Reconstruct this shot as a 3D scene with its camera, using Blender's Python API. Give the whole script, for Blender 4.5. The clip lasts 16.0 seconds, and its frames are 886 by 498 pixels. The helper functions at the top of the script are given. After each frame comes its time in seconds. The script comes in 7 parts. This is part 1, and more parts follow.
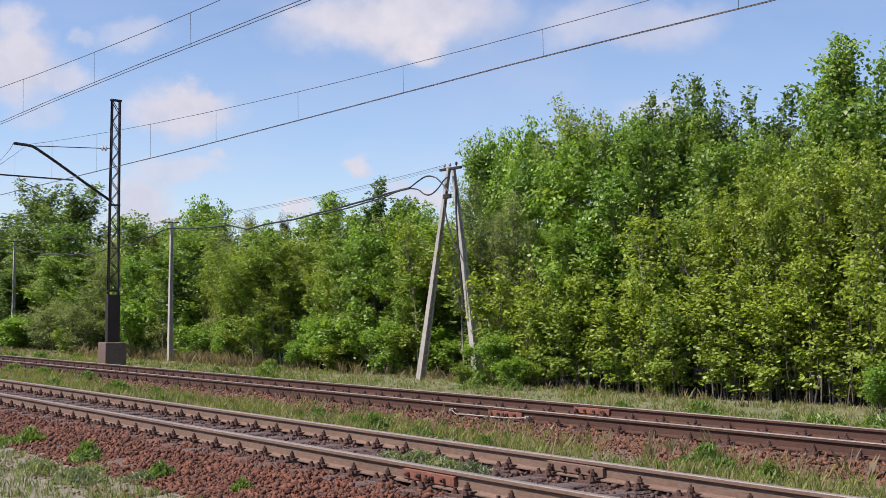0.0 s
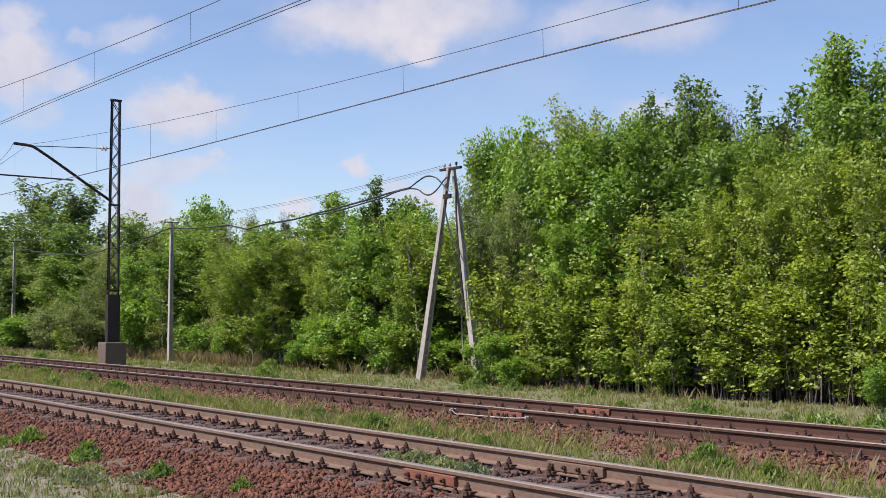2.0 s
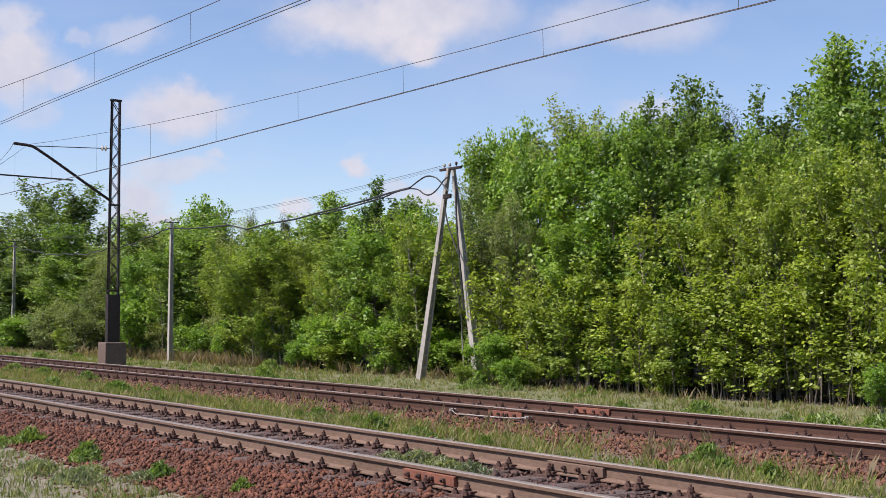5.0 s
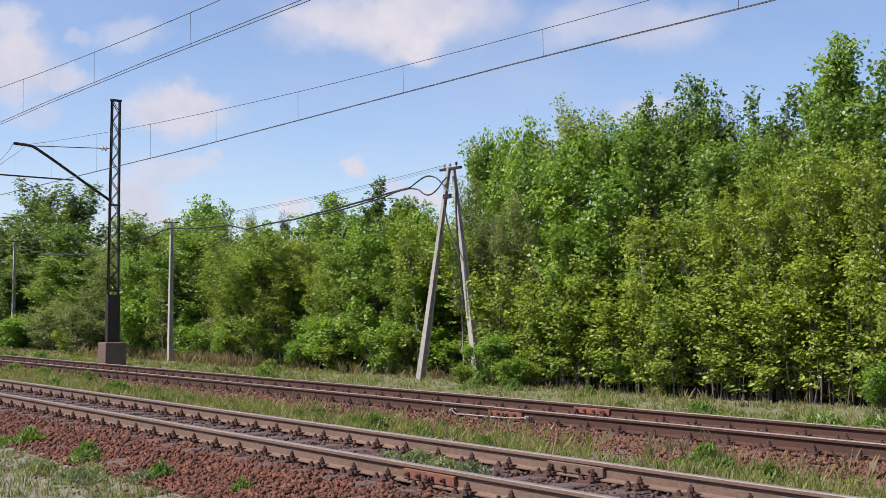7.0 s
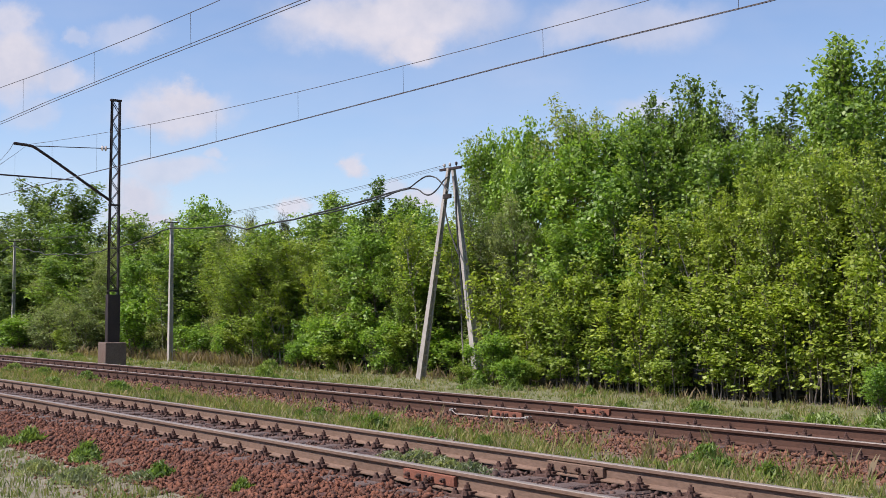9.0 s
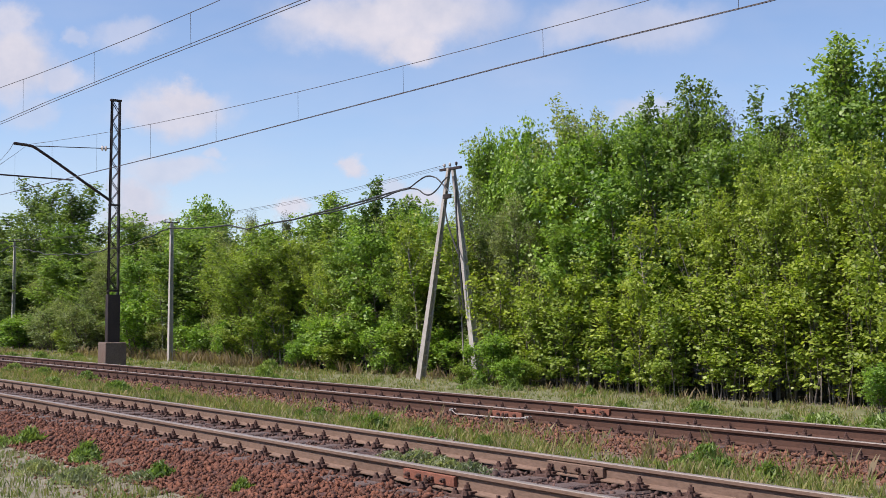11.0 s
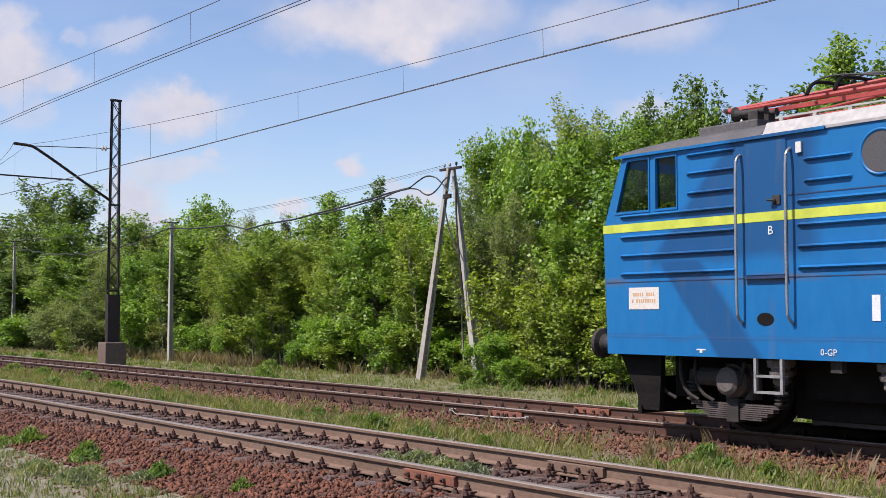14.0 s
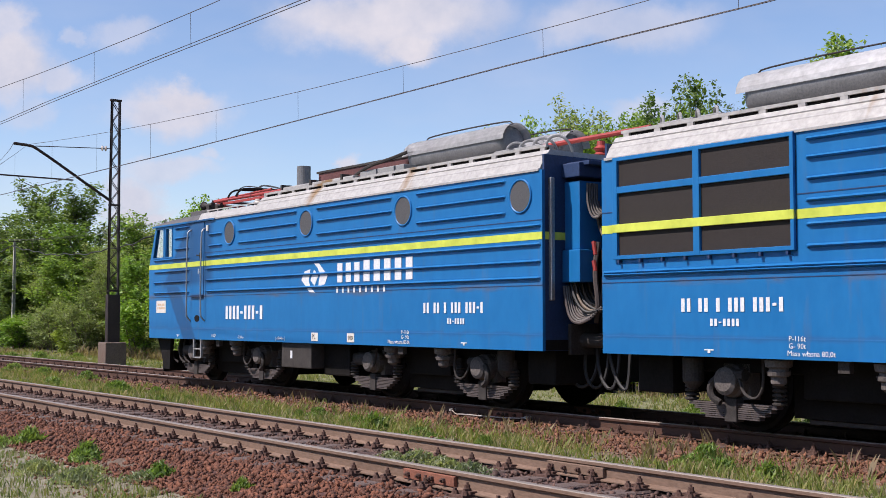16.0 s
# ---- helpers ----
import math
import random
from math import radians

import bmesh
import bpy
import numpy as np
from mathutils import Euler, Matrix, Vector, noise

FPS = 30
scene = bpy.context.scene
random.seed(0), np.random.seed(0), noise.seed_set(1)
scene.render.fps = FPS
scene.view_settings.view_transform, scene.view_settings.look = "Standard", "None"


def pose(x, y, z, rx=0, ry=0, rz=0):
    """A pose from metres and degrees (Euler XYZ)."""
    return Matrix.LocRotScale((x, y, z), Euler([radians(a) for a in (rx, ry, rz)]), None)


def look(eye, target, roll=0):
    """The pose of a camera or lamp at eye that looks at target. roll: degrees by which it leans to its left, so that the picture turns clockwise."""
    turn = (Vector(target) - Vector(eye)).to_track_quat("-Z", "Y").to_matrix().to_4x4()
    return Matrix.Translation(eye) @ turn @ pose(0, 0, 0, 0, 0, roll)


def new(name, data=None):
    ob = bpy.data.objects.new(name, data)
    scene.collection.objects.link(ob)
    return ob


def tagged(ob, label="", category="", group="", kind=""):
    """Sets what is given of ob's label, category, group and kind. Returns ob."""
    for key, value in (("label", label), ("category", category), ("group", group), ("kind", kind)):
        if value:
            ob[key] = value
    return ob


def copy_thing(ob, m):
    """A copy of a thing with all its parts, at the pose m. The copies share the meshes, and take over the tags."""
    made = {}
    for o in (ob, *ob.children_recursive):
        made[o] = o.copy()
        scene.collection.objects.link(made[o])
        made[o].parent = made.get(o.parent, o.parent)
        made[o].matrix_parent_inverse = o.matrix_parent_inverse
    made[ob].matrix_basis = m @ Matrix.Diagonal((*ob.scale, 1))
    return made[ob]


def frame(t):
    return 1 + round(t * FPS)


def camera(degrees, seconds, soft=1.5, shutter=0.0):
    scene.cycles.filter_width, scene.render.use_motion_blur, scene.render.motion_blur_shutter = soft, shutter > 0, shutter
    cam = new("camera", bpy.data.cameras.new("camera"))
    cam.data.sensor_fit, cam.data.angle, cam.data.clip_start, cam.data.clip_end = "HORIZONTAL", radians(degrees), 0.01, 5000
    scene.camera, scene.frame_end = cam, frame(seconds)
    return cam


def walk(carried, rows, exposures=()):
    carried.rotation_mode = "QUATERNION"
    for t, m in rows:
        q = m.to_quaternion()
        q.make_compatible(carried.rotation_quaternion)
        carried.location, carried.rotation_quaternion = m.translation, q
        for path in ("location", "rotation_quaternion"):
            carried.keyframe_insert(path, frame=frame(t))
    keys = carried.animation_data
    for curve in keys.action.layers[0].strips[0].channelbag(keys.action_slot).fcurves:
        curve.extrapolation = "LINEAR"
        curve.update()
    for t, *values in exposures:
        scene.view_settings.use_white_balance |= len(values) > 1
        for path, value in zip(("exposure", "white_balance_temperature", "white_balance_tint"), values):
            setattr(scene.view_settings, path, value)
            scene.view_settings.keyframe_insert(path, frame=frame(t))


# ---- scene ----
# The camera stands still on a tripod beside the line. x runs along the tracks, y away from the camera, z = 0 is the rail top.
cam = camera(40.41, 16.0, soft=0.85, shutter=0.0)
EYE = (0.0, 0.0, 1.37)
AIM = (-0.8038, 0.5922, 0.0567)
VIEW = look(EYE, (EYE[0] + 100 * AIM[0], EYE[1] + 100 * AIM[1], EYE[2] + 100 * AIM[2]))
walk(cam, [(0.0, VIEW), (16.0, VIEW)], exposures=[(0.0, 0.48, 6500, 20.0), (16.0, 0.48, 6500, 20.0)])

# ---- light: early afternoon sun from behind the camera's left shoulder ----
SUN_EL, SUN_AZ = radians(53), radians(199)     # azimuth counted clockwise from +y
world = bpy.data.worlds.new("sky")
scene.world = world
world.use_nodes = True
wn = world.node_tree
sky = wn.nodes.new("ShaderNodeTexSky")
sky.sky_type, sky.sun_disc = "NISHITA", False
sky.sun_elevation, sky.sun_rotation = SUN_EL, SUN_AZ
sky.air_density, sky.dust_density, sky.ozone_density = 1.0, 0.4, 3.5
wn.nodes["Background"].inputs[1].default_value = 0.111
wn.links.new(sky.outputs[0], wn.nodes["Background"].inputs[0])
sun = new("sun", bpy.data.lights.new("sun", "SUN"))
sun.data.energy, sun.data.angle, sun.data.color = 4.7, radians(0.6), (1.0, 0.95, 0.87)
to_sun = Vector((math.sin(SUN_AZ) * math.cos(SUN_EL), math.cos(SUN_AZ) * math.cos(SUN_EL), math.sin(SUN_EL)))
sun.matrix_world = look(to_sun * 60, (0, 0, 0))


# ---- materials ----
def node(tree, kind, **inputs):
    n = tree.nodes.new(kind)
    for key, value in inputs.items():
        n.inputs[key.replace("_", " ")].default_value = value
    return n


def ramp(tree, source, c1, c2, lo=0.3, hi=0.7):
    r = tree.nodes.new("ShaderNodeValToRGB")
    r.color_ramp.elements[0].position, r.color_ramp.elements[1].position = lo, hi
    r.color_ramp.elements[0].color, r.color_ramp.elements[1].color = (*c1, 1), (*c2, 1)
    tree.links.new(source, r.inputs[0])
    return r.outputs[0]


def blend(tree, fac, a, b, mode="MIX"):
    m = tree.nodes.new("ShaderNodeMix")
    m.data_type, m.blend_type = "RGBA", mode
    for value, i in ((fac, 0), (a, 6), (b, 7)):
        if isinstance(value, (int, float)):
            m.inputs[i].default_value = value
        elif isinstance(value, tuple):
            m.inputs[i].default_value = (*value, 1)
        else:
            tree.links.new(value, m.inputs[i])
    return m.outputs[2]


def noise_at(tree, scale, detail=4, stretch=None, coords="Object"):
    tc = tree.nodes.new("ShaderNodeTexCoord")
    out = tc.outputs[coords]
    if stretch:
        mp = tree.nodes.new("ShaderNodeMapping")
        mp.inputs["Scale"].default_value = stretch
        tree.links.new(out, mp.inputs[0])
        out = mp.outputs[0]
    n = node(tree, "ShaderNodeTexNoise", Scale=scale, Detail=detail, Roughness=0.6)
    tree.links.new(out, n.inputs["Vector"])
    return n.outputs[0]


def surface(name, c1, c2, scale=3.0, fine=40.0, rough=0.7, metal=0.0, bump=0.15, dirt=None, island=0.0, stretch=None, dirt_lo=0.55, dirt_hi=0.75, gloss=0.5):
    """A material with variation at two scales, a fine relief and, where asked, dirt in patches."""
    m = bpy.data.materials.new(name)
    m.use_nodes = True
    t = m.node_tree
    bsdf = t.nodes["Principled BSDF"]
    big, small = noise_at(t, scale, 5, stretch), noise_at(t, fine, 3, stretch)
    col = ramp(t, big, c1, c2)
    col = blend(t, 0.35, col, ramp(t, small, tuple(0.55 * c for c in c1), tuple(min(1, 1.3 * c) for c in c2)))
    if dirt:
        col = blend(t, ramp(t, noise_at(t, scale * 0.45, 6, stretch), (0, 0, 0), (1, 1, 1), dirt_lo, dirt_hi), col, dirt)
    if island:
        g = t.nodes.new("ShaderNodeNewGeometry")
        col = blend(t, island, col, ramp(t, g.outputs["Random Per Island"], tuple(0.4 * c for c in c1), tuple(min(1, 1.35 * c) for c in c2), 0, 1))
    t.links.new(col, bsdf.inputs["Base Color"])
    bsdf.inputs["Specular IOR Level"].default_value = gloss
    bsdf.inputs["Roughness"].default_value, bsdf.inputs["Metallic"].default_value = rough, metal
    if bump:
        b = node(t, "ShaderNodeBump", Strength=bump, Distance=0.02)
        t.links.new(small, b.inputs["Height"])
        t.links.new(b.outputs[0], bsdf.inputs["Normal"])
    return m


def leaf_material(name, c1, c2, dry=None):
    """Leaves: a tint for each leaf and for each tree, some light through the blade."""
    m = bpy.data.materials.new(name)
    m.use_nodes = True
    t = m.node_tree
    bsdf = t.nodes["Principled BSDF"]
    g, oi = t.nodes.new("ShaderNodeNewGeometry"), t.nodes.new("ShaderNodeObjectInfo")
    col = ramp(t, g.outputs["Random Per Island"], c1, c2, 0, 1)
    if dry:
        col = blend(t, ramp(t, g.outputs["Random Per Island"], (0, 0, 0), (1, 1, 1), 0.58, 0.70), col, dry)
    col = blend(t, 0.75, col, ramp(t, oi.outputs["Random"], (0.72, 0.80, 0.80), (1.18, 1.12, 0.95), 0, 1), "MULTIPLY")
    big = noise_at(t, 0.9, 3)
    col = blend(t, 0.5, col, ramp(t, big, (0.5, 0.6, 0.55), (1.35, 1.28, 1.05)), "MULTIPLY")
    t.links.new(col, bsdf.inputs["Base Color"])
    bsdf.inputs["Roughness"].default_value = 0.5
    tr = t.nodes.new("ShaderNodeBsdfTranslucent")
    t.links.new(blend(t, 1.0, col, (1.25, 1.35, 0.6), "MULTIPLY"), tr.inputs[0])
    mix = t.nodes.new("ShaderNodeMixShader")
    mix.inputs[0].default_value = 0.42
    t.links.new(bsdf.outputs[0], mix.inputs[1])
    t.links.new(tr.outputs[0], mix.inputs[2])
    t.links.new(mix.outputs[0], t.nodes["Material Output"].inputs[0])
    return m


# ---- mesh helpers ----
def mesh_object(name, verts, faces, mats, parent=None, slots=None, smooth=False):
    me = bpy.data.meshes.new(name)
    me.from_pydata([tuple(v) for v in verts], [], faces)
    for mt in (mats if isinstance(mats, (list, tuple)) else [mats]):
        me.materials.append(mt)
    if slots is not None:
        me.polygons.foreach_set("material_index", slots)
    if smooth:
        me.polygons.foreach_set("use_smooth", [True] * len(me.polygons))
    me.update()
    ob = new(name, me)
    ob.parent = parent
    return ob


def numpy_mesh(name, verts, faces, mat, parent=None):
    """A mesh from arrays of verts (n, 3) and equal-sided faces (m, k)."""
    me = bpy.data.meshes.new(name)
    k = faces.shape[1]
    me.vertices.add(len(verts))
    me.vertices.foreach_set("co", np.ascontiguousarray(verts, dtype=np.float32).ravel())
    me.loops.add(faces.size)
    me.loops.foreach_set("vertex_index", np.ascontiguousarray(faces, dtype=np.int32).ravel())
    me.polygons.add(len(faces))
    me.polygons.foreach_set("loop_start", np.arange(0, faces.size, k, dtype=np.int32))
    me.materials.append(mat)
    me.update(calc_edges=True)
    if not name:
        return me
    ob = new(name, me)
    ob.parent = parent
    return ob


def part(name, bm, material, parent=None, label="", at=None, bevel=0.0, smooth=False):
    """Links a bmesh as one mesh object under a thing or a part."""
    if bevel:
        bmesh.ops.bevel(bm, geom=bm.edges[:], offset=bevel, segments=2, affect="EDGES", profile=0.6, clamp_overlap=True)
    bmesh.ops.recalc_face_normals(bm, faces=bm.faces[:])
    me = bpy.data.meshes.new(name)
    bm.to_mesh(me)
    bm.free()
    for mt in (material if isinstance(material, (list, tuple)) else [material]):
        me.materials.append(mt)
    if smooth:
        me.polygons.foreach_set("use_smooth", [True] * len(me.polygons))
    ob = new(name, me)
    ob.parent = parent
    if at is not None:
        ob.matrix_basis = at
    if label:
        tagged(ob, label)
    return ob


def empty(name, m, label, category, group="", kind=""):
    ob = new(name)
    ob.empty_display_size = 0.2
    ob.matrix_basis = m
    return tagged(ob, label, category, group, kind)


def box(bm, x0, x1, y0, y1, z0, z1):
    vs = [bm.verts.new(c) for c in ((x0, y0, z0), (x1, y0, z0), (x1, y1, z0), (x0, y1, z0), (x0, y0, z1), (x1, y0, z1), (x1, y1, z1), (x0, y1, z1))]
    return [bm.faces.new([vs[i] for i in f]) for f in ((0, 3, 2, 1), (4, 5, 6, 7), (0, 1, 5, 4), (1, 2, 6, 5), (2, 3, 7, 6), (3, 0, 4, 7))]


def tube(bm, p, q, r, r2=None, seg=8, caps=True):
    """A straight round bar from p to q."""
    p, q = Vector(p), Vector(q)
    r2 = r if r2 is None else r2
    d = (q - p).normalized()
    u = d.orthogonal().normalized()
    w = d.cross(u)
    rings = []
    for c, rr in ((p, r), (q, r2)):
        rings.append([bm.verts.new(c + rr * (math.cos(i * math.tau / seg) * u + math.sin(i * math.tau / seg) * w)) for i in range(seg)])
    for i in range(seg):
        j = (i + 1) % seg
        bm.faces.new((rings[0][i], rings[0][j], rings[1][j], rings[1][i]))
    if caps:
        bm.faces.new(rings[0][::-1])
        bm.faces.new(rings[1])


def pipe(bm, points, r, seg=6):
    """A bent round bar through points."""
    pts = [Vector(p) for p in points]
    for _ in range(2 if 2 < len(pts) <= 10 else 0):      # round the corners
        cut = [pts[0]]
        for a, b in zip(pts, pts[1:]):
            cut += [a.lerp(b, 0.25), a.lerp(b, 0.75)]
        pts = cut + [pts[-1]]
    rings = []
    u = None
    for i, p in enumerate(pts):
        d = (pts[min(i + 1, len(pts) - 1)] - pts[max(i - 1, 0)]).normalized()
        u = d.orthogonal().normalized() if u is None else (u - d * u.dot(d)).normalized()
        w = d.cross(u)
        rings.append([bm.verts.new(p + r * (math.cos(k * math.tau / seg) * u + math.sin(k * math.tau / seg) * w)) for k in range(seg)])
    for a, b in zip(rings, rings[1:]):
        for k in range(seg):
            j = (k + 1) % seg
            bm.faces.new((a[k], a[j], b[j], b[k]))
    bm.faces.new(rings[0][::-1])
    bm.faces.new(rings[-1])


def lathe(bm, profile, axis, centre, seg=20):
    """A turned body: profile of (distance along the axis, radius)."""
    c, ax = Vector(centre), Vector(axis).normalized()
    u = ax.orthogonal().normalized()
    w = ax.cross(u)
    rings = [[bm.verts.new(c + ax * h + r * (math.cos(k * math.tau / seg) * u + math.sin(k * math.tau / seg) * w)) for k in range(seg)] for h, r in profile]
    for a, b in zip(rings, rings[1:]):
        for k in range(seg):
            j = (k + 1) % seg
            bm.faces.new((a[k], a[j], b[j], b[k]))
    bm.faces.new(rings[0][::-1])
    bm.faces.new(rings[-1])


def sag(p, q, drop, n=16):
    p, q = Vector(p), Vector(q)
    return [p.lerp(q, i / n) - Vector((0, 0, 4 * drop * (i / n) * (1 - i / n))) for i in range(n + 1)]


# the paints and stuffs of the place
RUST = surface("rusty_rail_steel", (0.048, 0.021, 0.012), (0.098, 0.045, 0.027), 2.0, 60, 0.75, 0.15, 0.1, stretch=(0.3, 1, 1))
RUST_LIGHT = surface("dusty_brown_rail_steel", (0.125, 0.076, 0.050), (0.21, 0.135, 0.095), 1.5, 60, 0.75, 0.1, 0.1, stretch=(0.3, 1, 1))
RAILTOP = surface("worn_rail_head", (0.16, 0.13, 0.105), (0.27, 0.23, 0.195), 1.2, 80, 0.55, 0.2, 0.03, stretch=(0.1, 1, 1))
REDRUST = surface("red_rust", (0.14, 0.05, 0.03), (0.26, 0.10, 0.06), 4, 60, 0.8, 0.1, 0.2)
TIMBER = surface("weathered_timber", (0.060, 0.040, 0.034), (0.15, 0.104, 0.086), 3, 30, 0.85, 0, 0.5, stretch=(6, 0.7, 6))
STONE = surface("red_ballast_stone", (0.070, 0.024, 0.012), (0.165, 0.060, 0.030), 5, 60, 0.85, 0, 0.3, island=0.6)
STONE_DARK = surface("oily_ballast_stone", (0.050, 0.025, 0.017), (0.10, 0.050, 0.035), 5, 60, 0.7, 0, 0.3, island=0.6)
STONE_PALE = surface("orange_ballast_stone", (0.095, 0.037, 0.018), (0.195, 0.085, 0.045), 5, 60, 0.85, 0, 0.3, island=0.65)
CONCRETE = surface("grey_concrete", (0.27, 0.25, 0.22), (0.42, 0.39, 0.35), 1.5, 40, 0.9, 0, 0.4, dirt=(0.12, 0.10, 0.09))
MASTPAINT = surface("dark_mast_paint", (0.018, 0.013, 0.012), (0.05, 0.032, 0.028), 1.2, 40, 0.6, 0.3, 0.1, dirt=(0.10, 0.035, 0.022))
WIRE = surface("wire_copper_brown", (0.05, 0.042, 0.04), (0.085, 0.072, 0.068), 1, 40, 0.6, 0.3, 0)
CABLE = surface("black_cable", (0.012, 0.012, 0.012), (0.025, 0.025, 0.025), 3, 40, 0.6, 0, 0.05)
FOOTING = surface("stained_concrete", (0.095, 0.062, 0.046), (0.17, 0.125, 0.10), 2.5, 40, 0.9, 0, 0.5, dirt=(0.10, 0.045, 0.03))
PORCELAIN = surface("porcelain", (0.35, 0.30, 0.26), (0.55, 0.5, 0.45), 4, 40, 0.25, 0, 0.02)
BARK = surface("grey_bark", (0.07, 0.055, 0.045), (0.20, 0.17, 0.14), 2, 25, 0.9, 0, 0.5)
BIRCH = surface("pale_bark", (0.15, 0.13, 0.11), (0.32, 0.29, 0.26), 2.5, 18, 0.85, 0, 0.3, dirt=(0.06, 0.05, 0.045), dirt_lo=0.6)
LEAF_MID = leaf_material("mid_green_leaves", (0.12, 0.20, 0.035), (0.32, 0.44, 0.095))
LEAF_BRIGHT = leaf_material("bright_green_leaves", (0.11, 0.205, 0.033), (0.29, 0.435, 0.078))
LEAF_YELLOW = leaf_material("yellow_green_leaves", (0.175, 0.24, 0.038), (0.38, 0.46, 0.09))
LEAF_OLIVE = leaf_material("olive_green_leaves", (0.17, 0.23, 0.038), (0.34, 0.43, 0.08))
LEAF_GREY = leaf_material("grey_green_leaves", (0.145, 0.18, 0.07), (0.33, 0.38, 0.17))
LEAF_DEEP = leaf_material("deep_green_leaves", (0.06, 0.105, 0.028), (0.18, 0.26, 0.068))
LEAF_DARK = leaf_material("dark_needles", (0.05, 0.06, 0.026), (0.14, 0.145, 0.06))
GRASS = leaf_material("grass_blades", (0.14, 0.18, 0.045), (0.28, 0.32, 0.10), dry=(0.33, 0.28, 0.17))
DRYGRASS = leaf_material("dry_grass_blades", (0.20, 0.135, 0.08), (0.34, 0.26, 0.17))


# ---- ground ----
NEAR, FAR = 7.30, 12.42      # the middle of each track


def ground_height(y):
    ys = (-400, 3.6, 4.7, 5.5, 5.95, 8.7, 9.4, 10.4, 11.1, 13.7, 14.6, 17.0, 22.0, 4000)
    zs = (-0.45, -0.45, -0.42, -0.28, -0.212, -0.212, -0.27, -0.27, -0.20, -0.20, -0.30, -0.62, -0.75, -0.75)
    return np.interp(y, ys, zs)


def make_ground():
    xs = np.concatenate([[-3000, -1500, -700, -400, -250, -180, -140, -120], np.arange(-110, -46, 1.0), np.arange(-46, 4, 0.2), np.arange(4, 140, 6.0), [200, 400, 1000, 3000]])
    ys = np.concatenate([[-3000, -1200, -400, -120, -40, -15, -6], np.arange(-2, 15, 0.16), np.arange(15, 30, 0.5), np.arange(30, 60, 5.0), [80, 150, 300, 700, 1500, 3500]])
    gx, gy = np.meshgrid(xs, ys, indexing="ij")
    gz = ground_height(gy)
    rng = np.random.default_rng(3)
    rough = np.where((gy > 2) & (gy < 15), 0.012, 0.02) * ((gx > -60) & (gx < 5))
    gz = gz + rng.normal(0, 1, gz.shape) * rough + 0.03 * np.sin(gx * 0.31 + gy * 0.5) * (gy > 15)
    n, k = len(xs), len(ys)
    idx = np.arange(n * k).reshape(n, k)
    faces = np.stack([idx[:-1, :-1], idx[1:, :-1], idx[1:, 1:], idx[:-1, 1:]], -1).reshape(-1, 4)
    m = bpy.data.materials.new("trackside_ground")
    m.use_nodes = True
    t = m.node_tree
    tc = t.nodes.new("ShaderNodeTexCoord")
    sep = t.nodes.new("ShaderNodeSeparateXYZ")
    t.links.new(tc.outputs["Object"], sep.inputs[0])
    wob = node(t, "ShaderNodeTexNoise", Scale=1.2, Detail=5.0)
    t.links.new(tc.outputs["Object"], wob.inputs["Vector"])
    off = node(t, "ShaderNodeMath")
    off.operation = "MULTIPLY_ADD"
    t.links.new(wob.outputs[0], off.inputs[0])
    off.inputs[1].default_value = 1.6
    add = t.nodes.new("ShaderNodeMath")
    t.links.new(sep.outputs[1], add.inputs[0])
    off.inputs[2].default_value = -0.8
    t.links.new(off.outputs[0], add.inputs[1])
    y = add.outputs[0]

    def band(lo, hi, soft):
        a = t.nodes.new("ShaderNodeMapRange")
        a.inputs[1].default_value, a.inputs[2].default_value = lo - soft, lo + soft
        b = t.nodes.new("ShaderNodeMapRange")
        b.inputs[1].default_value, b.inputs[2].default_value = hi - soft, hi + soft
        b.inputs[3].default_value, b.inputs[4].default_value = 1, 0
        mu = t.nodes.new("ShaderNodeMath")
        mu.operation = "MULTIPLY"
        for i, s in enumerate((a, b)):
            t.links.new(y, s.inputs[0])
            t.links.new(s.outputs[0], mu.inputs[i])
        return mu.outputs[0]

    soil = blend(t, 0.5, ramp(t, noise_at(t, 0.7, 6), (0.11, 0.095, 0.065), (0.25, 0.22, 0.16)), ramp(t, noise_at(t, 18, 4), (0.07, 0.075, 0.03), (0.26, 0.24, 0.17)))
    green = ramp(t, noise_at(t, 2.2, 5), (0.095, 0.11, 0.04), (0.20, 0.19, 0.10))
    red = blend(t, 0.6, ramp(t, noise_at(t, 1.1, 5), (0.05, 0.02, 0.015), (0.10, 0.042, 0.03)), ramp(t, noise_at(t, 30, 3), (0.02, 0.01, 0.008), (0.14, 0.06, 0.042)))
    pale = blend(t, 0.6, ramp(t, noise_at(t, 1.1, 5), (0.09, 0.04, 0.026), (0.17, 0.085, 0.055)), ramp(t, noise_at(t, 30, 3), (0.04, 0.018, 0.012), (0.21, 0.11, 0.072)))
    dark = blend(t, 0.6, ramp(t, noise_at(t, 1.1, 5), (0.032, 0.016, 0.013), (0.07, 0.036, 0.028)), ramp(t, noise_at(t, 30, 3), (0.015, 0.009, 0.008), (0.095, 0.052, 0.042)))
    litter = ramp(t, noise_at(t, 3, 5), (0.05, 0.04, 0.022), (0.14, 0.11, 0.06))
    col = blend(t, band(14.3, 24.5, 0.5), soil, green)
    col = blend(t, band(24.5, 80, 0.8), col, litter)
    col = blend(t, band(5.1, 9.1, 0.25), col, red)
    col = blend(t, band(6.6, 8.0, 0.35), col, dark)
    col = blend(t, band(10.2, 14.4, 0.3), col, pale)
    bs = t.nodes["Principled BSDF"]
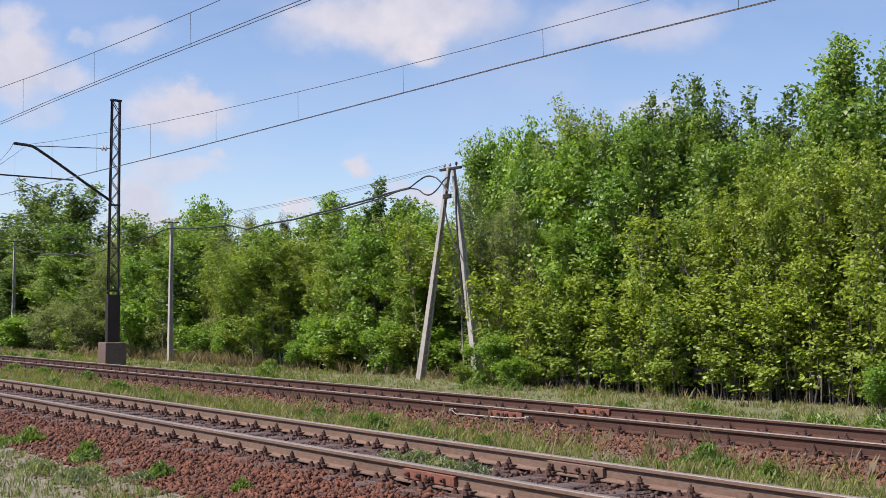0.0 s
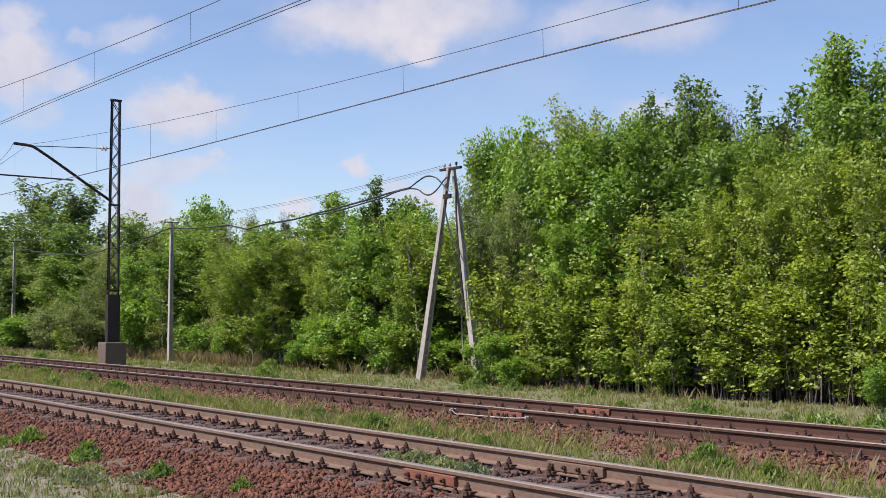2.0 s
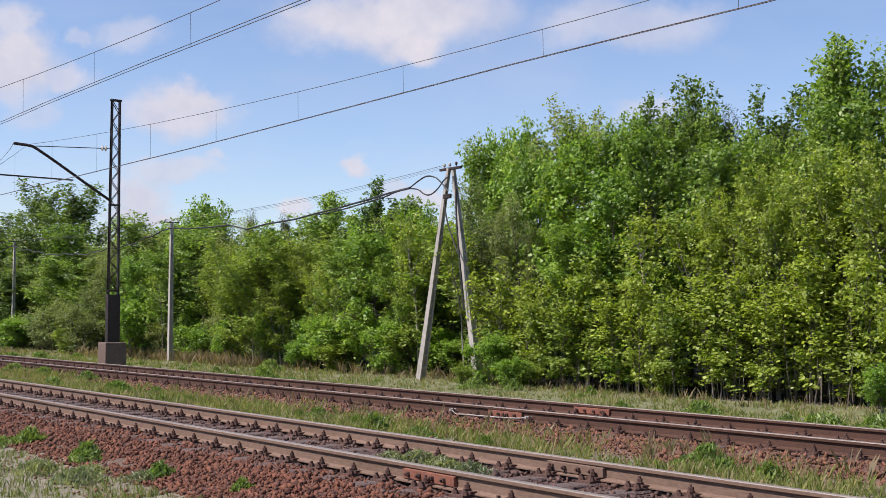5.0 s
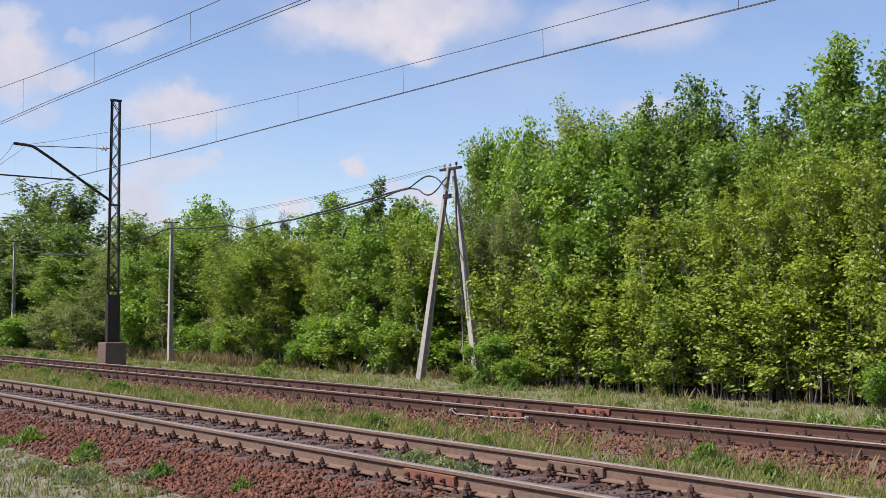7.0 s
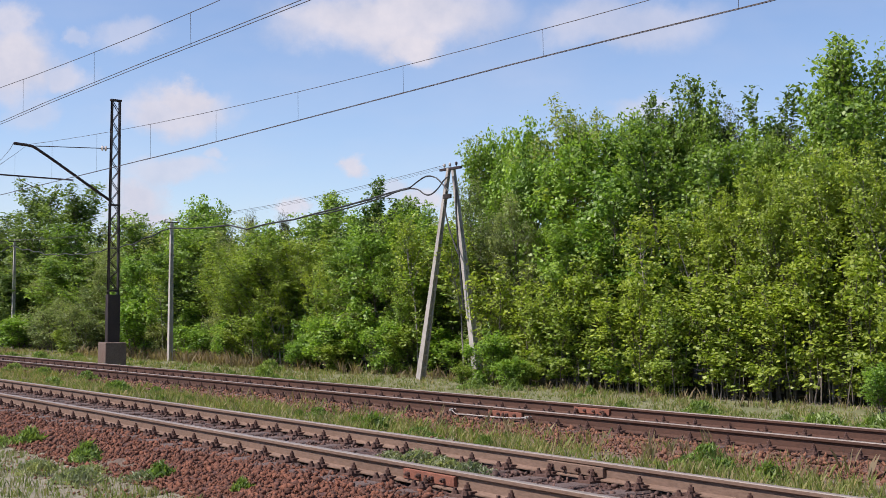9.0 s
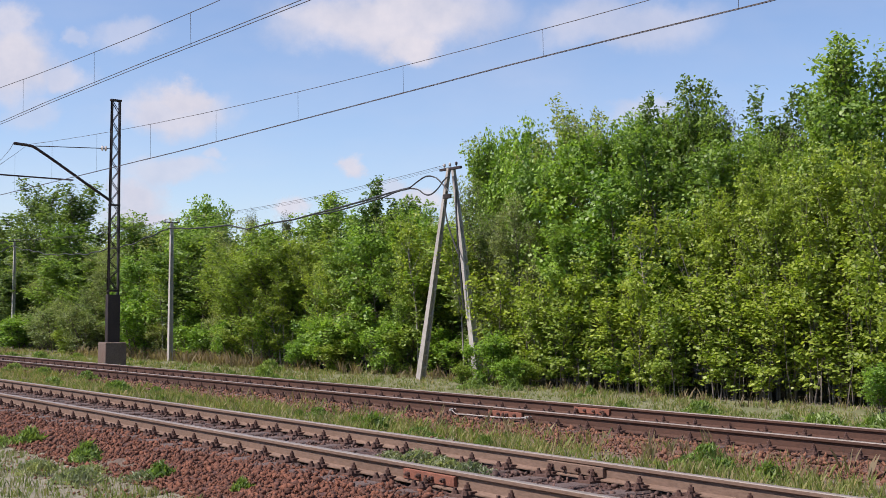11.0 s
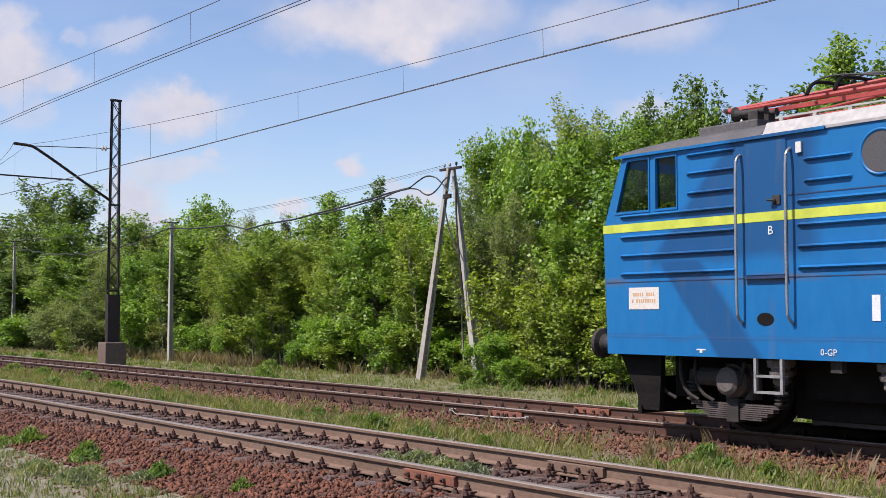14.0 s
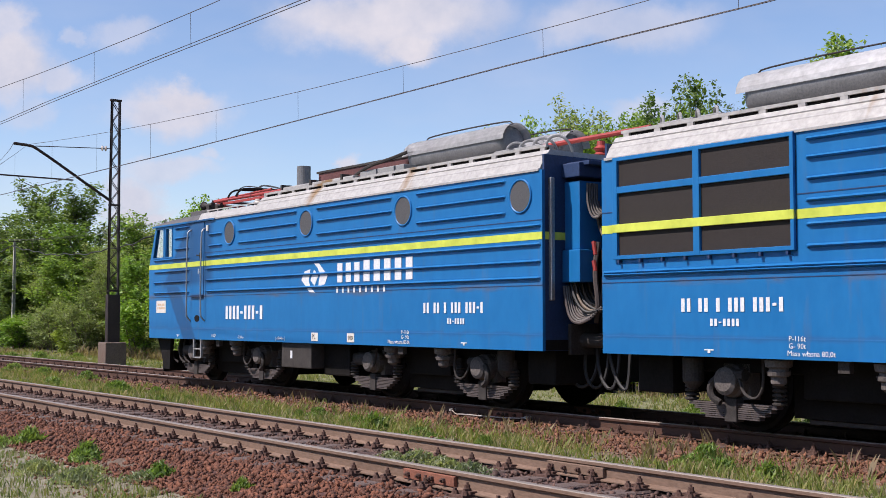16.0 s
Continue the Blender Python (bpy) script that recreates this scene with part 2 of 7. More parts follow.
    t.links.new(col, bs.inputs["Base Color"])
    bs.inputs["Roughness"].default_value = 0.95
    bp = node(t, "ShaderNodeBump", Strength=0.6, Distance=0.03)
    t.links.new(noise_at(t, 28, 4), bp.inputs["Height"])
    t.links.new(bp.outputs[0], bs.inputs["Normal"])
    ob = numpy_mesh("ground", np.stack([gx, gy, gz], -1).reshape(-1, 3), faces, m)
    tagged(ob, "flat trackside ground of grass, sandy soil and red ballast", "ground", kind="structure")


make_ground()


# ---- tracks ----
RAIL_PROFILE = ((-0.075, -0.172), (0.075, -0.172), (0.075, -0.160), (0.012, -0.140), (0.009, -0.050), (0.036, -0.036), (0.036, -0.008), (0.030, 0.0), (-0.030, 0.0), (-0.036, -0.008), (-0.036, -0.036), (-0.009, -0.050), (-0.012, -0.140), (-0.075, -0.160))


def rail_mesh(name, y, parent, x0, x1, side):
    n = len(RAIL_PROFILE)
    verts = [(x, y + py, pz) for x in (x0, x1) for py, pz in RAIL_PROFILE]
    faces = [(i, (i + 1) % n, n + (i + 1) % n, n + i) for i in range(n)] + [tuple(range(n))[::-1], tuple(range(n, 2 * n))]
    slots = [1 if i in (6, 7, 8) else 0 for i in range(n)] + [0, 0]
    return mesh_object(name, verts, faces, [side, RAILTOP], parent, slots)


def fastening_mesh():
    """A ribbed base plate with a rail clip and a screw with nut and washer, as seen beside the rail foot."""
    bm = bmesh.new()
    box(bm, -0.095, 0.095, -0.225, -0.06, -0.190, -0.162)
    box(bm, -0.08, 0.08, -0.125, -0.045, -0.162, -0.138)
    tube(bm, (0, -0.09, -0.14), (0, -0.09, -0.118), 0.036, seg=8)
    tube(bm, (0, -0.09, -0.118), (0, -0.09, -0.085), 0.026, seg=6)
    tube(bm, (0, -0.09, -0.085), (0, -0.09, -0.062), 0.012, seg=6)
    for s in (-0.065, 0.065):
        tube(bm, (s, -0.175, -0.165), (s, -0.175, -0.128), 0.036, 0.026, seg=6)
        tube(bm, (s, -0.175, -0.128), (s, -0.175, -0.108), 0.018, 0.018, seg=4)
    me = bpy.data.meshes.new("rail_fastening")
    bm.to_mesh(me)
    bm.free()
    me.materials.append(REDRUST_DARK)
    return me


REDRUST_DARK = surface("dark_rust", (0.055, 0.028, 0.02), (0.14, 0.075, 0.055), 6, 60, 0.85, 0.2, 0.3)


def sleeper_mesh():
    bm = bmesh.new()
    box(bm, -0.125, 0.125, -1.27, 1.27, -0.33, -0.183)
    bmesh.ops.bevel(bm, geom=bm.edges[:], offset=0.015, segments=1, affect="EDGES")
    me = bpy.data.meshes.new("sleeper")
    bm.to_mesh(me)
    bm.free()
    me.materials.append(TIMBER)
    return me


def fishplate(rail_ob, x, y, mat):
    """A bolted joint on the side of a rail that faces the camera."""
    bm = bmesh.new()
    box(bm, x - 0.40, x + 0.40, y - 0.052, y - 0.013, -0.142, -0.048)
    f = part("fishplate", bm, mat, rail_ob, "rust-red fishplate", bevel=0.008)
    for k in (-0.31, -0.13, 0.07, 0.25):
        bm = bmesh.new()
        tube(bm, (x + k, y - 0.05, -0.095), (x + k, y - 0.082, -0.095), 0.024, seg=6)
        tube(bm, (x + k, y - 0.08, -0.095), (x + k, y - 0.105, -0.095), 0.012, seg=6)
        part("bolt", bm, REDRUST_DARK, rail_ob)


def make_track(name, middle, side, joints, label, first, pitch):
    track = empty(name, pose(0, 0, 0), label, "railway track", kind="structure")
    rails = [rail_mesh("rail", middle + s * 0.7525, track, -420, 150, side) for s in (-1, 1)]
    for r, (jx, plate) in zip(rails, joints):
        fishplate(r, jx, middle + (-0.7525 if r is rails[0] else 0.7525), plate)
    fm, sm = fastening_mesh(), sleeper_mesh()
    rng = random.Random(5)
    for i in range(74):
        s = new("sleeper", sm)
        s.parent = track
        s.matrix_basis = pose(first - i * pitch, middle, rng.uniform(-0.012, 0.0), 0, rng.uniform(-1, 1), rng.uniform(-0.8, 0.8))
        for ry in (-0.7525, 0.7525):
            for turn in (0, 180):
                f = new("rail_fastening", fm)
                f.parent = s
                f.matrix_basis = pose(0, ry, 0, 0, 0, turn + rng.uniform(-4, 4))
    # the sleepers and fastenings farther along the line, joined
    bm = bmesh.new()
    for i in list(range(74, 160)) + list(range(-60, 0)):
        x = first - i * pitch
        box(bm, x - 0.125, x + 0.125, middle - 1.27, middle + 1.27, -0.33, -0.187)
        for ry in (-0.84, -0.66, 0.66, 0.84):
            box(bm, x - 0.06, x + 0.06, middle + ry - 0.03, middle + ry + 0.03, -0.187, -0.09)
    tagged(part("distant_sleepers", bm, TIMBER, track), kind="stuff")
    return track


make_track("track_near", NEAR, RUST_LIGHT, ((-9.05, REDRUST), (-8.72, RUST_LIGHT)), "brown steel rails on timber sleepers in dark red ballast", 1.5, 0.62)
make_track("track_far", FAR, RUST, ((-14.2, REDRUST), (-13.9, REDRUST)), "rusty steel rails on timber sleepers in reddish ballast", 1.3, 0.62)


# ---- overhead line ----
def make_mast():
    m = empty("catenary_mast", pose(-40.0, 15.4, 0), "dark rusty lattice mast on a concrete block beside the track", "mast")
    bm = bmesh.new()
    box(bm, -0.36, 0.36, -0.37, 0.37, -0.75, 0.52)
    part("foundation", bm, FOOTING, m, "stained grey concrete foundation block", bevel=0.04)
    top, w0, w1 = 8.9, 0.21, 0.16
    for s in (-1, 1):
        bm = bmesh.new()
        # a steel channel with its flanges turned outwards
        for x0, x1, d0, d1 in ((-0.07, 0.07, 0.0, 0.010), (-0.07, -0.06, 0.010, 0.05), (0.06, 0.07, 0.010, 0.05)):
            rows = []
            for z, w in ((0.5, w0), (top, w1)):
                y0, y1 = sorted((s * (w - 0.05 + d0), s * (w - 0.05 + d1)))
                rows.append([bm.verts.new(c) for c in ((x0, y0, z), (x1, y0, z), (x1, y1, z), (x0, y1, z))])
            for k in range(4):
                bm.faces.new((rows[0][k], rows[0][(k + 1) % 4], rows[1][(k + 1) % 4], rows[1][k]))
            bm.faces.new(rows[0][::-1])
            bm.faces.new(rows[1])
        part("channel", bm, MASTPAINT, m)
    n = 19
    for face in (-1, 1):
        for i in range(n):
            z0, z1 = 2.3 + (top - 2.4) * i / n, 2.3 + (top - 2.4) * (i + 1) / n
            e0, e1 = w0 + (w1 - w0) * (z0 - 0.5) / (top - 0.5) - 0.05, w0 + (w1 - w0) * (z1 - 0.5) / (top - 0.5) - 0.05
            s = 1 if i % 2 else -1
            bm = bmesh.new()
            tube(bm, (face * 0.066, -s * e0, z0), (face * 0.066, s * e1, z1), 0.014, seg=4)
            part("brace", bm, MASTPAINT, m)
    for z in (top - 0.06, 5.2, 2.25):
        bm = bmesh.new()
        box(bm, -0.075, 0.075, -0.19, 0.19, z, z + 0.06)
        part("tie_plate", bm, MASTPAINT, m)
    bm = bmesh.new()
    box(bm, -0.12, 0.12, -0.215, 0.215, 0.52, 2.15)
    part("sheet_casing", bm, MASTPAINT, m, "black sheet casing round the foot")
    bm = bmesh.new()
    pipe(bm, [(0, -0.1, 5.35), (0, -0.7, 5.72), (0, -2.72, 7.0), (0, -2.95, 7.06), (0, -3.45, 7.08)], 0.05, 8)
    part("cantilever", bm, MASTPAINT, m, "bent tubular bracket reaching over the track")
    bm = bmesh.new()
    tube(bm, (0, -0.15, 7.18), (0, -2.75, 7.05), 0.014)
    part("tie_rod", bm, MASTPAINT, m)
    for y in (-0.3, -0.42):
        bm = bmesh.new()
        lathe(bm, [(0, 0.03), (0.02, 0.085), (0.05, 0.09), (0.08, 0.03)], (0, -1, 0), (0, y, 7.17), 12)
        part("insulator", bm, PORCELAIN, m, "brown ribbed insulator")
    bm = bmesh.new()
    tube(bm, (0, -1.45, 6.0), (0, -3.9, 6.02), 0.026)
    part("steady_tube", bm, MASTPAINT, m)
    bm = bmesh.new()
    pipe(bm, [(0, -3.3, 6.05), (0, -3.2, 5.85), (0, -2.75, 5.68)], 0.014)
    pipe(bm, [(0, -3.45, 7.1), (0, -3.6, 6.8), (0, -4.2, 6.1)], 0.008)
    part("steady_arm", bm, MASTPAINT, m)
    return m


MAST = make_mast()
copy_thing(MAST, pose(-38.0, 4.25, 0, 0, 0, 180))      # carries the near line, past the edge of the view


def overhead(name, y, z_contact, spans, label, pair):
    """Contact wires, the bearer above them and the droppers between."""
    w = empty(name, pose(0, y, 0), label, "overhead wire")
    c = bmesh.new()
    for dy in pair:
        pipe(c, [(x, dy, float(np.interp(x, *z_contact))) for x in np.arange(-75, 62, 2.5)], 0.0062, 5)
    part("contact_wire", c, WIRE, w)
    b = bmesh.new()
    for x0, x1, top, low in spans:
        mid = (x0 + x1) / 2
        pts = [(x, 0, low + (top - low) * ((x - mid) / ((x1 - x0) / 2)) ** 2) for x in np.linspace(x0, x1, 25)]
        pipe(b, pts, 0.0062, 5)
        for i in range(int((x1 - x0) / 3.9) + 1):
            x = x0 + 2.4 + i * 3.9
            if x < x1 - 1:
                zt = low + (top - low) * ((x - mid) / ((x1 - x0) / 2)) ** 2
                d = bmesh.new()
                tube(d, (x, 0.01, float(np.interp(x, *z_contact))), (x, 0, zt), 0.0036, seg=4)
                part("dropper", d, WIRE, w)
    part("bearer_wire", b, WIRE, w)


overhead("overhead_line_far", FAR, ((-75, -43, -27, -18, -14, -9.7, 62), (6.1, 5.65, 5.505, 5.488, 5.485, 5.42, 5.42)), [(-75, -40, 7.08, 6.0), (-40, 24, 7.08, 5.87), (24, 60, 7.08, 6.0)], "thin brown overhead wires with droppers above the far track", (-0.02, 0.02))
overhead("overhead_line_near", NEAR, ((-75, -43, -25, -22.5, -17.8, -12.7, 62), (6.2, 5.6, 5.385, 5.385, 5.34, 5.26, 5.26)), [(-75, -38, 7.0, 6.0), (-38, 22, 7.0, 5.70), (22, 60, 7.0, 6.0)], "thin brown overhead wires with droppers above the near track", (-0.045, 0.045))


# ---- pole line along the wood ----
def pole_leg(parent, foot, head, wide=0.12, deep=0.13, taper=0.45, name="post"):
    """A concrete post with two flanges and a recessed, stepped web that faces along the line."""
    f, h = Vector(foot), Vector(head)
    d = (h - f)
    length = d.length
    zax = d.normalized()
    xax = Vector((1.0, 0.06, 0.0))
    xax = (xax - zax * xax.dot(zax)).normalized()
    yax = zax.cross(xax)
    m = Matrix.Translation(f) @ Matrix((xax, yax, zax)).transposed().to_4x4()
    bm = bmesh.new()
    th = deep * 0.22
    for s in (-1, 1):
        lo = [(-wide, s * (deep - th) - th), (wide, s * (deep - th) - th), (wide, s * (deep - th) + th), (-wide, s * (deep - th) + th)]
        a = [bm.verts.new((x, y, 0)) for x, y in lo]
        b = [bm.verts.new((x * taper, y * taper, length)) for x, y in lo]
        for k in range(4):
            bm.faces.new((a[k], a[(k + 1) % 4], b[(k + 1) % 4], b[k]))
        bm.faces.new(a[::-1])
        bm.faces.new(b)
    w = [(-0.025, -0.8 * deep), (0.025, -0.8 * deep), (0.025, 0.8 * deep), (-0.025, 0.8 * deep)]
    a, b = [bm.verts.new((x, y, 0)) for x, y in w], [bm.verts.new((x * 0.7, y * taper, length)) for x, y in w]
    for k in range(4):
        bm.faces.new((a[k], a[(k + 1) % 4], b[(k + 1) % 4], b[k]))
    n = int(length / 0.45)
    for i in range(n + 1):
        z = i * (length - 0.1) / n
        k = 1 - (1 - taper) * z / length
        box(bm, -0.85 * wide * k, 0.85 * wide * k, -0.85 * deep * k, 0.85 * deep * k, z, z + 0.08)
    return part(name, bm, CONCRETE, parent, at=m)


def make_poles():
    a = empty("utility_pole", pose(-32.9, 23.6, -0.78), "A-shaped pole of two leaning grey concrete posts with a short crossarm", "utility pole", "pole line")
    pole_leg(a, (-0.42, 0, 0), (1.19, 0, 7.06), 0.115, 0.125, 0.45)
    pole_leg(a, (2.72, 0.05, 0), (1.40, 0.03, 7.02), 0.115, 0.125, 0.45)
    bm = bmesh.new()
    box(bm, 0.72, 1.85, -0.05, 0.05, 7.0, 7.08)
    part("crossarm", bm, MASTPAINT, a, bevel=0.008)
    bm = bmesh.new()
    box(bm, 1.04, 1.42, -0.13, -0.05, 6.05, 6.2)
    part("clamp", bm, MASTPAINT, a, "dark steel clamp that ties the posts", bevel=0.01)
    for p, q in (((0.95, 0), 7.08), ((1.25, 0), 7.08), ((1.6, 0), 7.08)):
        bm = bmesh.new()
        tube(bm, (p[0], 0, q), (p[0], 0, q + 0.09), 0.014, seg=6)
        lathe(bm, [(0.05, 0.015), (0.08, 0.045), (0.13, 0.045), (0.16, 0.025)], (0, 0, 1), (p[0], p[1], q), 10)
        part("insulator", bm, PORCELAIN if p[0] < 1.5 else MASTPAINT, a)
    bm = bmesh.new()
    pipe(bm, [(1.55, -0.1, 6.75), (1.78, -0.15, 6.35), (1.85, -0.2, 5.6), (1.95, -0.2, 4.6), (2.05, -0.2, 3.9), (2.25, -0.2, 2.4)], 0.03)
    part("down_cable", bm, CABLE, a)
    bm = bmesh.new()
    pipe(bm, [(1.2, -0.2, 5.9), (1.45, -0.25, 5.2), (1.75, -0.22, 4.6), (1.98, -0.22, 4.2)], 0.026)
    part("down_cable", bm, CABLE, a)
    tops = [(-31.8, 23.6, 6.25)]
    for x, y, h in ((-53.9, 23.6, 6.65), (-82.0, 24.7, 7.2), (-112.0, 24.7, 7.2)):
        p = empty("utility_pole", pose(x, y, -0.75), "single grey concrete pole with a small crossarm", "utility pole", "pole line")
        pole_leg(p, (0, 0, 0), (0, 0, h), 0.10, 0.115, 0.6)
        bm = bmesh.new()
        box(bm, -0.04, 0.04, -0.38, 0.38, h - 0.02, h + 0.03)
        box(bm, -0.03, 0.03, -0.20, 0.20, h - 0.3, h - 0.26)
        part("crossarm", bm, MASTPAINT, p, bevel=0.006)
        for yy in (-0.34, 0.0, 0.34):
            bm = bmesh.new()
            lathe(bm, [(0, 0.015), (0.04, 0.045), (0.09, 0.045), (0.12, 0.02)], (0, 0, 1), (0, yy, h + 0.04), 8)
            part("insulator", bm, PORCELAIN, p)
        tops.append((x, y, h - 0.75))
    for i, (p, q) in enumerate(zip(tops, tops[1:])):
        w = empty("overhead_cable", pose(0, 0, 0), "thin bare wires and a thick black cable slung between poles", "cable", "cables of the pole line")
        for dy, r in ((-0.34, 0.007), (0.0, 0.004), (0.34, 0.004)):
            bm = bmesh.new()
            pipe(bm, sag((p[0], p[1] + dy * 0.5, p[2] + 0.12), (q[0], q[1] + dy, q[2] + 0.12), 0.25), r, 5)
            part("bare_wire", bm, WIRE, w)
        if i:
            bm = bmesh.new()
            pts = sag((p[0], p[1] - 0.2, p[2] - 0.35), (q[0], q[1] - 0.2, q[2] - 0.25), 0.9, 40)
            pts = [v + Vector((0, 0, 0.05 * math.sin(k * 1.7) + 0.04 * math.sin(k * 0.63))) for k, v in enumerate(pts)]
            pipe(bm, pts, 0.030, 6)
            part("thick_cable", bm, CABLE, w, "thick black twisted cable")
            continue
        # two heavy cables that part before the A-shaped pole, one humped, one hanging in a loop
        run = [(-53.61, 23.45, 5.61), (-51.58, 23.45, 5.46), (-49.20, 23.45, 5.39), (-47.52, 23.45, 5.37), (-45.81, 23.45, 5.09), (-44.15, 23.45, 5.20), (-41.80, 23.45, 5.24), (-40.04, 23.45, 5.36), (-38.38, 23.45, 5.46), (-36.43, 23.45, 5.60), (-34.97, 23.45, 5.73), (-33.76, 23.45, 5.80)]
        low = [(-39.95, 23.40, 5.29), (-38.29, 23.40, 5.34), (-36.35, 23.40, 5.51), (-35.25, 23.40, 5.59), (-34.54, 23.40, 5.73), (-33.68, 23.40, 5.77)]
        for pts, r in ((run, 0.034), (low, 0.026), ([(-33.76, 23.45, 5.80), (-33.09, 23.45, 6.05), (-32.69, 23.45, 6.13), (-32.21, 23.45, 6.02), (-31.86, 23.45, 5.78), (-31.55, 23.45, 5.51)], 0.026), ([(-33.76, 23.45, 5.78), (-33.25, 23.45, 5.72), (-32.86, 23.45, 5.49), (-32.53, 23.45, 5.45), (-32.11, 23.45, 5.62), (-31.77, 23.45, 5.91), (-31.49, 23.45, 5.99)], 0.026)):
            bm = bmesh.new()
            pipe(bm, pts, r)
            part("thick_cable", bm, CABLE, w, "thick black slack cable")


make_poles()


# ---- the wood ----
LEAF_SHAPE = np.array([(0.0, 0.0, 0.0), (0.42, 0.50, 0.10), (0.0, 1.15, -0.02), (-0.42, 0.50, 0.10)])


def leaves_mesh(centres, sizes, rng, mat, droop=0.0, slim=1.0, facing=None, spread=0.75):
    """Many small four-cornered leaves, each folded a little along its rib, in one mesh; facing: where the blades turn their upper side."""
    n = len(centres)
    d = rng.normal(0, 1, (n, 3))
    d[:, 2] = d[:, 2] * 0.7 - droop
    d /= np.linalg.norm(d, axis=1)[:, None]
    e = rng.normal(0, spread, (n, 3)) + (np.array((0, 0, 1.15)) if facing is None else facing)
    s = np.cross(d, e)
    s /= np.linalg.norm(s, axis=1)[:, None] + 1e-9
    w = np.cross(s, d)
    L = LEAF_SHAPE * (slim, 1, 1)
    v = centres[:, None, :] + sizes[:, None, None] * (L[None, :, 0:1] * s[:, None, :] + (L[None, :, 1:2] - 0.5) * d[:, None, :] + L[None, :, 2:3] * w[:, None, :])
    return numpy_mesh("", v.reshape(-1, 3), np.arange(4 * n).reshape(n, 4), mat)


def limb(verts, faces, pts, r0, r1, seg=5):
    base = len(verts)
    n = len(pts)
    for i, p in enumerate(pts):
        d = (pts[min(i + 1, n - 1)] - pts[max(i - 1, 0)])
        d = d / (np.linalg.norm(d) + 1e-9)
        u = np.cross(d, (0.31, 0.87, 0.39))
        u /= np.linalg.norm(u)
        w = np.cross(d, u)
        r = r0 + (r1 - r0) * i / (n - 1)
        for k in range(seg):
            a = k * math.tau / seg
            verts.append(p + r * (math.cos(a) * u + math.sin(a) * w))
    for i in range(n - 1):
        for k in range(seg):
            j = (k + 1) % seg
            faces.append((base + i * seg + k, base + i * seg + j, base + (i + 1) * seg + j, base + (i + 1) * seg + k))


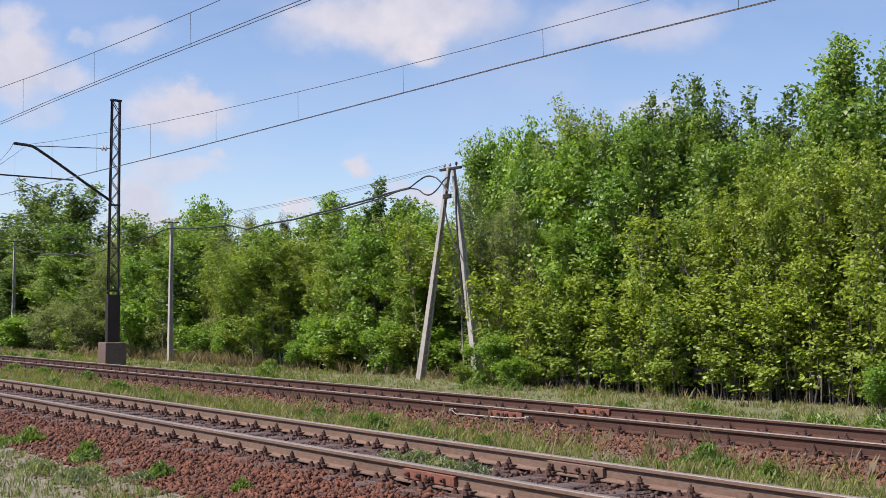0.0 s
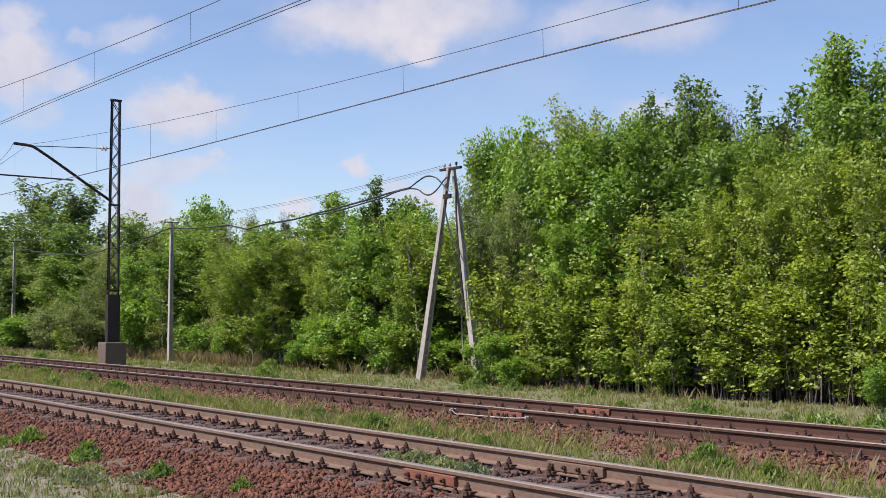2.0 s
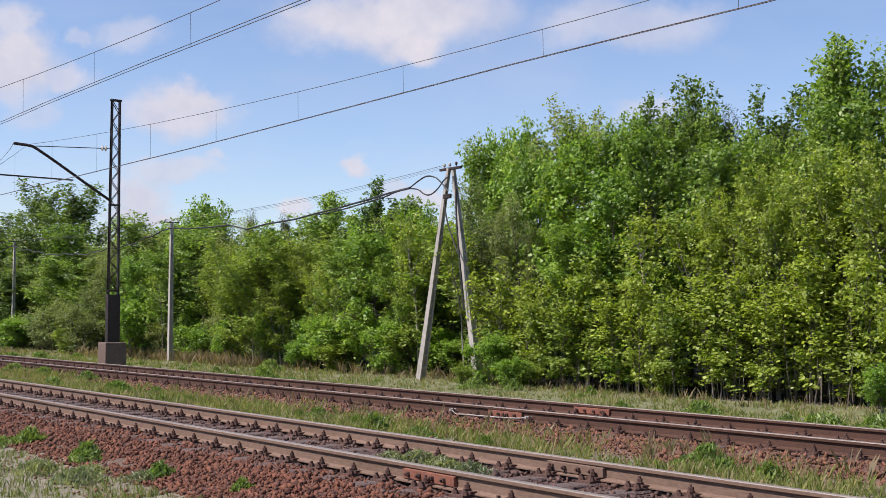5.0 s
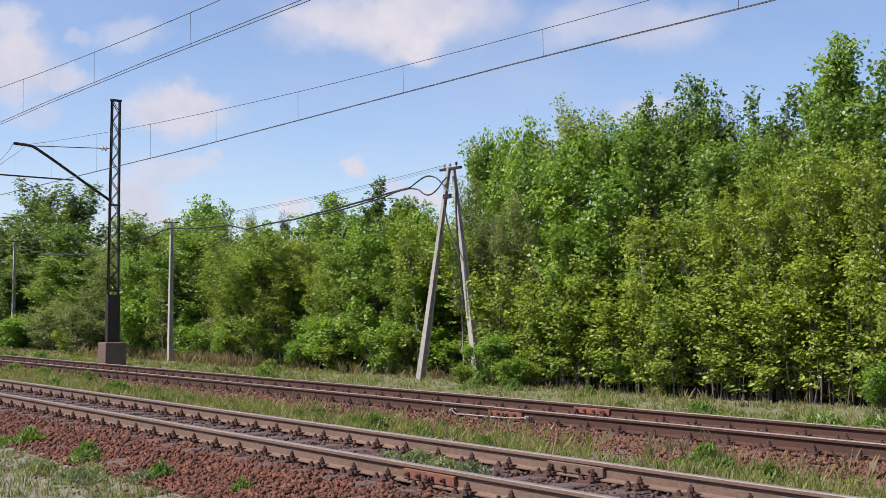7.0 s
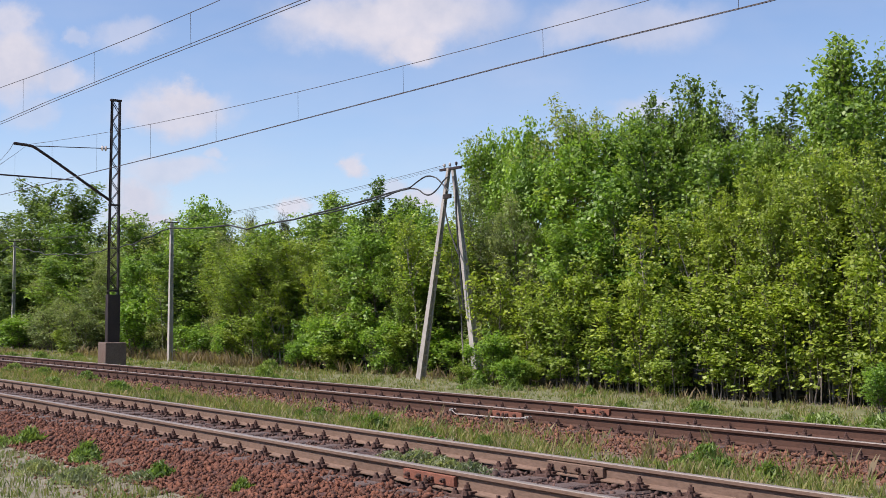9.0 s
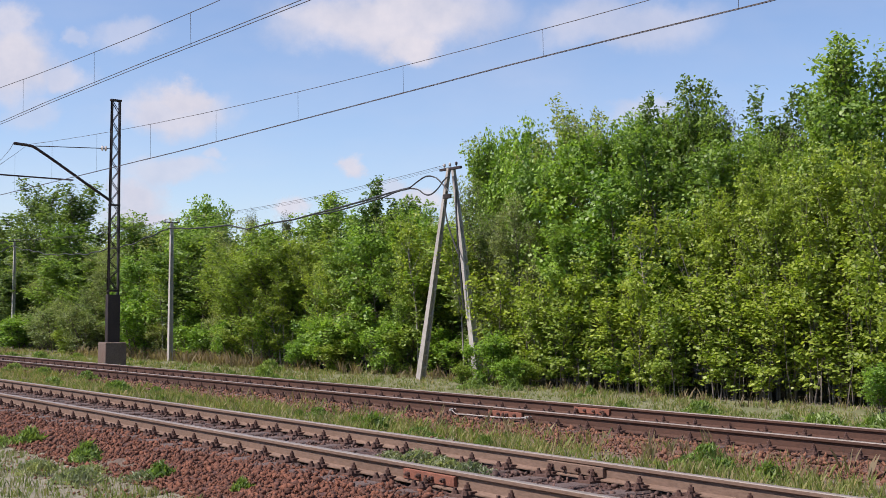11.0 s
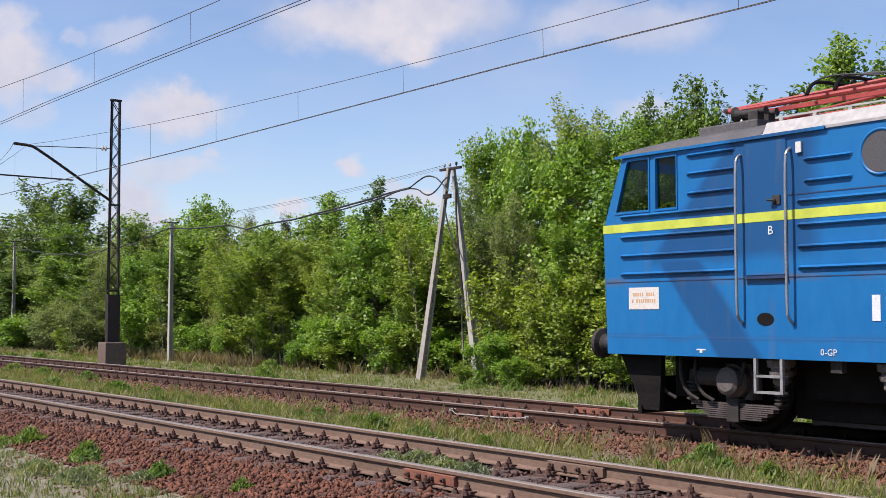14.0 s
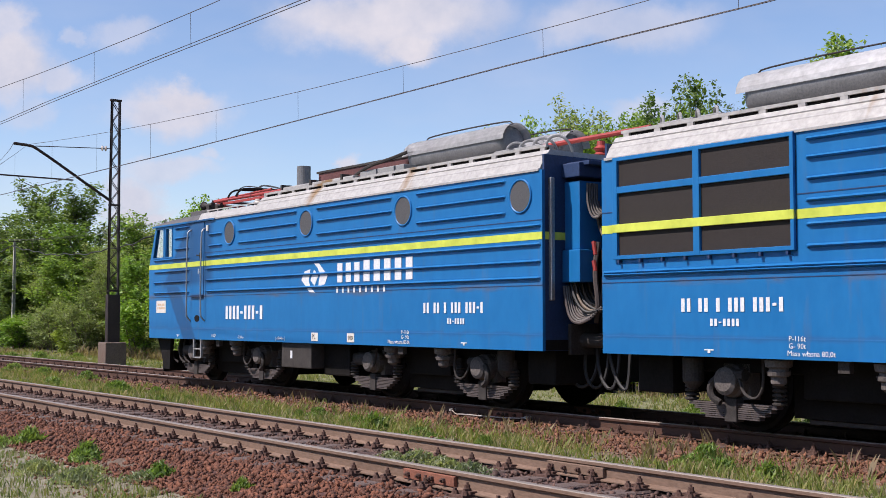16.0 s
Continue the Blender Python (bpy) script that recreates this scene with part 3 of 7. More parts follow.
def tree_meshes(seed, height, radius, bare, stems, limbs, leaf, per, mat, bark, up=0.7, low=0.35, peak=0.35, tip=0.25, twigs=4, tuft=0.13, lean=0.05, pitch=0.26, slim=1.0, girth=1.0, shoots=0.8):
    """A trunk (or several stems) that forks into rising limbs and twigs, with tufts of leaves along the twigs.
    low, peak, tip: how wide the crown is at its foot, where along its height it is widest, and how wide at the top."""
    rng = np.random.default_rng(seed)
    verts, faces, centres, outward = [], [], [], []

    def tufts(p, q, axis):
        """Leaves gathered in tufts along a twig, denser towards its end."""
        k = max(2, int(np.linalg.norm(q - p) / pitch))
        for j in range(k):
            c = p + (q - p) * (0.2 + 0.8 * (j + 1) / k) + rng.normal(0, 0.05, 3)
            n = max(3, int(per * rng.uniform(0.4, 1.55)))
            out = c - axis
            out = out / (np.linalg.norm(out) + 0.3)
            centres.append(c + rng.normal(0, tuft * rng.uniform(0.7, 1.3), (n, 3)) * (1, 1, 0.72))
            outward.append(np.repeat((0.75 * out + np.array((0, 0, 0.75)) + rng.normal(0, 0.32, 3))[None], n, 0))

    for s in range(stems):
        spread = lean if stems == 1 else lean + 0.035 * stems
        az0 = s * 2.4 + rng.random()
        tilt = np.array((math.cos(az0), math.sin(az0))) * rng.uniform(0.5, 1.2) * spread * height
        foot = np.array((math.cos(az0), math.sin(az0))) * (0.10 * stems if stems > 1 else 0) * rng.random()
        hh = height * (1 if s == 0 else rng.uniform(0.72, 0.97))
        bend = np.cumsum(rng.normal(0, 0.012, (7, 2)), 0) * height
        ts = np.linspace(0, 1, 7)

        def at(u):
            return np.array([foot[0] + tilt[0] * u ** 1.5 + np.interp(u, ts, bend[:, 0]) * u, foot[1] + tilt[1] * u ** 1.5 + np.interp(u, ts, bend[:, 1]) * u, hh * u])

        r0 = (0.0058 * height + 0.010) * girth * (1 if s == 0 else 0.75)
        limb(verts, faces, [at(u) for u in ts], r0, 0.010, 6)
        count = limbs // stems
        for i in range(count):
            v = ((i + rng.random()) / count) ** 0.9
            u = bare + (0.96 - bare) * v
            wide = low + (1 - low) * min(1, v / peak) if v < peak else tip + (1 - tip) * math.cos((v - peak) / (1 - peak) * math.pi / 2) ** 0.8
            length = radius * wide * rng.uniform(0.6, 1.15) * (1 if stems == 1 else 0.8)
            az = i * 2.39996 + rng.normal(0, 0.4) + s
            el = rng.normal(up, 0.18) + 0.35 * v
            d = np.array([math.cos(az) * math.cos(el), math.sin(az) * math.cos(el), math.sin(el)])
            p0 = at(u)
            length = length / max(0.45, math.cos(min(el, 1.4)) ** 0.7)
            side = np.cross(d, (0, 0, 1.0))
            p1 = p0 + d * length * 0.5 + side * rng.normal(0, 0.08) * length
            p2 = p0 + d * length + np.array((0, 0, 0.16 * length)) + side * rng.normal(0, 0.10) * length
            limb(verts, faces, [p0, p1, p2], r0 * (1 - u) * 0.6 + 0.008, 0.005, 4)
            axis = at(min(1, u + 0.1))
            tufts(p1, p2, axis)
            if v > 0.5 and shoots:
                # an upright leading shoot at the end of each upper limb
                q = p2 + np.array((rng.normal(0, 0.10), rng.normal(0, 0.10), rng.uniform(0.35, 1.0) * shoots))
                limb(verts, faces, [p2, q], 0.007, 0.004, 3)
                tufts(p2, q, axis)
            for j in range(twigs):
                w = rng.uniform(0.25, 0.95)
                a = p0 + (p1 - p0) * w * 2 if w < 0.5 else p1 + (p2 - p1) * (w - 0.5) * 2
                t = d * 0.5 + side * rng.choice((-1, 1)) * rng.uniform(0.4, 1.0) + np.array((0, 0, rng.uniform(-0.15, 0.75)))
                t = t / np.linalg.norm(t) * length * rng.uniform(0.28, 0.5)
                limb(verts, faces, [a, a + t], 0.008, 0.004, 3)
                tufts(a, a + t, axis)
        tufts(at(0.86), at(1.0) + np.array((0, 0, 0.12)), at(0.8))
    c, o = np.concatenate(centres), np.concatenate(outward)
    keep = c[:, 2] > 0.08
    c, o = c[keep], o[keep]
    me = leaves_mesh(c, rng.uniform(0.6, 1.25, len(c)) * leaf, rng, mat, 0.15, slim, o, 0.42)
    wood = bpy.data.meshes.new("trunk")
    wood.from_pydata([tuple(v) for v in verts], [], faces)
    wood.materials.append(bark)
    wood.polygons.foreach_set("use_smooth", [True] * len(wood.polygons))
    return wood, me


TREES = []


def plant(kind, x, y, z, height, half, turn, group, sway=1.0):
    """A tree of that kind, scaled to a height and a half width of the crown."""
    label, category, tall, wide, meshes = KINDS[kind]
    t = empty(category, pose(x, y, z, 0, 0, turn), label, category, group)
    t.scale = (half / wide, half / wide, height / tall)
    for nm, me in zip(("trunk", "crown"), meshes):
        p = new(nm, me)
        p.parent = t
    TREES.append((t, x, y, z, turn, sway))
    return t


def kind_of(label, category, seed, tall, wide, *rest, **more):
    """The true height and half width of the crown are taken from its leaves."""
    wood, crown = tree_meshes(seed, tall, wide, *rest, **more)
    co = np.empty(len(crown.vertices) * 3, dtype=np.float32)
    crown.vertices.foreach_get("co", co)
    co = co.reshape(-1, 3)
    mid = co[:, :2].mean(0)
    far = np.hypot(co[:, 0] - mid[0], co[:, 1] - mid[1])
    return label, category, float(np.percentile(co[:, 2], 99.7)), float(np.percentile(far, 90)), (wood, crown)


# each kind: label, category, seed, height, half width, bare part of the stem, stems, limbs, leaf size, leaves in a tuft, leaves, bark
KINDS = {
    "aspen": kind_of("slender young aspen with pale bark and fresh green leaves", "tree", 11, 8.0, 1.6, 0.14, 1, 34, 0.125, 15, LEAF_MID, BIRCH, up=0.6, twigs=5),
    "aspen_b": kind_of("forked young aspen with fresh green leaves", "tree", 12, 8.0, 1.9, 0.10, 2, 40, 0.125, 15, LEAF_MID, BARK, up=0.65, twigs=5, lean=0.03),
    "maple": kind_of("broad young maple with dense bright green leaves", "tree", 13, 8.0, 2.1, 0.05, 1, 42, 0.15, 16, LEAF_BRIGHT, BARK, up=0.4, low=0.7, twigs=6, tuft=0.15),
    "maple_b": kind_of("leafy bright green young tree with layered boughs", "tree", 23, 8.0, 1.9, 0.06, 1, 40, 0.15, 16, LEAF_BRIGHT, BARK, up=0.35, low=0.8, peak=0.3, twigs=6, tuft=0.15),
    "yellow": kind_of("many-stemmed young birch with yellow-green leaves", "tree", 14, 8.0, 1.9, 0.16, 3, 45, 0.115, 15, LEAF_YELLOW, BIRCH, up=0.75, twigs=5),
    "yellow_b": kind_of("bushy yellow-green tree with many thin stems", "tree", 15, 8.0, 2.3, 0.10, 5, 60, 0.115, 15, LEAF_YELLOW, BARK, up=0.8, low=0.5, twigs=5),
    "olive": kind_of("wide olive-green tree with many thin brown stems", "tree", 25, 6.0, 2.4, 0.12, 5, 60, 0.11, 15, LEAF_OLIVE, BARK, up=0.75, low=0.6, twigs=5),
    "willow": kind_of("grey-green willow with fine leaves", "tree", 16, 8.0, 2.1, 0.05, 3, 54, 0.11, 17, LEAF_GREY, BARK, up=0.7, low=0.6, twigs=6, slim=0.6),
    "ash": kind_of("tall tree with sparse rising boughs and grey-green leaves", "tree", 17, 8.0, 1.5, 0.25, 1, 26, 0.115, 12, LEAF_GREY, BIRCH, up=0.95, peak=0.45, tip=0.35, twigs=4, girth=1.2),
    "poplar": kind_of("tall airy poplar, sky showing through its green crown", "tree", 27, 11.0, 2.1, 0.22, 1, 46, 0.20, 9, LEAF_DEEP, BARK, up=0.8, low=0.6, peak=0.45, tip=0.4, twigs=5, tuft=0.2, pitch=0.34),
    "poplar_b": kind_of("tall narrow poplar with upright green branches", "tree", 18, 8.0, 1.3, 0.20, 1, 30, 0.125, 13, LEAF_MID, BARK, up=1.0, peak=0.4, tip=0.35, twigs=4, girth=1.2),
    "dark": kind_of("dark green cherry with upright leafy shoots", "tree", 28, 8.0, 1.5, 0.20, 1, 30, 0.15, 12, LEAF_DEEP, BARK, up=0.9, peak=0.5, tip=0.45, twigs=4),
    "alder": kind_of("dense dark green alder at the edge of the wood", "tree", 31, 8.0, 1.9, 0.05, 2, 46, 0.14, 16, LEAF_DEEP, BARK, up=0.55, low=0.7, twigs=6),
    "pine": kind_of("dark pine with brownish green needles", "tree", 19, 8.0, 1.5, 0.30, 1, 34, 0.14, 22, LEAF_DARK, BARK, up=0.35, low=0.8, peak=0.3, tip=0.2, twigs=4, slim=0.22, girth=1.2),
    "birchlet": kind_of("thin young birch with a pale bare stem", "tree", 22, 5.0, 0.7, 0.50, 1, 14, 0.11, 9, LEAF_YELLOW, BIRCH, up=0.8, twigs=3, lean=0.08),
    "sapling": kind_of("leaning sapling with a few leaves on a thin grey stem", "tree", 29, 4.0, 0.7, 0.10, 2, 26, 0.115, 9, LEAF_YELLOW, BARK, up=0.8, twigs=3, lean=0.10, girth=0.7),
    "bush": kind_of("low leafy green shrub at the wood's edge", "shrub", 20, 2.4, 1.1, 0.03, 5, 40, 0.12, 14, LEAF_BRIGHT, BARK, up=0.7, low=0.8, twigs=4, shoots=0.25),
    "bush_b": kind_of("low yellow-green shrub at the wood's edge", "shrub", 21, 2.4, 1.1, 0.03, 5, 40, 0.11, 14, LEAF_YELLOW, BARK, up=0.6, low=0.8, twigs=4, shoots=0.25),
    "bush_grey": kind_of("low grey-green willow shrub with fine leaves", "shrub", 30, 2.4, 1.2, 0.03, 6, 48, 0.10, 15, LEAF_GREY, BARK, up=0.7, low=0.7, twigs=4, slim=0.6, shoots=0.25),
}


def make_wood():
    rng = random.Random(8)

    def put(kind, x, y, top, half, group, sway=1.0):
        plant(kind, x, y, -0.80, top + 0.80, half, rng.uniform(0, 360), group, sway)

    # the trees that stand out against the sky: kind, place along the line, height over the rails, half width
    skyline = (("aspen", -93.2, 7.7, 2.41), ("aspen_b", -75.9, 7.28, 2.25), ("willow", -70.6, 7.24, 1.94), ("maple", -66.3, 6.86, 1.84), ("aspen_b", -62, 6.9, 1.75),
        ("aspen", -57.4, 6.6, 1.66), ("willow", -54.5, 6.2, 1.6), ("maple", -52.1, 5.97, 1.54), ("aspen_b", -49.6, 5.94, 1.49), ("aspen_b", -46.6, 6.05, 1.43), ("maple", -44, 6.06, 1.37),
        ("willow", -41.8, 5.95, 1.32), ("aspen_b", -38.9, 5.65, 1.26), ("ash", -37.4, 5.26, 0.99), ("aspen_b", -34.4, 7.85, 1.17), ("maple", -32.5, 8.24, 1.13), ("aspen", -28.5, 7.72, 1.15),
        ("aspen_b", -27.5, 7.77, 1.13), ("aspen", -26.4, 7.76, 1), ("maple", -25.5, 7.8, 0.98), ("aspen_b", -23.8, 7.49, 0.95), ("maple", -22.2, 7.02, 1), ("aspen", -20.6, 7.37, 1.06),
        ("aspen_b", -19.7, 7.54, 1.03), ("ash", -95.4, 8.7, 2.95), ("dark", -106.7, 10.14, 3.78), ("poplar", -87.9, 11.24, 1.94), ("poplar", -79.1, 10.22, 2.04), ("ash", -72.4, 7.25, 1.58),
        ("aspen_b", -68.4, 7.4, 1.89), ("ash", -64.3, 6.57, 1.44), ("maple", -59.4, 7.8, 1.56), ("willow", -56.1, 6.31, 1.63), ("pine", -53.7, 6.66, 0.51), ("pine", -50.8, 6.38, 0.55),
        ("willow", -49.1, 5.86, 1.33), ("poplar_b", -47.5, 7.1, 0.93), ("aspen", -45.2, 6.11, 1.26), ("dark", -42.7, 7.13, 0.97), ("aspen", -41.1, 5.81, 1.05),
        ("poplar_b", -39.8, 6.31, 0.82), ("maple", -38.3, 5.54, 1), ("ash", -35.6, 8.18, 0.96), ("maple", -33.6, 8.12, 1.06), ("ash", -31.4, 9.03, 1.24), ("aspen", -30.2, 8.28, 0.87),
        ("ash", -29.1, 8.22, 0.85), ("maple", -28, 7.84, 0.93), ("dark", -26.9, 8.31, 0.73), ("ash", -26, 8.06, 0.8), ("dark", -25, 8.74, 0.82), ("dark", -24.3, 8.47, 0.69),
        ("pine", -23.6, 7.63, 0.76), ("dark", -22.7, 8.17, 0.96), ("pine", -21.5, 6.82, 0.9), ("aspen", -20.9, 6.85, 0.8), ("poplar_b", -20.1, 7.92, 0.84), ("poplar_b", -19.2, 8.82, 0.89),
        ("aspen", -18.3, 8.46, 1.17), ("poplar_b", -17.2, 8.18, 1.13))
    for kind, x, top, half in skyline:
        put(kind, x, SKY_Y + rng.uniform(-0.3, 0.3), top, half, "skyline trees", 1.1)
    # the crowns that make up the face of the wood: kind, place along the line, distance, height over the rails, half width
    face = (("yellow", -45.3, 25.5, 4.69, 1.09), ("yellow", -45.3, 25, 2.86, 1.08), ("aspen", -57.6, 25.5, 4.89, 1.3), ("yellow_b", -41.9, 25.2, 3.81, 1.03),
        ("willow", -67.4, 25.6, 4.04, 1.47), ("aspen_b", -36.6, 25.2, 3.71, 0.84), ("alder", -92.2, 27, 7.17, 2.55), ("alder", -83.4, 26.5, 6.11, 2.34), ("aspen_b", -77.3, 26.6, 5.47, 2.2),
        ("alder", -84.4, 25.6, 4.56, 1.95), ("alder", -73.4, 26.4, 4.59, 1.76), ("aspen", -71.2, 26.5, 4.87, 1.54), ("willow", -67.6, 26.5, 6.05, 1.82), ("maple", -61.8, 25.6, 4.63, 1.59),
        ("aspen_b", -60.4, 26.5, 5.66, 1.36), ("alder", -57, 26, 5.31, 1.44), ("aspen", -56, 26.6, 5.86, 1.58), ("yellow_b", -52.2, 26.2, 5.07, 1.49), ("olive", -46.7, 25.4, 5.08, 2.28),
        ("olive", -49, 25.2, 3.72, 1.53), ("yellow", -44.7, 26.2, 5.05, 1.21), ("aspen_b", -42.5, 26, 4.68, 1.17), ("maple", -38.9, 25.6, 4.86, 1.36), ("aspen", -40.5, 25.4, 4.1, 1.01),
        ("yellow", -36.8, 25.8, 4.89, 1.16), ("aspen_b", -36.4, 26.6, 4.8, 0.96), ("willow", -36.1, 27, 4.59, 1.06), ("willow", -32.4, 26, 6.1, 1.41), ("willow", -30.3, 25.6, 5.32, 1.12),
        ("maple", -32.9, 27, 6.82, 1.1), ("maple_b", -28.3, 26.2, 7.11, 1.31), ("maple", -30.3, 26.6, 6.9, 1.04), ("maple_b", -26.3, 25.6, 5.86, 1.29), ("aspen_b", -26.8, 25.2, 4.15, 1.03),
        ("aspen", -26.2, 26.6, 6.8, 1.05), ("aspen_b", -24.3, 26.2, 7.12, 1.24), ("maple_b", -24.3, 25.3, 2.86, 0.97), ("aspen", -22.9, 26.4, 6.55, 1.13), ("yellow", -22.4, 25.5, 5, 1.1),
        ("yellow_b", -21.3, 25.7, 5.22, 1.22), ("aspen_b", -21.9, 26.9, 6.47, 0.95), ("yellow", -19.8, 25.3, 5.19, 1.1), ("yellow_b", -19.1, 25.7, 5.15, 1.23),
        ("aspen", -20.5, 26.8, 6.06, 0.92), ("yellow", -18.1, 25.4, 5.45, 1.12), ("yellow_b", -17.4, 25.8, 5.96, 1.32), ("aspen_b", -18.7, 26.8, 6.96, 1.17),
        ("yellow", -16.3, 25.3, 5.51, 1.13), ("yellow_b", -15.3, 25.6, 5.68, 1.3), ("aspen", -17.4, 27.4, 7.27, 1.15))
    for kind, x, y, top, half in face:
        put(kind, x, y, top, half, "front row of the wood", 0.7)

    def canopy(x):
        """Height of the canopy along the line, over the rails."""
        return np.interp(x, (-120, -84, -67, -56, -47, -40, -36.5, -34, -31, -24, -20, -16, -8), (7.6, 7.4, 6.2, 5.2, 5.4, 5.3, 5.2, 6.2, 6.9, 6.9, 6.6, 7.0, 7.4))

    # inner rows
    for y, k, gap in ((27.2, 0.80, 3.0), (30.6, 0.92, 3.6)):
        x = -12.0
        while x > -116:
            kind = rng.choice(("maple", "aspen", "willow", "aspen_b", "yellow"))
            put(kind, x, y + rng.uniform(-0.5, 0.5), canopy(x) * k * rng.uniform(0.8, 0.98), rng.uniform(1.7, 2.2), "inner rows of the wood", 0.8)
            x -= gap * rng.uniform(0.8, 1.25) * (1 if x > -60 else 1.5)
    # thin pale birches and leaning saplings that stand free in front of the wood
    for x, y, h in ((-32.2, 24.6, 4.6), (-47.4, 24.6, 3.9), (-46.8, 24.7, 3.4), (-35.4, 25.0, 5.2), (-26.2, 24.6, 3.8), (-23.4, 24.4, 4.6), (-57.5, 24.8, 4.2)):
        put("birchlet", x, y, h, 0.65, "free-standing young birches", 0.6)
    x = -13.0
    while x > -30:
        put("sapling", x, rng.uniform(24.0, 25.0), rng.uniform(1.6, 3.4), rng.uniform(0.5, 0.8), "saplings at the wood's edge", 0.6)
        x -= rng.uniform(0.35, 0.75)
    # shrubs at the edge
    shrubs = (("bush_grey", -72.6, 24.6, 2.81, 1.65), ("bush_grey", -67.7, 24.4, 2.24, 1.36), ("bush_b", -68.9, 24, 1.04, 0.91), ("bush", -79.7, 24.6, 1.44, 1.66),
        ("bush", -59.6, 24.6, 2.31, 1.47), ("bush", -29.2, 23.3, 0.99, 0.7), ("bush_b", -30.1, 23, -0.01, 0.35), ("bush", -28, 23.2, 0.22, 0.48), ("bush_grey", -30.4, 24.6, 1.86, 0.7),
        ("bush_b", -27.7, 23.6, 0.18, 0.41), ("maple_b", -27.4, 24.8, 1.66, 0.78), ("bush_b", -22.9, 24.5, 0.32, 0.49), ("maple_b", -24.5, 24.9, 1.4, 0.81), ("bush", -15.4, 23.4, 0.41, 0.55),
        ("bush", -37, 24.8, 1.41, 0.94), ("bush_b", -40.5, 24.8, 0.75, 0.89), ("bush", -43.2, 24.8, 0.49, 0.81))
    for kind, x, y, top, half in shrubs:
        put(kind, x, y, top, half, "shrubs along the wood", 0.4)
    # young growth that fills the foot of the wood
    x = -31.0
    while x > -100:
        if not -34.6 < x < -30.0:
            put(rng.choice(("bush", "bush_b", "bush", "bush_grey")), x, 25.2 + rng.uniform(-0.4, 0.8), rng.uniform(0.7, 2.0), rng.uniform(0.8, 1.2), "young growth at the wood's foot", 0.5)
        x -= rng.uniform(1.3, 2.2) * (1 if x > -60 else 1.8)
    # the depth of the wood behind: bigger leaves, too far in to tell apart, shade put into their colour
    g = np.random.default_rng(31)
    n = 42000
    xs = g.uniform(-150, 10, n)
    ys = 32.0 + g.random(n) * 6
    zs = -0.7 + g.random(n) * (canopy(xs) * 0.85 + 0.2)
    me = leaves_mesh(np.stack([xs, ys, zs], 1), g.uniform(0.25, 0.45, n), g, LEAF_SHADED)
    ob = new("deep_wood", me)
    tagged(ob, "dense foliage deep inside the wood, its green darkened for shade", "woodland", kind="stuff")
    # an unseen plain wood edge, added to close the place behind the camera and darken reflections
    n = 16000
    xs = g.uniform(-190, 70, n)
    zs = -0.5 + g.random(n) * (7.0 + 1.5 * np.sin(xs * 0.23) + np.sin(xs * 0.71))
    ob = new("wood_opposite", leaves_mesh(np.stack([xs, -32.0 + g.random(n) * 4, zs], 1), g.uniform(0.7, 1.3, n), g, LEAF_SHADED))
    tagged(ob, "unseen wood edge added behind the camera for reflections", "woodland", kind="stuff")
    # bare thin stems and dry stalks low in the wood
    vv, ff = [], []
    for i in range(520):
        x, y = (g.uniform(-100, -10), g.uniform(24.6, 29)) if i < 330 else (g.uniform(-28, -13), g.uniform(24.3, 26.5))
        h = g.uniform(0.8, 2.6)
        p = np.array([x, y, -0.8])
        q = p + (g.normal(0, 0.10) * h, g.normal(0, 0.06) * h, h)
        limb(vv, ff, [p, (p + q) / 2 + g.normal(0, 0.06, 3), q], g.uniform(0.010, 0.024), 0.006, 4)
    tagged(mesh_object("undergrowth_stems", vv, ff, BARK), "thin pale bare stems between the trees", "undergrowth", kind="stuff")


# leaf greens darkened to stand for the shade inside the wood
LEAF_SHADED = leaf_material("shade_dark_leaves", (0.04, 0.085, 0.015), (0.09, 0.16, 0.03))
SKY_Y = 28.0
make_wood()


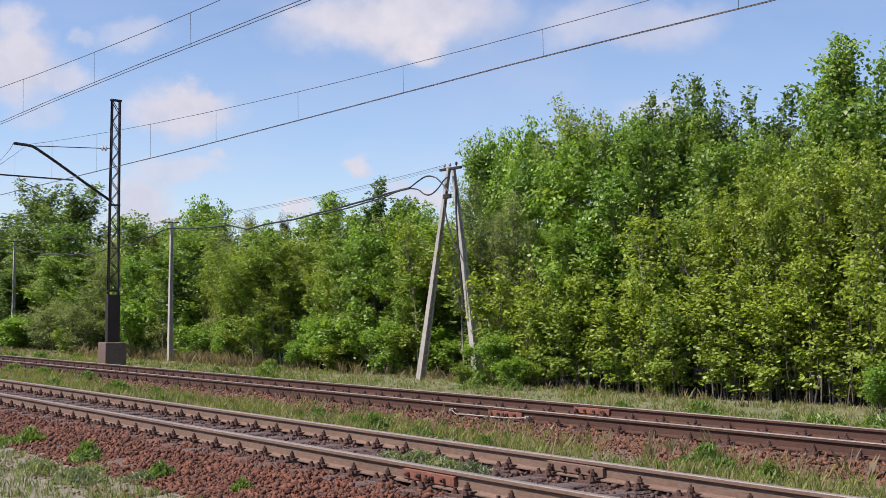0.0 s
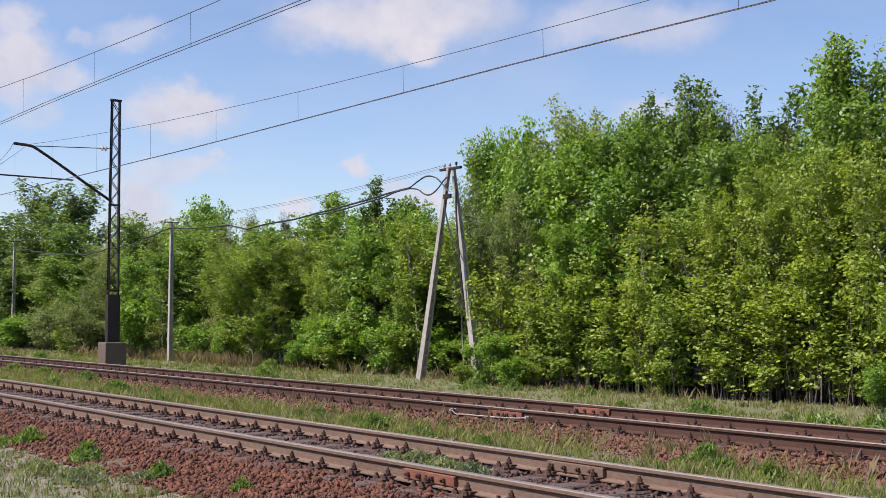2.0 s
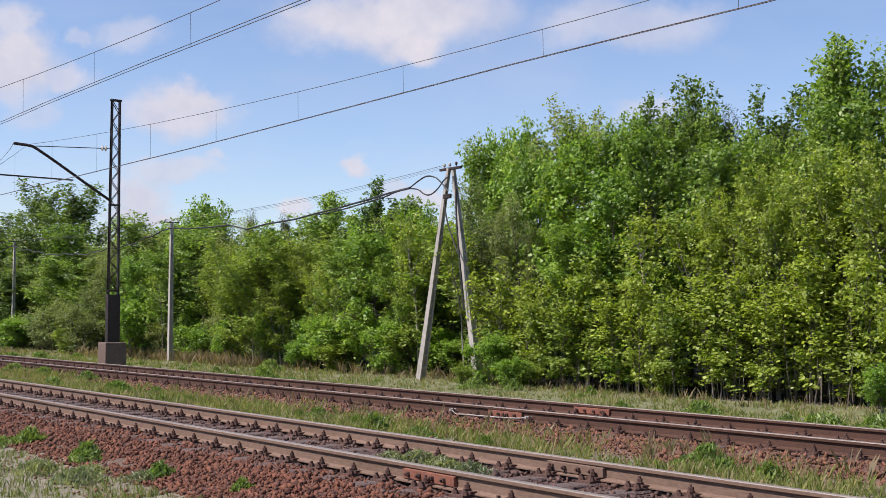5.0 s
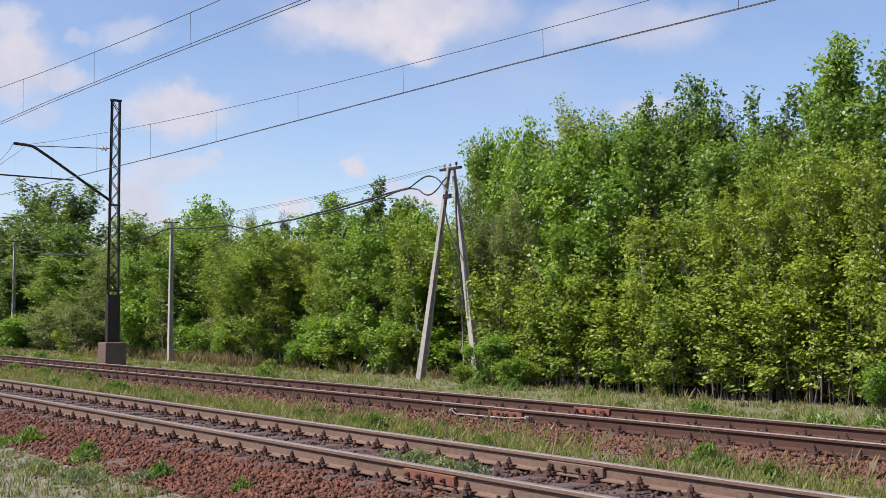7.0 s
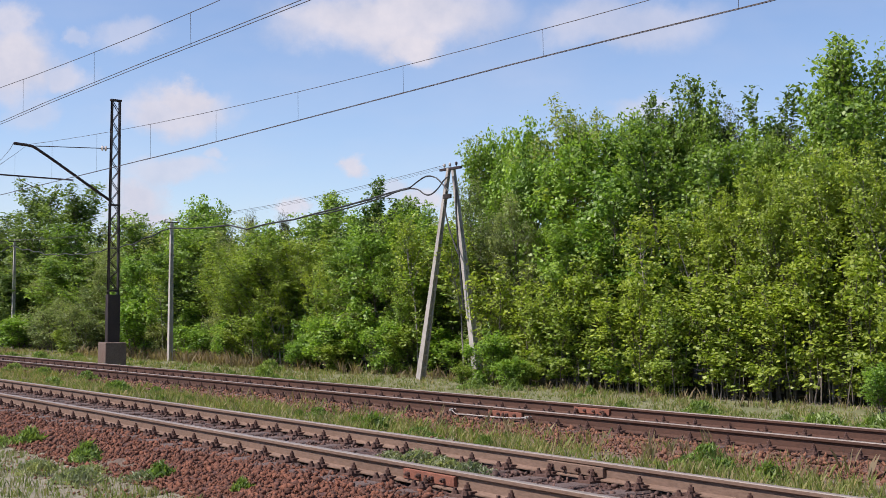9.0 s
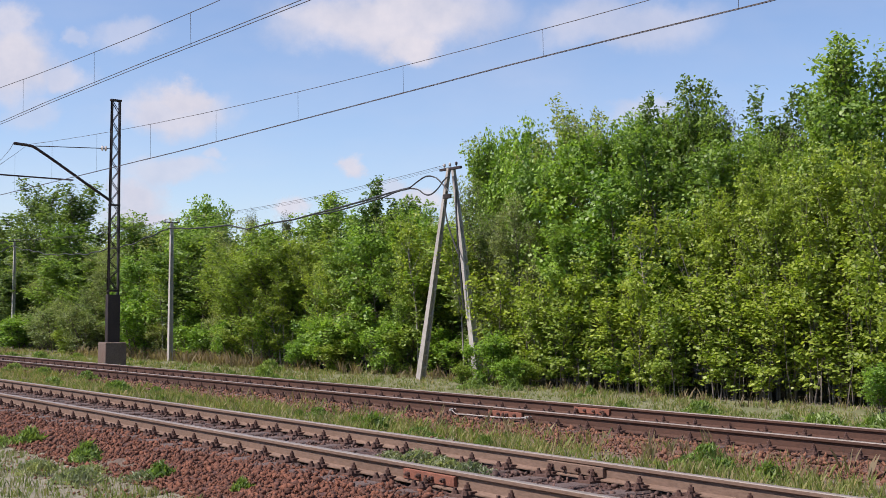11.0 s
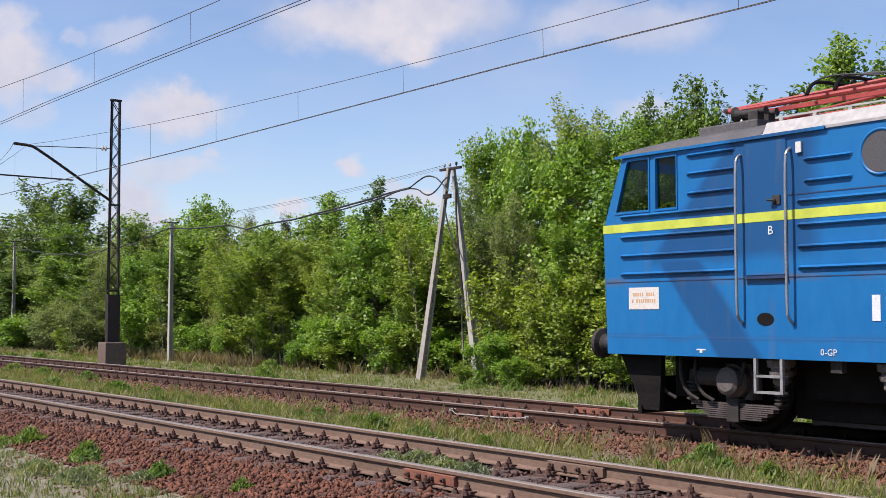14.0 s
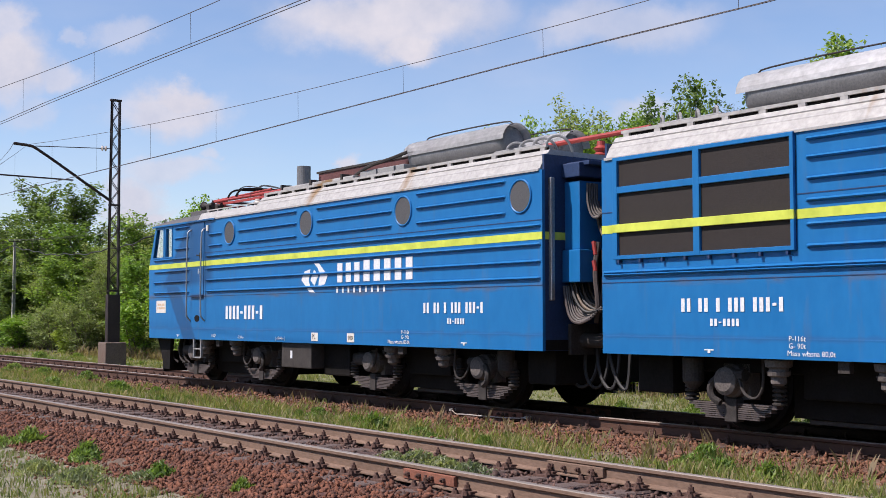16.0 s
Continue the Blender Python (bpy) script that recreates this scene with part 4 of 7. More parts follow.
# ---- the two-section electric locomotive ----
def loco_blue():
    """Faded gloss blue with grime along the seams and a darker, angular patch behind the cab."""
    m = bpy.data.materials.new("blue_locomotive_paint")
    m.use_nodes = True
    t = m.node_tree
    tc = t.nodes.new("ShaderNodeTexCoord")
    wob = node(t, "ShaderNodeTexNoise", Scale=2.5, Detail=3.0)
    t.links.new(tc.outputs["Object"], wob.inputs["Vector"])
    sc = t.nodes.new("ShaderNodeVectorMath")
    sc.operation = "MULTIPLY_ADD"
    sc.inputs[1].default_value, sc.inputs[2].default_value = (0.12,) * 3, (-0.06,) * 3
    t.links.new(wob.outputs["Color"], sc.inputs[0])
    ad = t.nodes.new("ShaderNodeVectorMath")
    t.links.new(tc.outputs["Object"], ad.inputs[0])
    t.links.new(sc.outputs[0], ad.inputs[1])
    sep = t.nodes.new("ShaderNodeSeparateXYZ")
    t.links.new(ad.outputs[0], sep.inputs[0])
    X, Z = sep.outputs[0], sep.outputs[2]

    def math_node(op, a, b):
        n = t.nodes.new("ShaderNodeMath")
        n.operation = op
        for i, v in enumerate((a, b)):
            if isinstance(v, (int, float)):
                n.inputs[i].default_value = v
            else:
                t.links.new(v, n.inputs[i])
        return n.outputs[0]

    def step(v, lo, hi):
        n = t.nodes.new("ShaderNodeMapRange")
        n.inputs[1].default_value, n.inputs[2].default_value = lo, hi
        t.links.new(v, n.inputs[0])
        return n.outputs[0]

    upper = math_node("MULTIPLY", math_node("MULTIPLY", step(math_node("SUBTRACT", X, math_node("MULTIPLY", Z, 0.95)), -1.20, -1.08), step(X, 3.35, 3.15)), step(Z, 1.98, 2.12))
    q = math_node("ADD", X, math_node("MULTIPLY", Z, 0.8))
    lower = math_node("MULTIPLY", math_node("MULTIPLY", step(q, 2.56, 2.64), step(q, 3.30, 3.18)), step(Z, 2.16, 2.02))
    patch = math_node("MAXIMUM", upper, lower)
    seam = math_node("MULTIPLY", step(math_node("ABSOLUTE", math_node("SUBTRACT", Z, 1.80), 0), 0.07, 0.0), ramp(t, noise_at(t, 1.6, 5, (0.8, 1, 1)), (0, 0, 0), (1, 1, 1), 0.45, 0.7))
    lowband = step(math_node("ABSOLUTE", math_node("SUBTRACT", Z, 1.13), 0), 0.05, 0.01)
    streak = ramp(t, noise_at(t, 3.0, 5, (2.2, 1, 0.25)), (0, 0, 0), (1, 1, 1), 0.58, 0.78)
    col = blend(t, 0.5, ramp(t, noise_at(t, 0.8, 5), (0.003, 0.116, 0.31), (0.007, 0.142, 0.36)), ramp(t, noise_at(t, 6, 4, (1, 1, 0.4)), (0.003, 0.110, 0.30), (0.010, 0.146, 0.365)))
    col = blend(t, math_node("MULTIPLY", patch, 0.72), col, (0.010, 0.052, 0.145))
    col = blend(t, math_node("MULTIPLY", seam, 0.8), col, (0.11, 0.09, 0.07))
    col = blend(t, math_node("MULTIPLY", lowband, 0.35), col, (0.03, 0.08, 0.2))
    col = blend(t, math_node("MULTIPLY", streak, 0.32), col, (0.10, 0.11, 0.13))
    b = t.nodes["Principled BSDF"]
    t.links.new(col, b.inputs["Base Color"])
    b.inputs["Roughness"].default_value = 0.42
    b.inputs["Specular IOR Level"].default_value = 0.3
    bp = node(t, "ShaderNodeBump", Strength=0.12, Distance=0.03)
    t.links.new(noise_at(t, 1.4, 2), bp.inputs["Height"])
    t.links.new(bp.outputs[0], b.inputs["Normal"])
    return m


def roof_white():
    """Dirty white roof paint with rusty run marks."""
    m = surface("dirty_white_roof_paint", (0.28, 0.272, 0.255), (0.38, 0.368, 0.35), 2, 12, 0.55, 0, 0.1)
    t = m.node_tree
    b = t.nodes["Principled BSDF"]
    col = b.inputs["Base Color"].links[0].from_socket
    rust = ramp(t, noise_at(t, 1.0, 4, (1.15, 0.3, 0.25)), (0, 0, 0), (1, 1, 1), 0.61, 0.70)
    t.links.new(blend(t, rust, col, (0.20, 0.12, 0.05)), b.inputs["Base Color"])
    return m


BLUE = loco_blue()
WHITE = roof_white()
LIME = surface("lime_yellow_paint", (0.46, 0.53, 0.055), (0.53, 0.59, 0.075), 2, 4, 0.45, 0, 0.05)
ROOFGREY = surface("sooty_grey_roof", (0.045, 0.043, 0.045), (0.10, 0.095, 0.095), 2, 30, 0.7, 0, 0.1)
UNDER = surface("oily_black_underframe", (0.005, 0.0045, 0.004), (0.013, 0.011, 0.010), 3, 30, 0.8, 0, 0.2, gloss=0.15)
UNDERGREY = surface("dusty_grey_steel", (0.026, 0.023, 0.021), (0.060, 0.053, 0.049), 4, 40, 0.8, 0, 0.2, gloss=0.2)
DUSTY = surface("pale_dusty_steel", (0.075, 0.066, 0.060), (0.15, 0.132, 0.122), 5, 40, 0.85, 0, 0.2, gloss=0.2)
SPRING = surface("brown_spring_steel", (0.055, 0.043, 0.040), (0.105, 0.086, 0.080), 4, 40, 0.7, 0.2, 0.1)
STEEL = surface("worn_bare_steel", (0.30, 0.29, 0.28), (0.48, 0.47, 0.46), 4, 40, 0.4, 0.7, 0.05)
PANRED = surface("red_pantograph_paint", (0.24, 0.022, 0.018), (0.36, 0.045, 0.035), 3, 30, 0.55, 0, 0.05)
DARKRED = surface("dark_red_brown_paint", (0.07, 0.022, 0.02), (0.13, 0.045, 0.04), 2, 30, 0.7, 0, 0.1)
SIGNWHITE = surface("white_lettering", (0.58, 0.59, 0.60), (0.66, 0.67, 0.68), 6, 40, 0.6, 0, 0)
PLATEWHITE = surface("off_white_board", (0.56, 0.53, 0.47), (0.64, 0.61, 0.56), 5, 40, 0.6, 0, 0)
ORANGE = surface("faded_orange_print", (0.45, 0.25, 0.10), (0.55, 0.33, 0.15), 5, 40, 0.7, 0, 0)
MESHBROWN = surface("dark_brown_filter_mesh", (0.010, 0.007, 0.0055), (0.019, 0.013, 0.010), 30, 120, 0.8, 0, 0.3)
MESHGREY = surface("grey_filter_mesh", (0.058, 0.060, 0.064), (0.088, 0.089, 0.09), 40, 150, 0.75, 0.2, 0.3)
BLUEDARK = surface("dark_shade_blue_paint", (0.008, 0.022, 0.065), (0.014, 0.04, 0.11), 2, 30, 0.6, 0, 0.1)
TANKGREY = surface("grey_tank_paint", (0.12, 0.12, 0.12), (0.20, 0.20, 0.20), 3, 40, 0.5, 0.3, 0.08)
BOXGREY = surface("light_grey_roof_box", (0.20, 0.20, 0.195), (0.30, 0.30, 0.29), 3, 40, 0.6, 0.1, 0.08)
CABGREEN = surface("pale_green_cab_paint", (0.20, 0.24, 0.19), (0.28, 0.33, 0.26), 3, 40, 0.6, 0, 0.05)
TANKWHITE = surface("white_tank_sheet", (0.40, 0.40, 0.40), (0.50, 0.50, 0.50), 3, 10, 0.5, 0, 0.05)
CABLEGREY = surface("grey_brown_cable_sleeve", (0.055, 0.048, 0.044), (0.13, 0.115, 0.105), 5, 40, 0.7, 0, 0.1)
TAN = surface("tan_cable_sleeve", (0.10, 0.075, 0.055), (0.20, 0.155, 0.115), 5, 40, 0.7, 0, 0.1)


def glass_material():
    """Thin greenish pane: mostly clear, with a sharp reflection that grows at a slant."""
    m = bpy.data.materials.new("window_glass")
    m.use_nodes = True
    t = m.node_tree
    t.nodes.remove(t.nodes["Principled BSDF"])
    clear = t.nodes.new("ShaderNodeBsdfTransparent")
    clear.inputs[0].default_value = (0.50, 0.56, 0.46, 1)
    shine = node(t, "ShaderNodeBsdfGlossy", Roughness=0.03)
    shine.inputs[0].default_value = (0.9, 0.9, 0.9, 1)
    fr = node(t, "ShaderNodeFresnel", IOR=1.2)
    mix = t.nodes.new("ShaderNodeMixShader")
    t.links.new(fr.outputs[0], mix.inputs[0])
    t.links.new(clear.outputs[0], mix.inputs[1])
    t.links.new(shine.outputs[0], mix.inputs[2])
    t.links.new(mix.outputs[0], t.nodes["Material Output"].inputs[0])
    return m


GLASS = glass_material()
LEN, HALF, TOPZ, BOTZ = 13.56, 1.57, 3.40, 0.91
STRIPE = (2.44, 2.545)


def lettering(words, x, z, size, parent, side, mat, name="lettering", wide=1.0):
    """Words in the built-in font as a thin mesh on the side wall."""
    cu = bpy.data.curves.new(name, "FONT")
    cu.body, cu.size, cu.extrude, cu.resolution_u = words, size, 0.001, 2
    tmp = new(name, cu)
    me = bpy.data.meshes.new_from_object(tmp.evaluated_get(bpy.context.evaluated_depsgraph_get()))
    bpy.data.objects.remove(tmp)
    me.materials.clear()
    me.materials.append(mat)
    ob = new(name, me)
    ob.parent = parent
    ob.matrix_basis = (pose(x, -HALF - 0.006, z, 90, 0, 0) if side < 0 else pose(x, HALF + 0.006, z, 90, 0, 180)) @ Matrix.Diagonal((wide, 1, 1, 1))
    return ob


def bars(x, z, w, h, gaps, parent, side, mat, name):
    """Illegible or private writing as plain bars; gaps: which places stay empty."""
    pitch = w / len(gaps)
    gaps = gaps if side < 0 else gaps[::-1]
    for i, g in enumerate(gaps):
        if g == " ":
            continue
        hh = h if g == "|" else h * 0.2
        z0 = z if g == "|" else z + h * 0.4
        a, b = x + i * pitch + 0.16 * pitch, x + (i + 1) * pitch - 0.24 * pitch
        y0, y1 = (-HALF - 0.007, -HALF - 0.003) if side < 0 else (HALF + 0.003, HALF + 0.007)
        bm = bmesh.new()
        box(bm, a, b, y0, y1, z0, z0 + hh)
        part(name, bm, mat, parent)


def side_wall(parent, side):
    """The side sheet with its cab windows cut through it."""
    y = side * HALF
    bm = bmesh.new()
    loops = [[(0.06, BOTZ), (LEN, BOTZ), (LEN, TOPZ), (0.35, TOPZ), (0.0, 2.5)],
             [(0.24, 2.70), (0.80, 2.70), (0.80, 3.33), (0.44, 3.33)], [(0.92, 2.70), (1.26, 2.70), (1.26, 3.32), (0.92, 3.32)]]
    edges = []
    for lp in loops:
        vs = [bm.verts.new((x, y, z)) for x, z in lp]
        edges += [bm.edges.new((vs[i], vs[(i + 1) % len(vs)])) for i in range(len(vs))]
    bmesh.ops.triangle_fill(bm, edges=edges, use_beauty=True)
    r = bmesh.ops.extrude_face_region(bm, geom=bm.faces[:])
    bmesh.ops.translate(bm, vec=(0, -side * 0.05, 0), verts=[v for v in r["geom"] if isinstance(v, bmesh.types.BMVert)])
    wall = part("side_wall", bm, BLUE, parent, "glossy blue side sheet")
    for lp in loops[1:]:
        c = (sum(p[0] for p in lp) / 4, sum(p[1] for p in lp) / 4)
        win = bmesh.new()
        rings = []
        for k, dy in ((1.0, 0.012), (1.09, 0.012), (1.09, 0.0), (1.0, -0.03)):
            rings.append([win.verts.new((c[0] + (p[0] - c[0]) * k, y + side * dy, c[1] + (p[1] - c[1]) * k)) for p in lp])
        for a, b in zip(rings, rings[1:] + rings[:1]):
            for i in range(4):
                win.faces.new((a[i], a[(i + 1) % 4], b[(i + 1) % 4], b[i]))
        w = part("cab_window", win, BLUE, parent, "cab side window in a blue frame")
        pane = bmesh.new()
        pane.faces.new([pane.verts.new((p[0], y - side * 0.03, p[1])) for p in lp])
        bmesh.ops.solidify(pane, geom=pane.faces[:], thickness=0.006)
        part("pane", pane, GLASS, w).visible_shadow = False
    return wall


def bead(parent, side, x0, x1, z, name="rib", h=0.025, depth=0.046):
    """A pressed rib along the side sheet, its ends tapering into it."""
    bm = bmesh.new()
    y, o = side * (HALF - 0.002), side * depth
    prof = ((0, -h * 0.75), (o * 0.75, -h * 0.5), (o, 0), (o * 0.55, h * 0.6), (0, h))
    rings = []
    for x, k in ((x0, 0.05), (x0 + 0.05, 1), (x1 - 0.05, 1), (x1, 0.05)):
        rings.append([bm.verts.new((x, y + dy * k, z + dz)) for dy, dz in prof])
    for a, b in zip(rings, rings[1:]):
        for i in range(len(prof) - 1):
            bm.faces.new((a[i], a[i + 1], b[i + 1], b[i]))
    part(name, bm, BLUE, parent)


def stripe(parent, side, x0, x1):
    bm = bmesh.new()
    y = side * HALF
    box(bm, x0, x1, min(y - side * 0.01, y + side * 0.004), max(y - side * 0.01, y + side * 0.004), *STRIPE)
    part("stripe", bm, LIME, parent, "lime yellow stripe")


def porthole(parent, side, x, z, r=0.215):
    y = side * HALF
    bm = bmesh.new()
    lathe(bm, [(-0.01, r + 0.034), (0.012, r + 0.032), (0.022, r + 0.022), (0.020, r + 0.008), (0.004, r)], (0, side, 0), (x, y, z), 36)
    p = part("porthole", bm, BLUE, parent, "round porthole with a pressed rim", smooth=True)
    bm = bmesh.new()
    lathe(bm, [(0.004, r), (0.009, r), (0.010, r * 0.97)], (0, side, 0), (x, y, z), 36)
    part("filter_disc", bm, MESHGREY, p, "dull grey mesh disc")


def grille(parent, side, x0, x1, z0, z1):
    """A framed air intake of two columns and three rows of dark mesh."""
    y = side * HALF
    ys = (min(y, y + side * 0.05), max(y, y + side * 0.05))
    g = bmesh.new()
    box(g, x0, x1, min(y, y + side * 0.012), max(y, y + side * 0.012), z0, z1)
    back = part("intake_panel", g, MESHBROWN, parent, "dark brown air intake mesh in a blue frame")
    mid = (x0 + x1) / 2
    for a, b in ((x0, x0 + 0.05), (x1 - 0.08, x1), (mid - 0.05, mid + 0.05)):
        f = bmesh.new()
        box(f, a, b, ys[0], ys[1], z0, z1)
        part("upright", f, BLUE, back, bevel=0.008)
    rows = [(z1 - 0.05, z1), (z0 + (z1 - z0) * 0.645, z0 + (z1 - z0) * 0.71), (z0, z0 + 0.05)]
    for a, b in rows:
        f = bmesh.new()
        box(f, x0, x1, ys[0] + 0.003, ys[1] - 0.003, a, b)
        part("crossbar", f, BLUE, back, bevel=0.006)
    f = bmesh.new()
    box(f, x0, x1, ys[0] - 0.003, ys[1] + 0.003, *STRIPE)
    part("crossbar", f, LIME, back, "lime yellow crossbar", bevel=0.006)
    f = bmesh.new()
    box(f, x1, LEN, min(y, y + side * 0.004), max(y, y + side * 0.004), *STRIPE)
    part("stripe", f, LIME, parent)
    for i in range(8):
        f = bmesh.new()
        xx = x0 + 0.1 + i * (x1 - x0 - 0.2) / 7
        box(f, xx - 0.015, xx + 0.015, ys[0], ys[1], z0 - 0.045, z0 - 0.002)
        part("hinge", f, BLUEDARK, back)


def wheelset(parent, x):
    w = new("wheelset")
    w.empty_display_size = 0.1
    w.parent = parent
    w.matrix_basis = pose(x, 0, 0.60)
    bm = bmesh.new()
    tube(bm, (0, -1.0, 0), (0, 1.0, 0), 0.085, seg=14)
    part("axle", bm, UNDER, w)
    for s in (-1, 1):
        bm = bmesh.new()
        lathe(bm, [(-0.07, 0.56), (-0.06, 0.635), (-0.035, 0.63), (-0.03, 0.60), (0.065, 0.595), (0.07, 0.54), (0.03, 0.50), (0.02, 0.2), (0.10, 0.17), (0.11, 0.0)], (0, s, 0), (0, s * 0.7525, 0), 40)
        part("wheel", bm, UNDER, w, "dusty black steel wheel", smooth=False)
        bm = bmesh.new()
        for k in range(6):
            a = k * math.tau / 6
            tube(bm, (0.33 * math.cos(a), s * 0.76, 0.33 * math.sin(a)), (0.33 * math.cos(a), s * 0.80, 0.33 * math.sin(a)), 0.05, seg=8)
        tagged(part("wheel_boss", bm, UNDER, w), kind="stuff")
    return w


def bogie(parent, x):
    b = new("bogie")
    b.parent = parent
    b.matrix_basis = pose(x, 0, 0)
    tagged(b, "black oily two-axle bogie")
    bm = bmesh.new()
    for s in (-1, 1):
        y0, y1 = sorted((s * 0.95, s * 1.10))
        box(bm, -2.15, 2.15, y0, y1, 0.72, 1.0)
        box(bm, -0.55, 0.55, y0, y1, 0.45, 0.75)
    box(bm, -0.35, 0.35, -0.95, 0.95, 0.5, 0.95)
    box(bm, -2.15, -1.98, -0.95, 0.95, 0.7, 0.98)
    box(bm, 1.98, 2.15, -0.95, 0.95, 0.7, 0.98)
    part("bogie_frame", bm, UNDER, b, bevel=0.02)
    for ax in (-0.85, 0.85):
        bm = bmesh.new()
        tube(bm, (ax, -0.62, 0.55), (ax, 0.62, 0.55), 0.36, seg=16)
        part("traction_motor", bm, UNDER, b, "oily black traction motor")
    for s in (-1, 1):
        bm = bmesh.new()
        box(bm, -0.8, 0.8, min(s * 0.86, s * 0.94), max(s * 0.86, s * 0.94), 0.22, 0.74)
        part("side_plate", bm, UNDER, b)
    for s in (-1, 1):
        for ax in (-1.5, 1.5):
            bm = bmesh.new()
            lathe(bm, [(0, 0.20), (0.12, 0.20), (0.15, 0.175), (0.24, 0.165), (0.27, 0.12)], (0, s, 0), (ax, s * 1.08, 0.62), 20)
            box(bm, ax - 0.2, ax + 0.2, min(s * 0.92, s * 1.1), max(s * 0.92, s * 1.1), 0.40, 0.82)
            part("axlebox", bm, DUSTY, b, "pale dusty round axlebox cover")
            # stack of spring leaves that shortens downwards
            bm = bmesh.new()
            for i in range(8):
                l = 0.66 - (i // 2) * 0.085
                z = 0.36 - i * 0.024
                y0, y1 = sorted((s * 1.10, s * 1.20))
                box(bm, ax - l, ax + l, y0, y1, z - 0.018, z)
            part("leaf_spring", bm, SPRING, b, "brown leaf spring stack")
            bm = bmesh.new()
            y0, y1 = sorted((s * 1.08, s * 1.225))
            box(bm, ax - 0.09, ax + 0.09, y0, y1, 0.14, 0.42)
            part("spring_buckle", bm, UNDERGREY, b, bevel=0.01)
            for d in (-0.66, 0.66):
                bm = bmesh.new()
                pr = []
                for i in range(5):
                    z = 0.36 + i * 0.05
                    pr += [(z, 0.055), (z + 0.012, 0.085), (z + 0.032, 0.085), (z + 0.045, 0.055)]
                lathe(bm, pr + [(0.74, 0.045)], (0, 0, 1), (ax + d, s * 1.15, 0), 12)
                part("spring_hanger", bm, UNDERGREY, b, "ribbed rubber and steel hanger")
        for d in (-0.7, 0.75):
            bm = bmesh.new()
            lathe(bm, [(0.62, 0.03), (0.64, 0.06), (0.70, 0.07), (0.72, 0.11), (0.78, 0.12), (0.80, 0.10), (0.86, 0.12), (0.91, 0.12), (0.93, 0.10)], (0, 0, 1), (d, s * 1.25, 0), 14)
            part("side_damper", bm, UNDERGREY, b, "dusty grey side bearer")
        bm = bmesh.new()
        tube(bm, (-1.95, s * 1.22, 0.66), (-1.65, s * 1.22, 0.66), 0.11, seg=14)
        pipe(bm, [(-1.65, s * 1.25, 0.70), (-1.55, s * 1.3, 0.58), (-1.42, s * 1.3, 0.52), (-1.3, s * 1.3, 0.6), (-1.25, s * 1.3, 0.85)], 0.02)
        part("brake_cylinder", bm, UNDERGREY, b, "dusty grey brake cylinder with a hose")
        bm = bmesh.new()
        pipe(bm, [(0.95, s * 1.3, 0.9), (0.93, s * 1.32, 0.55), (1.05, s * 1.32, 0.42), (1.22, s * 1.32, 0.48), (1.3, s * 1.3, 0.66)], 0.018)
        tube(bm, (1.25, s * 1.25, 0.70), (1.62, s * 1.25, 0.68), 0.07, seg=10)
        pipe(bm, [(1.6, s * 1.28, 0.68), (1.74, s * 1.3, 0.58), (1.72, s * 1.3, 0.42), (1.6, s * 1.28, 0.36)], 0.045)
        part("speed_drive", bm, UNDERGREY, b, "grey axle drive with a bent hose")
        bm = bmesh.new()
        box(bm, -0.62, 0.62, min(s * 0.8, s * 0.9), max(s * 0.8, s * 0.9), 0.16, 0.21)
        part("brake_rod", bm, UNDERGREY, b)
    return b


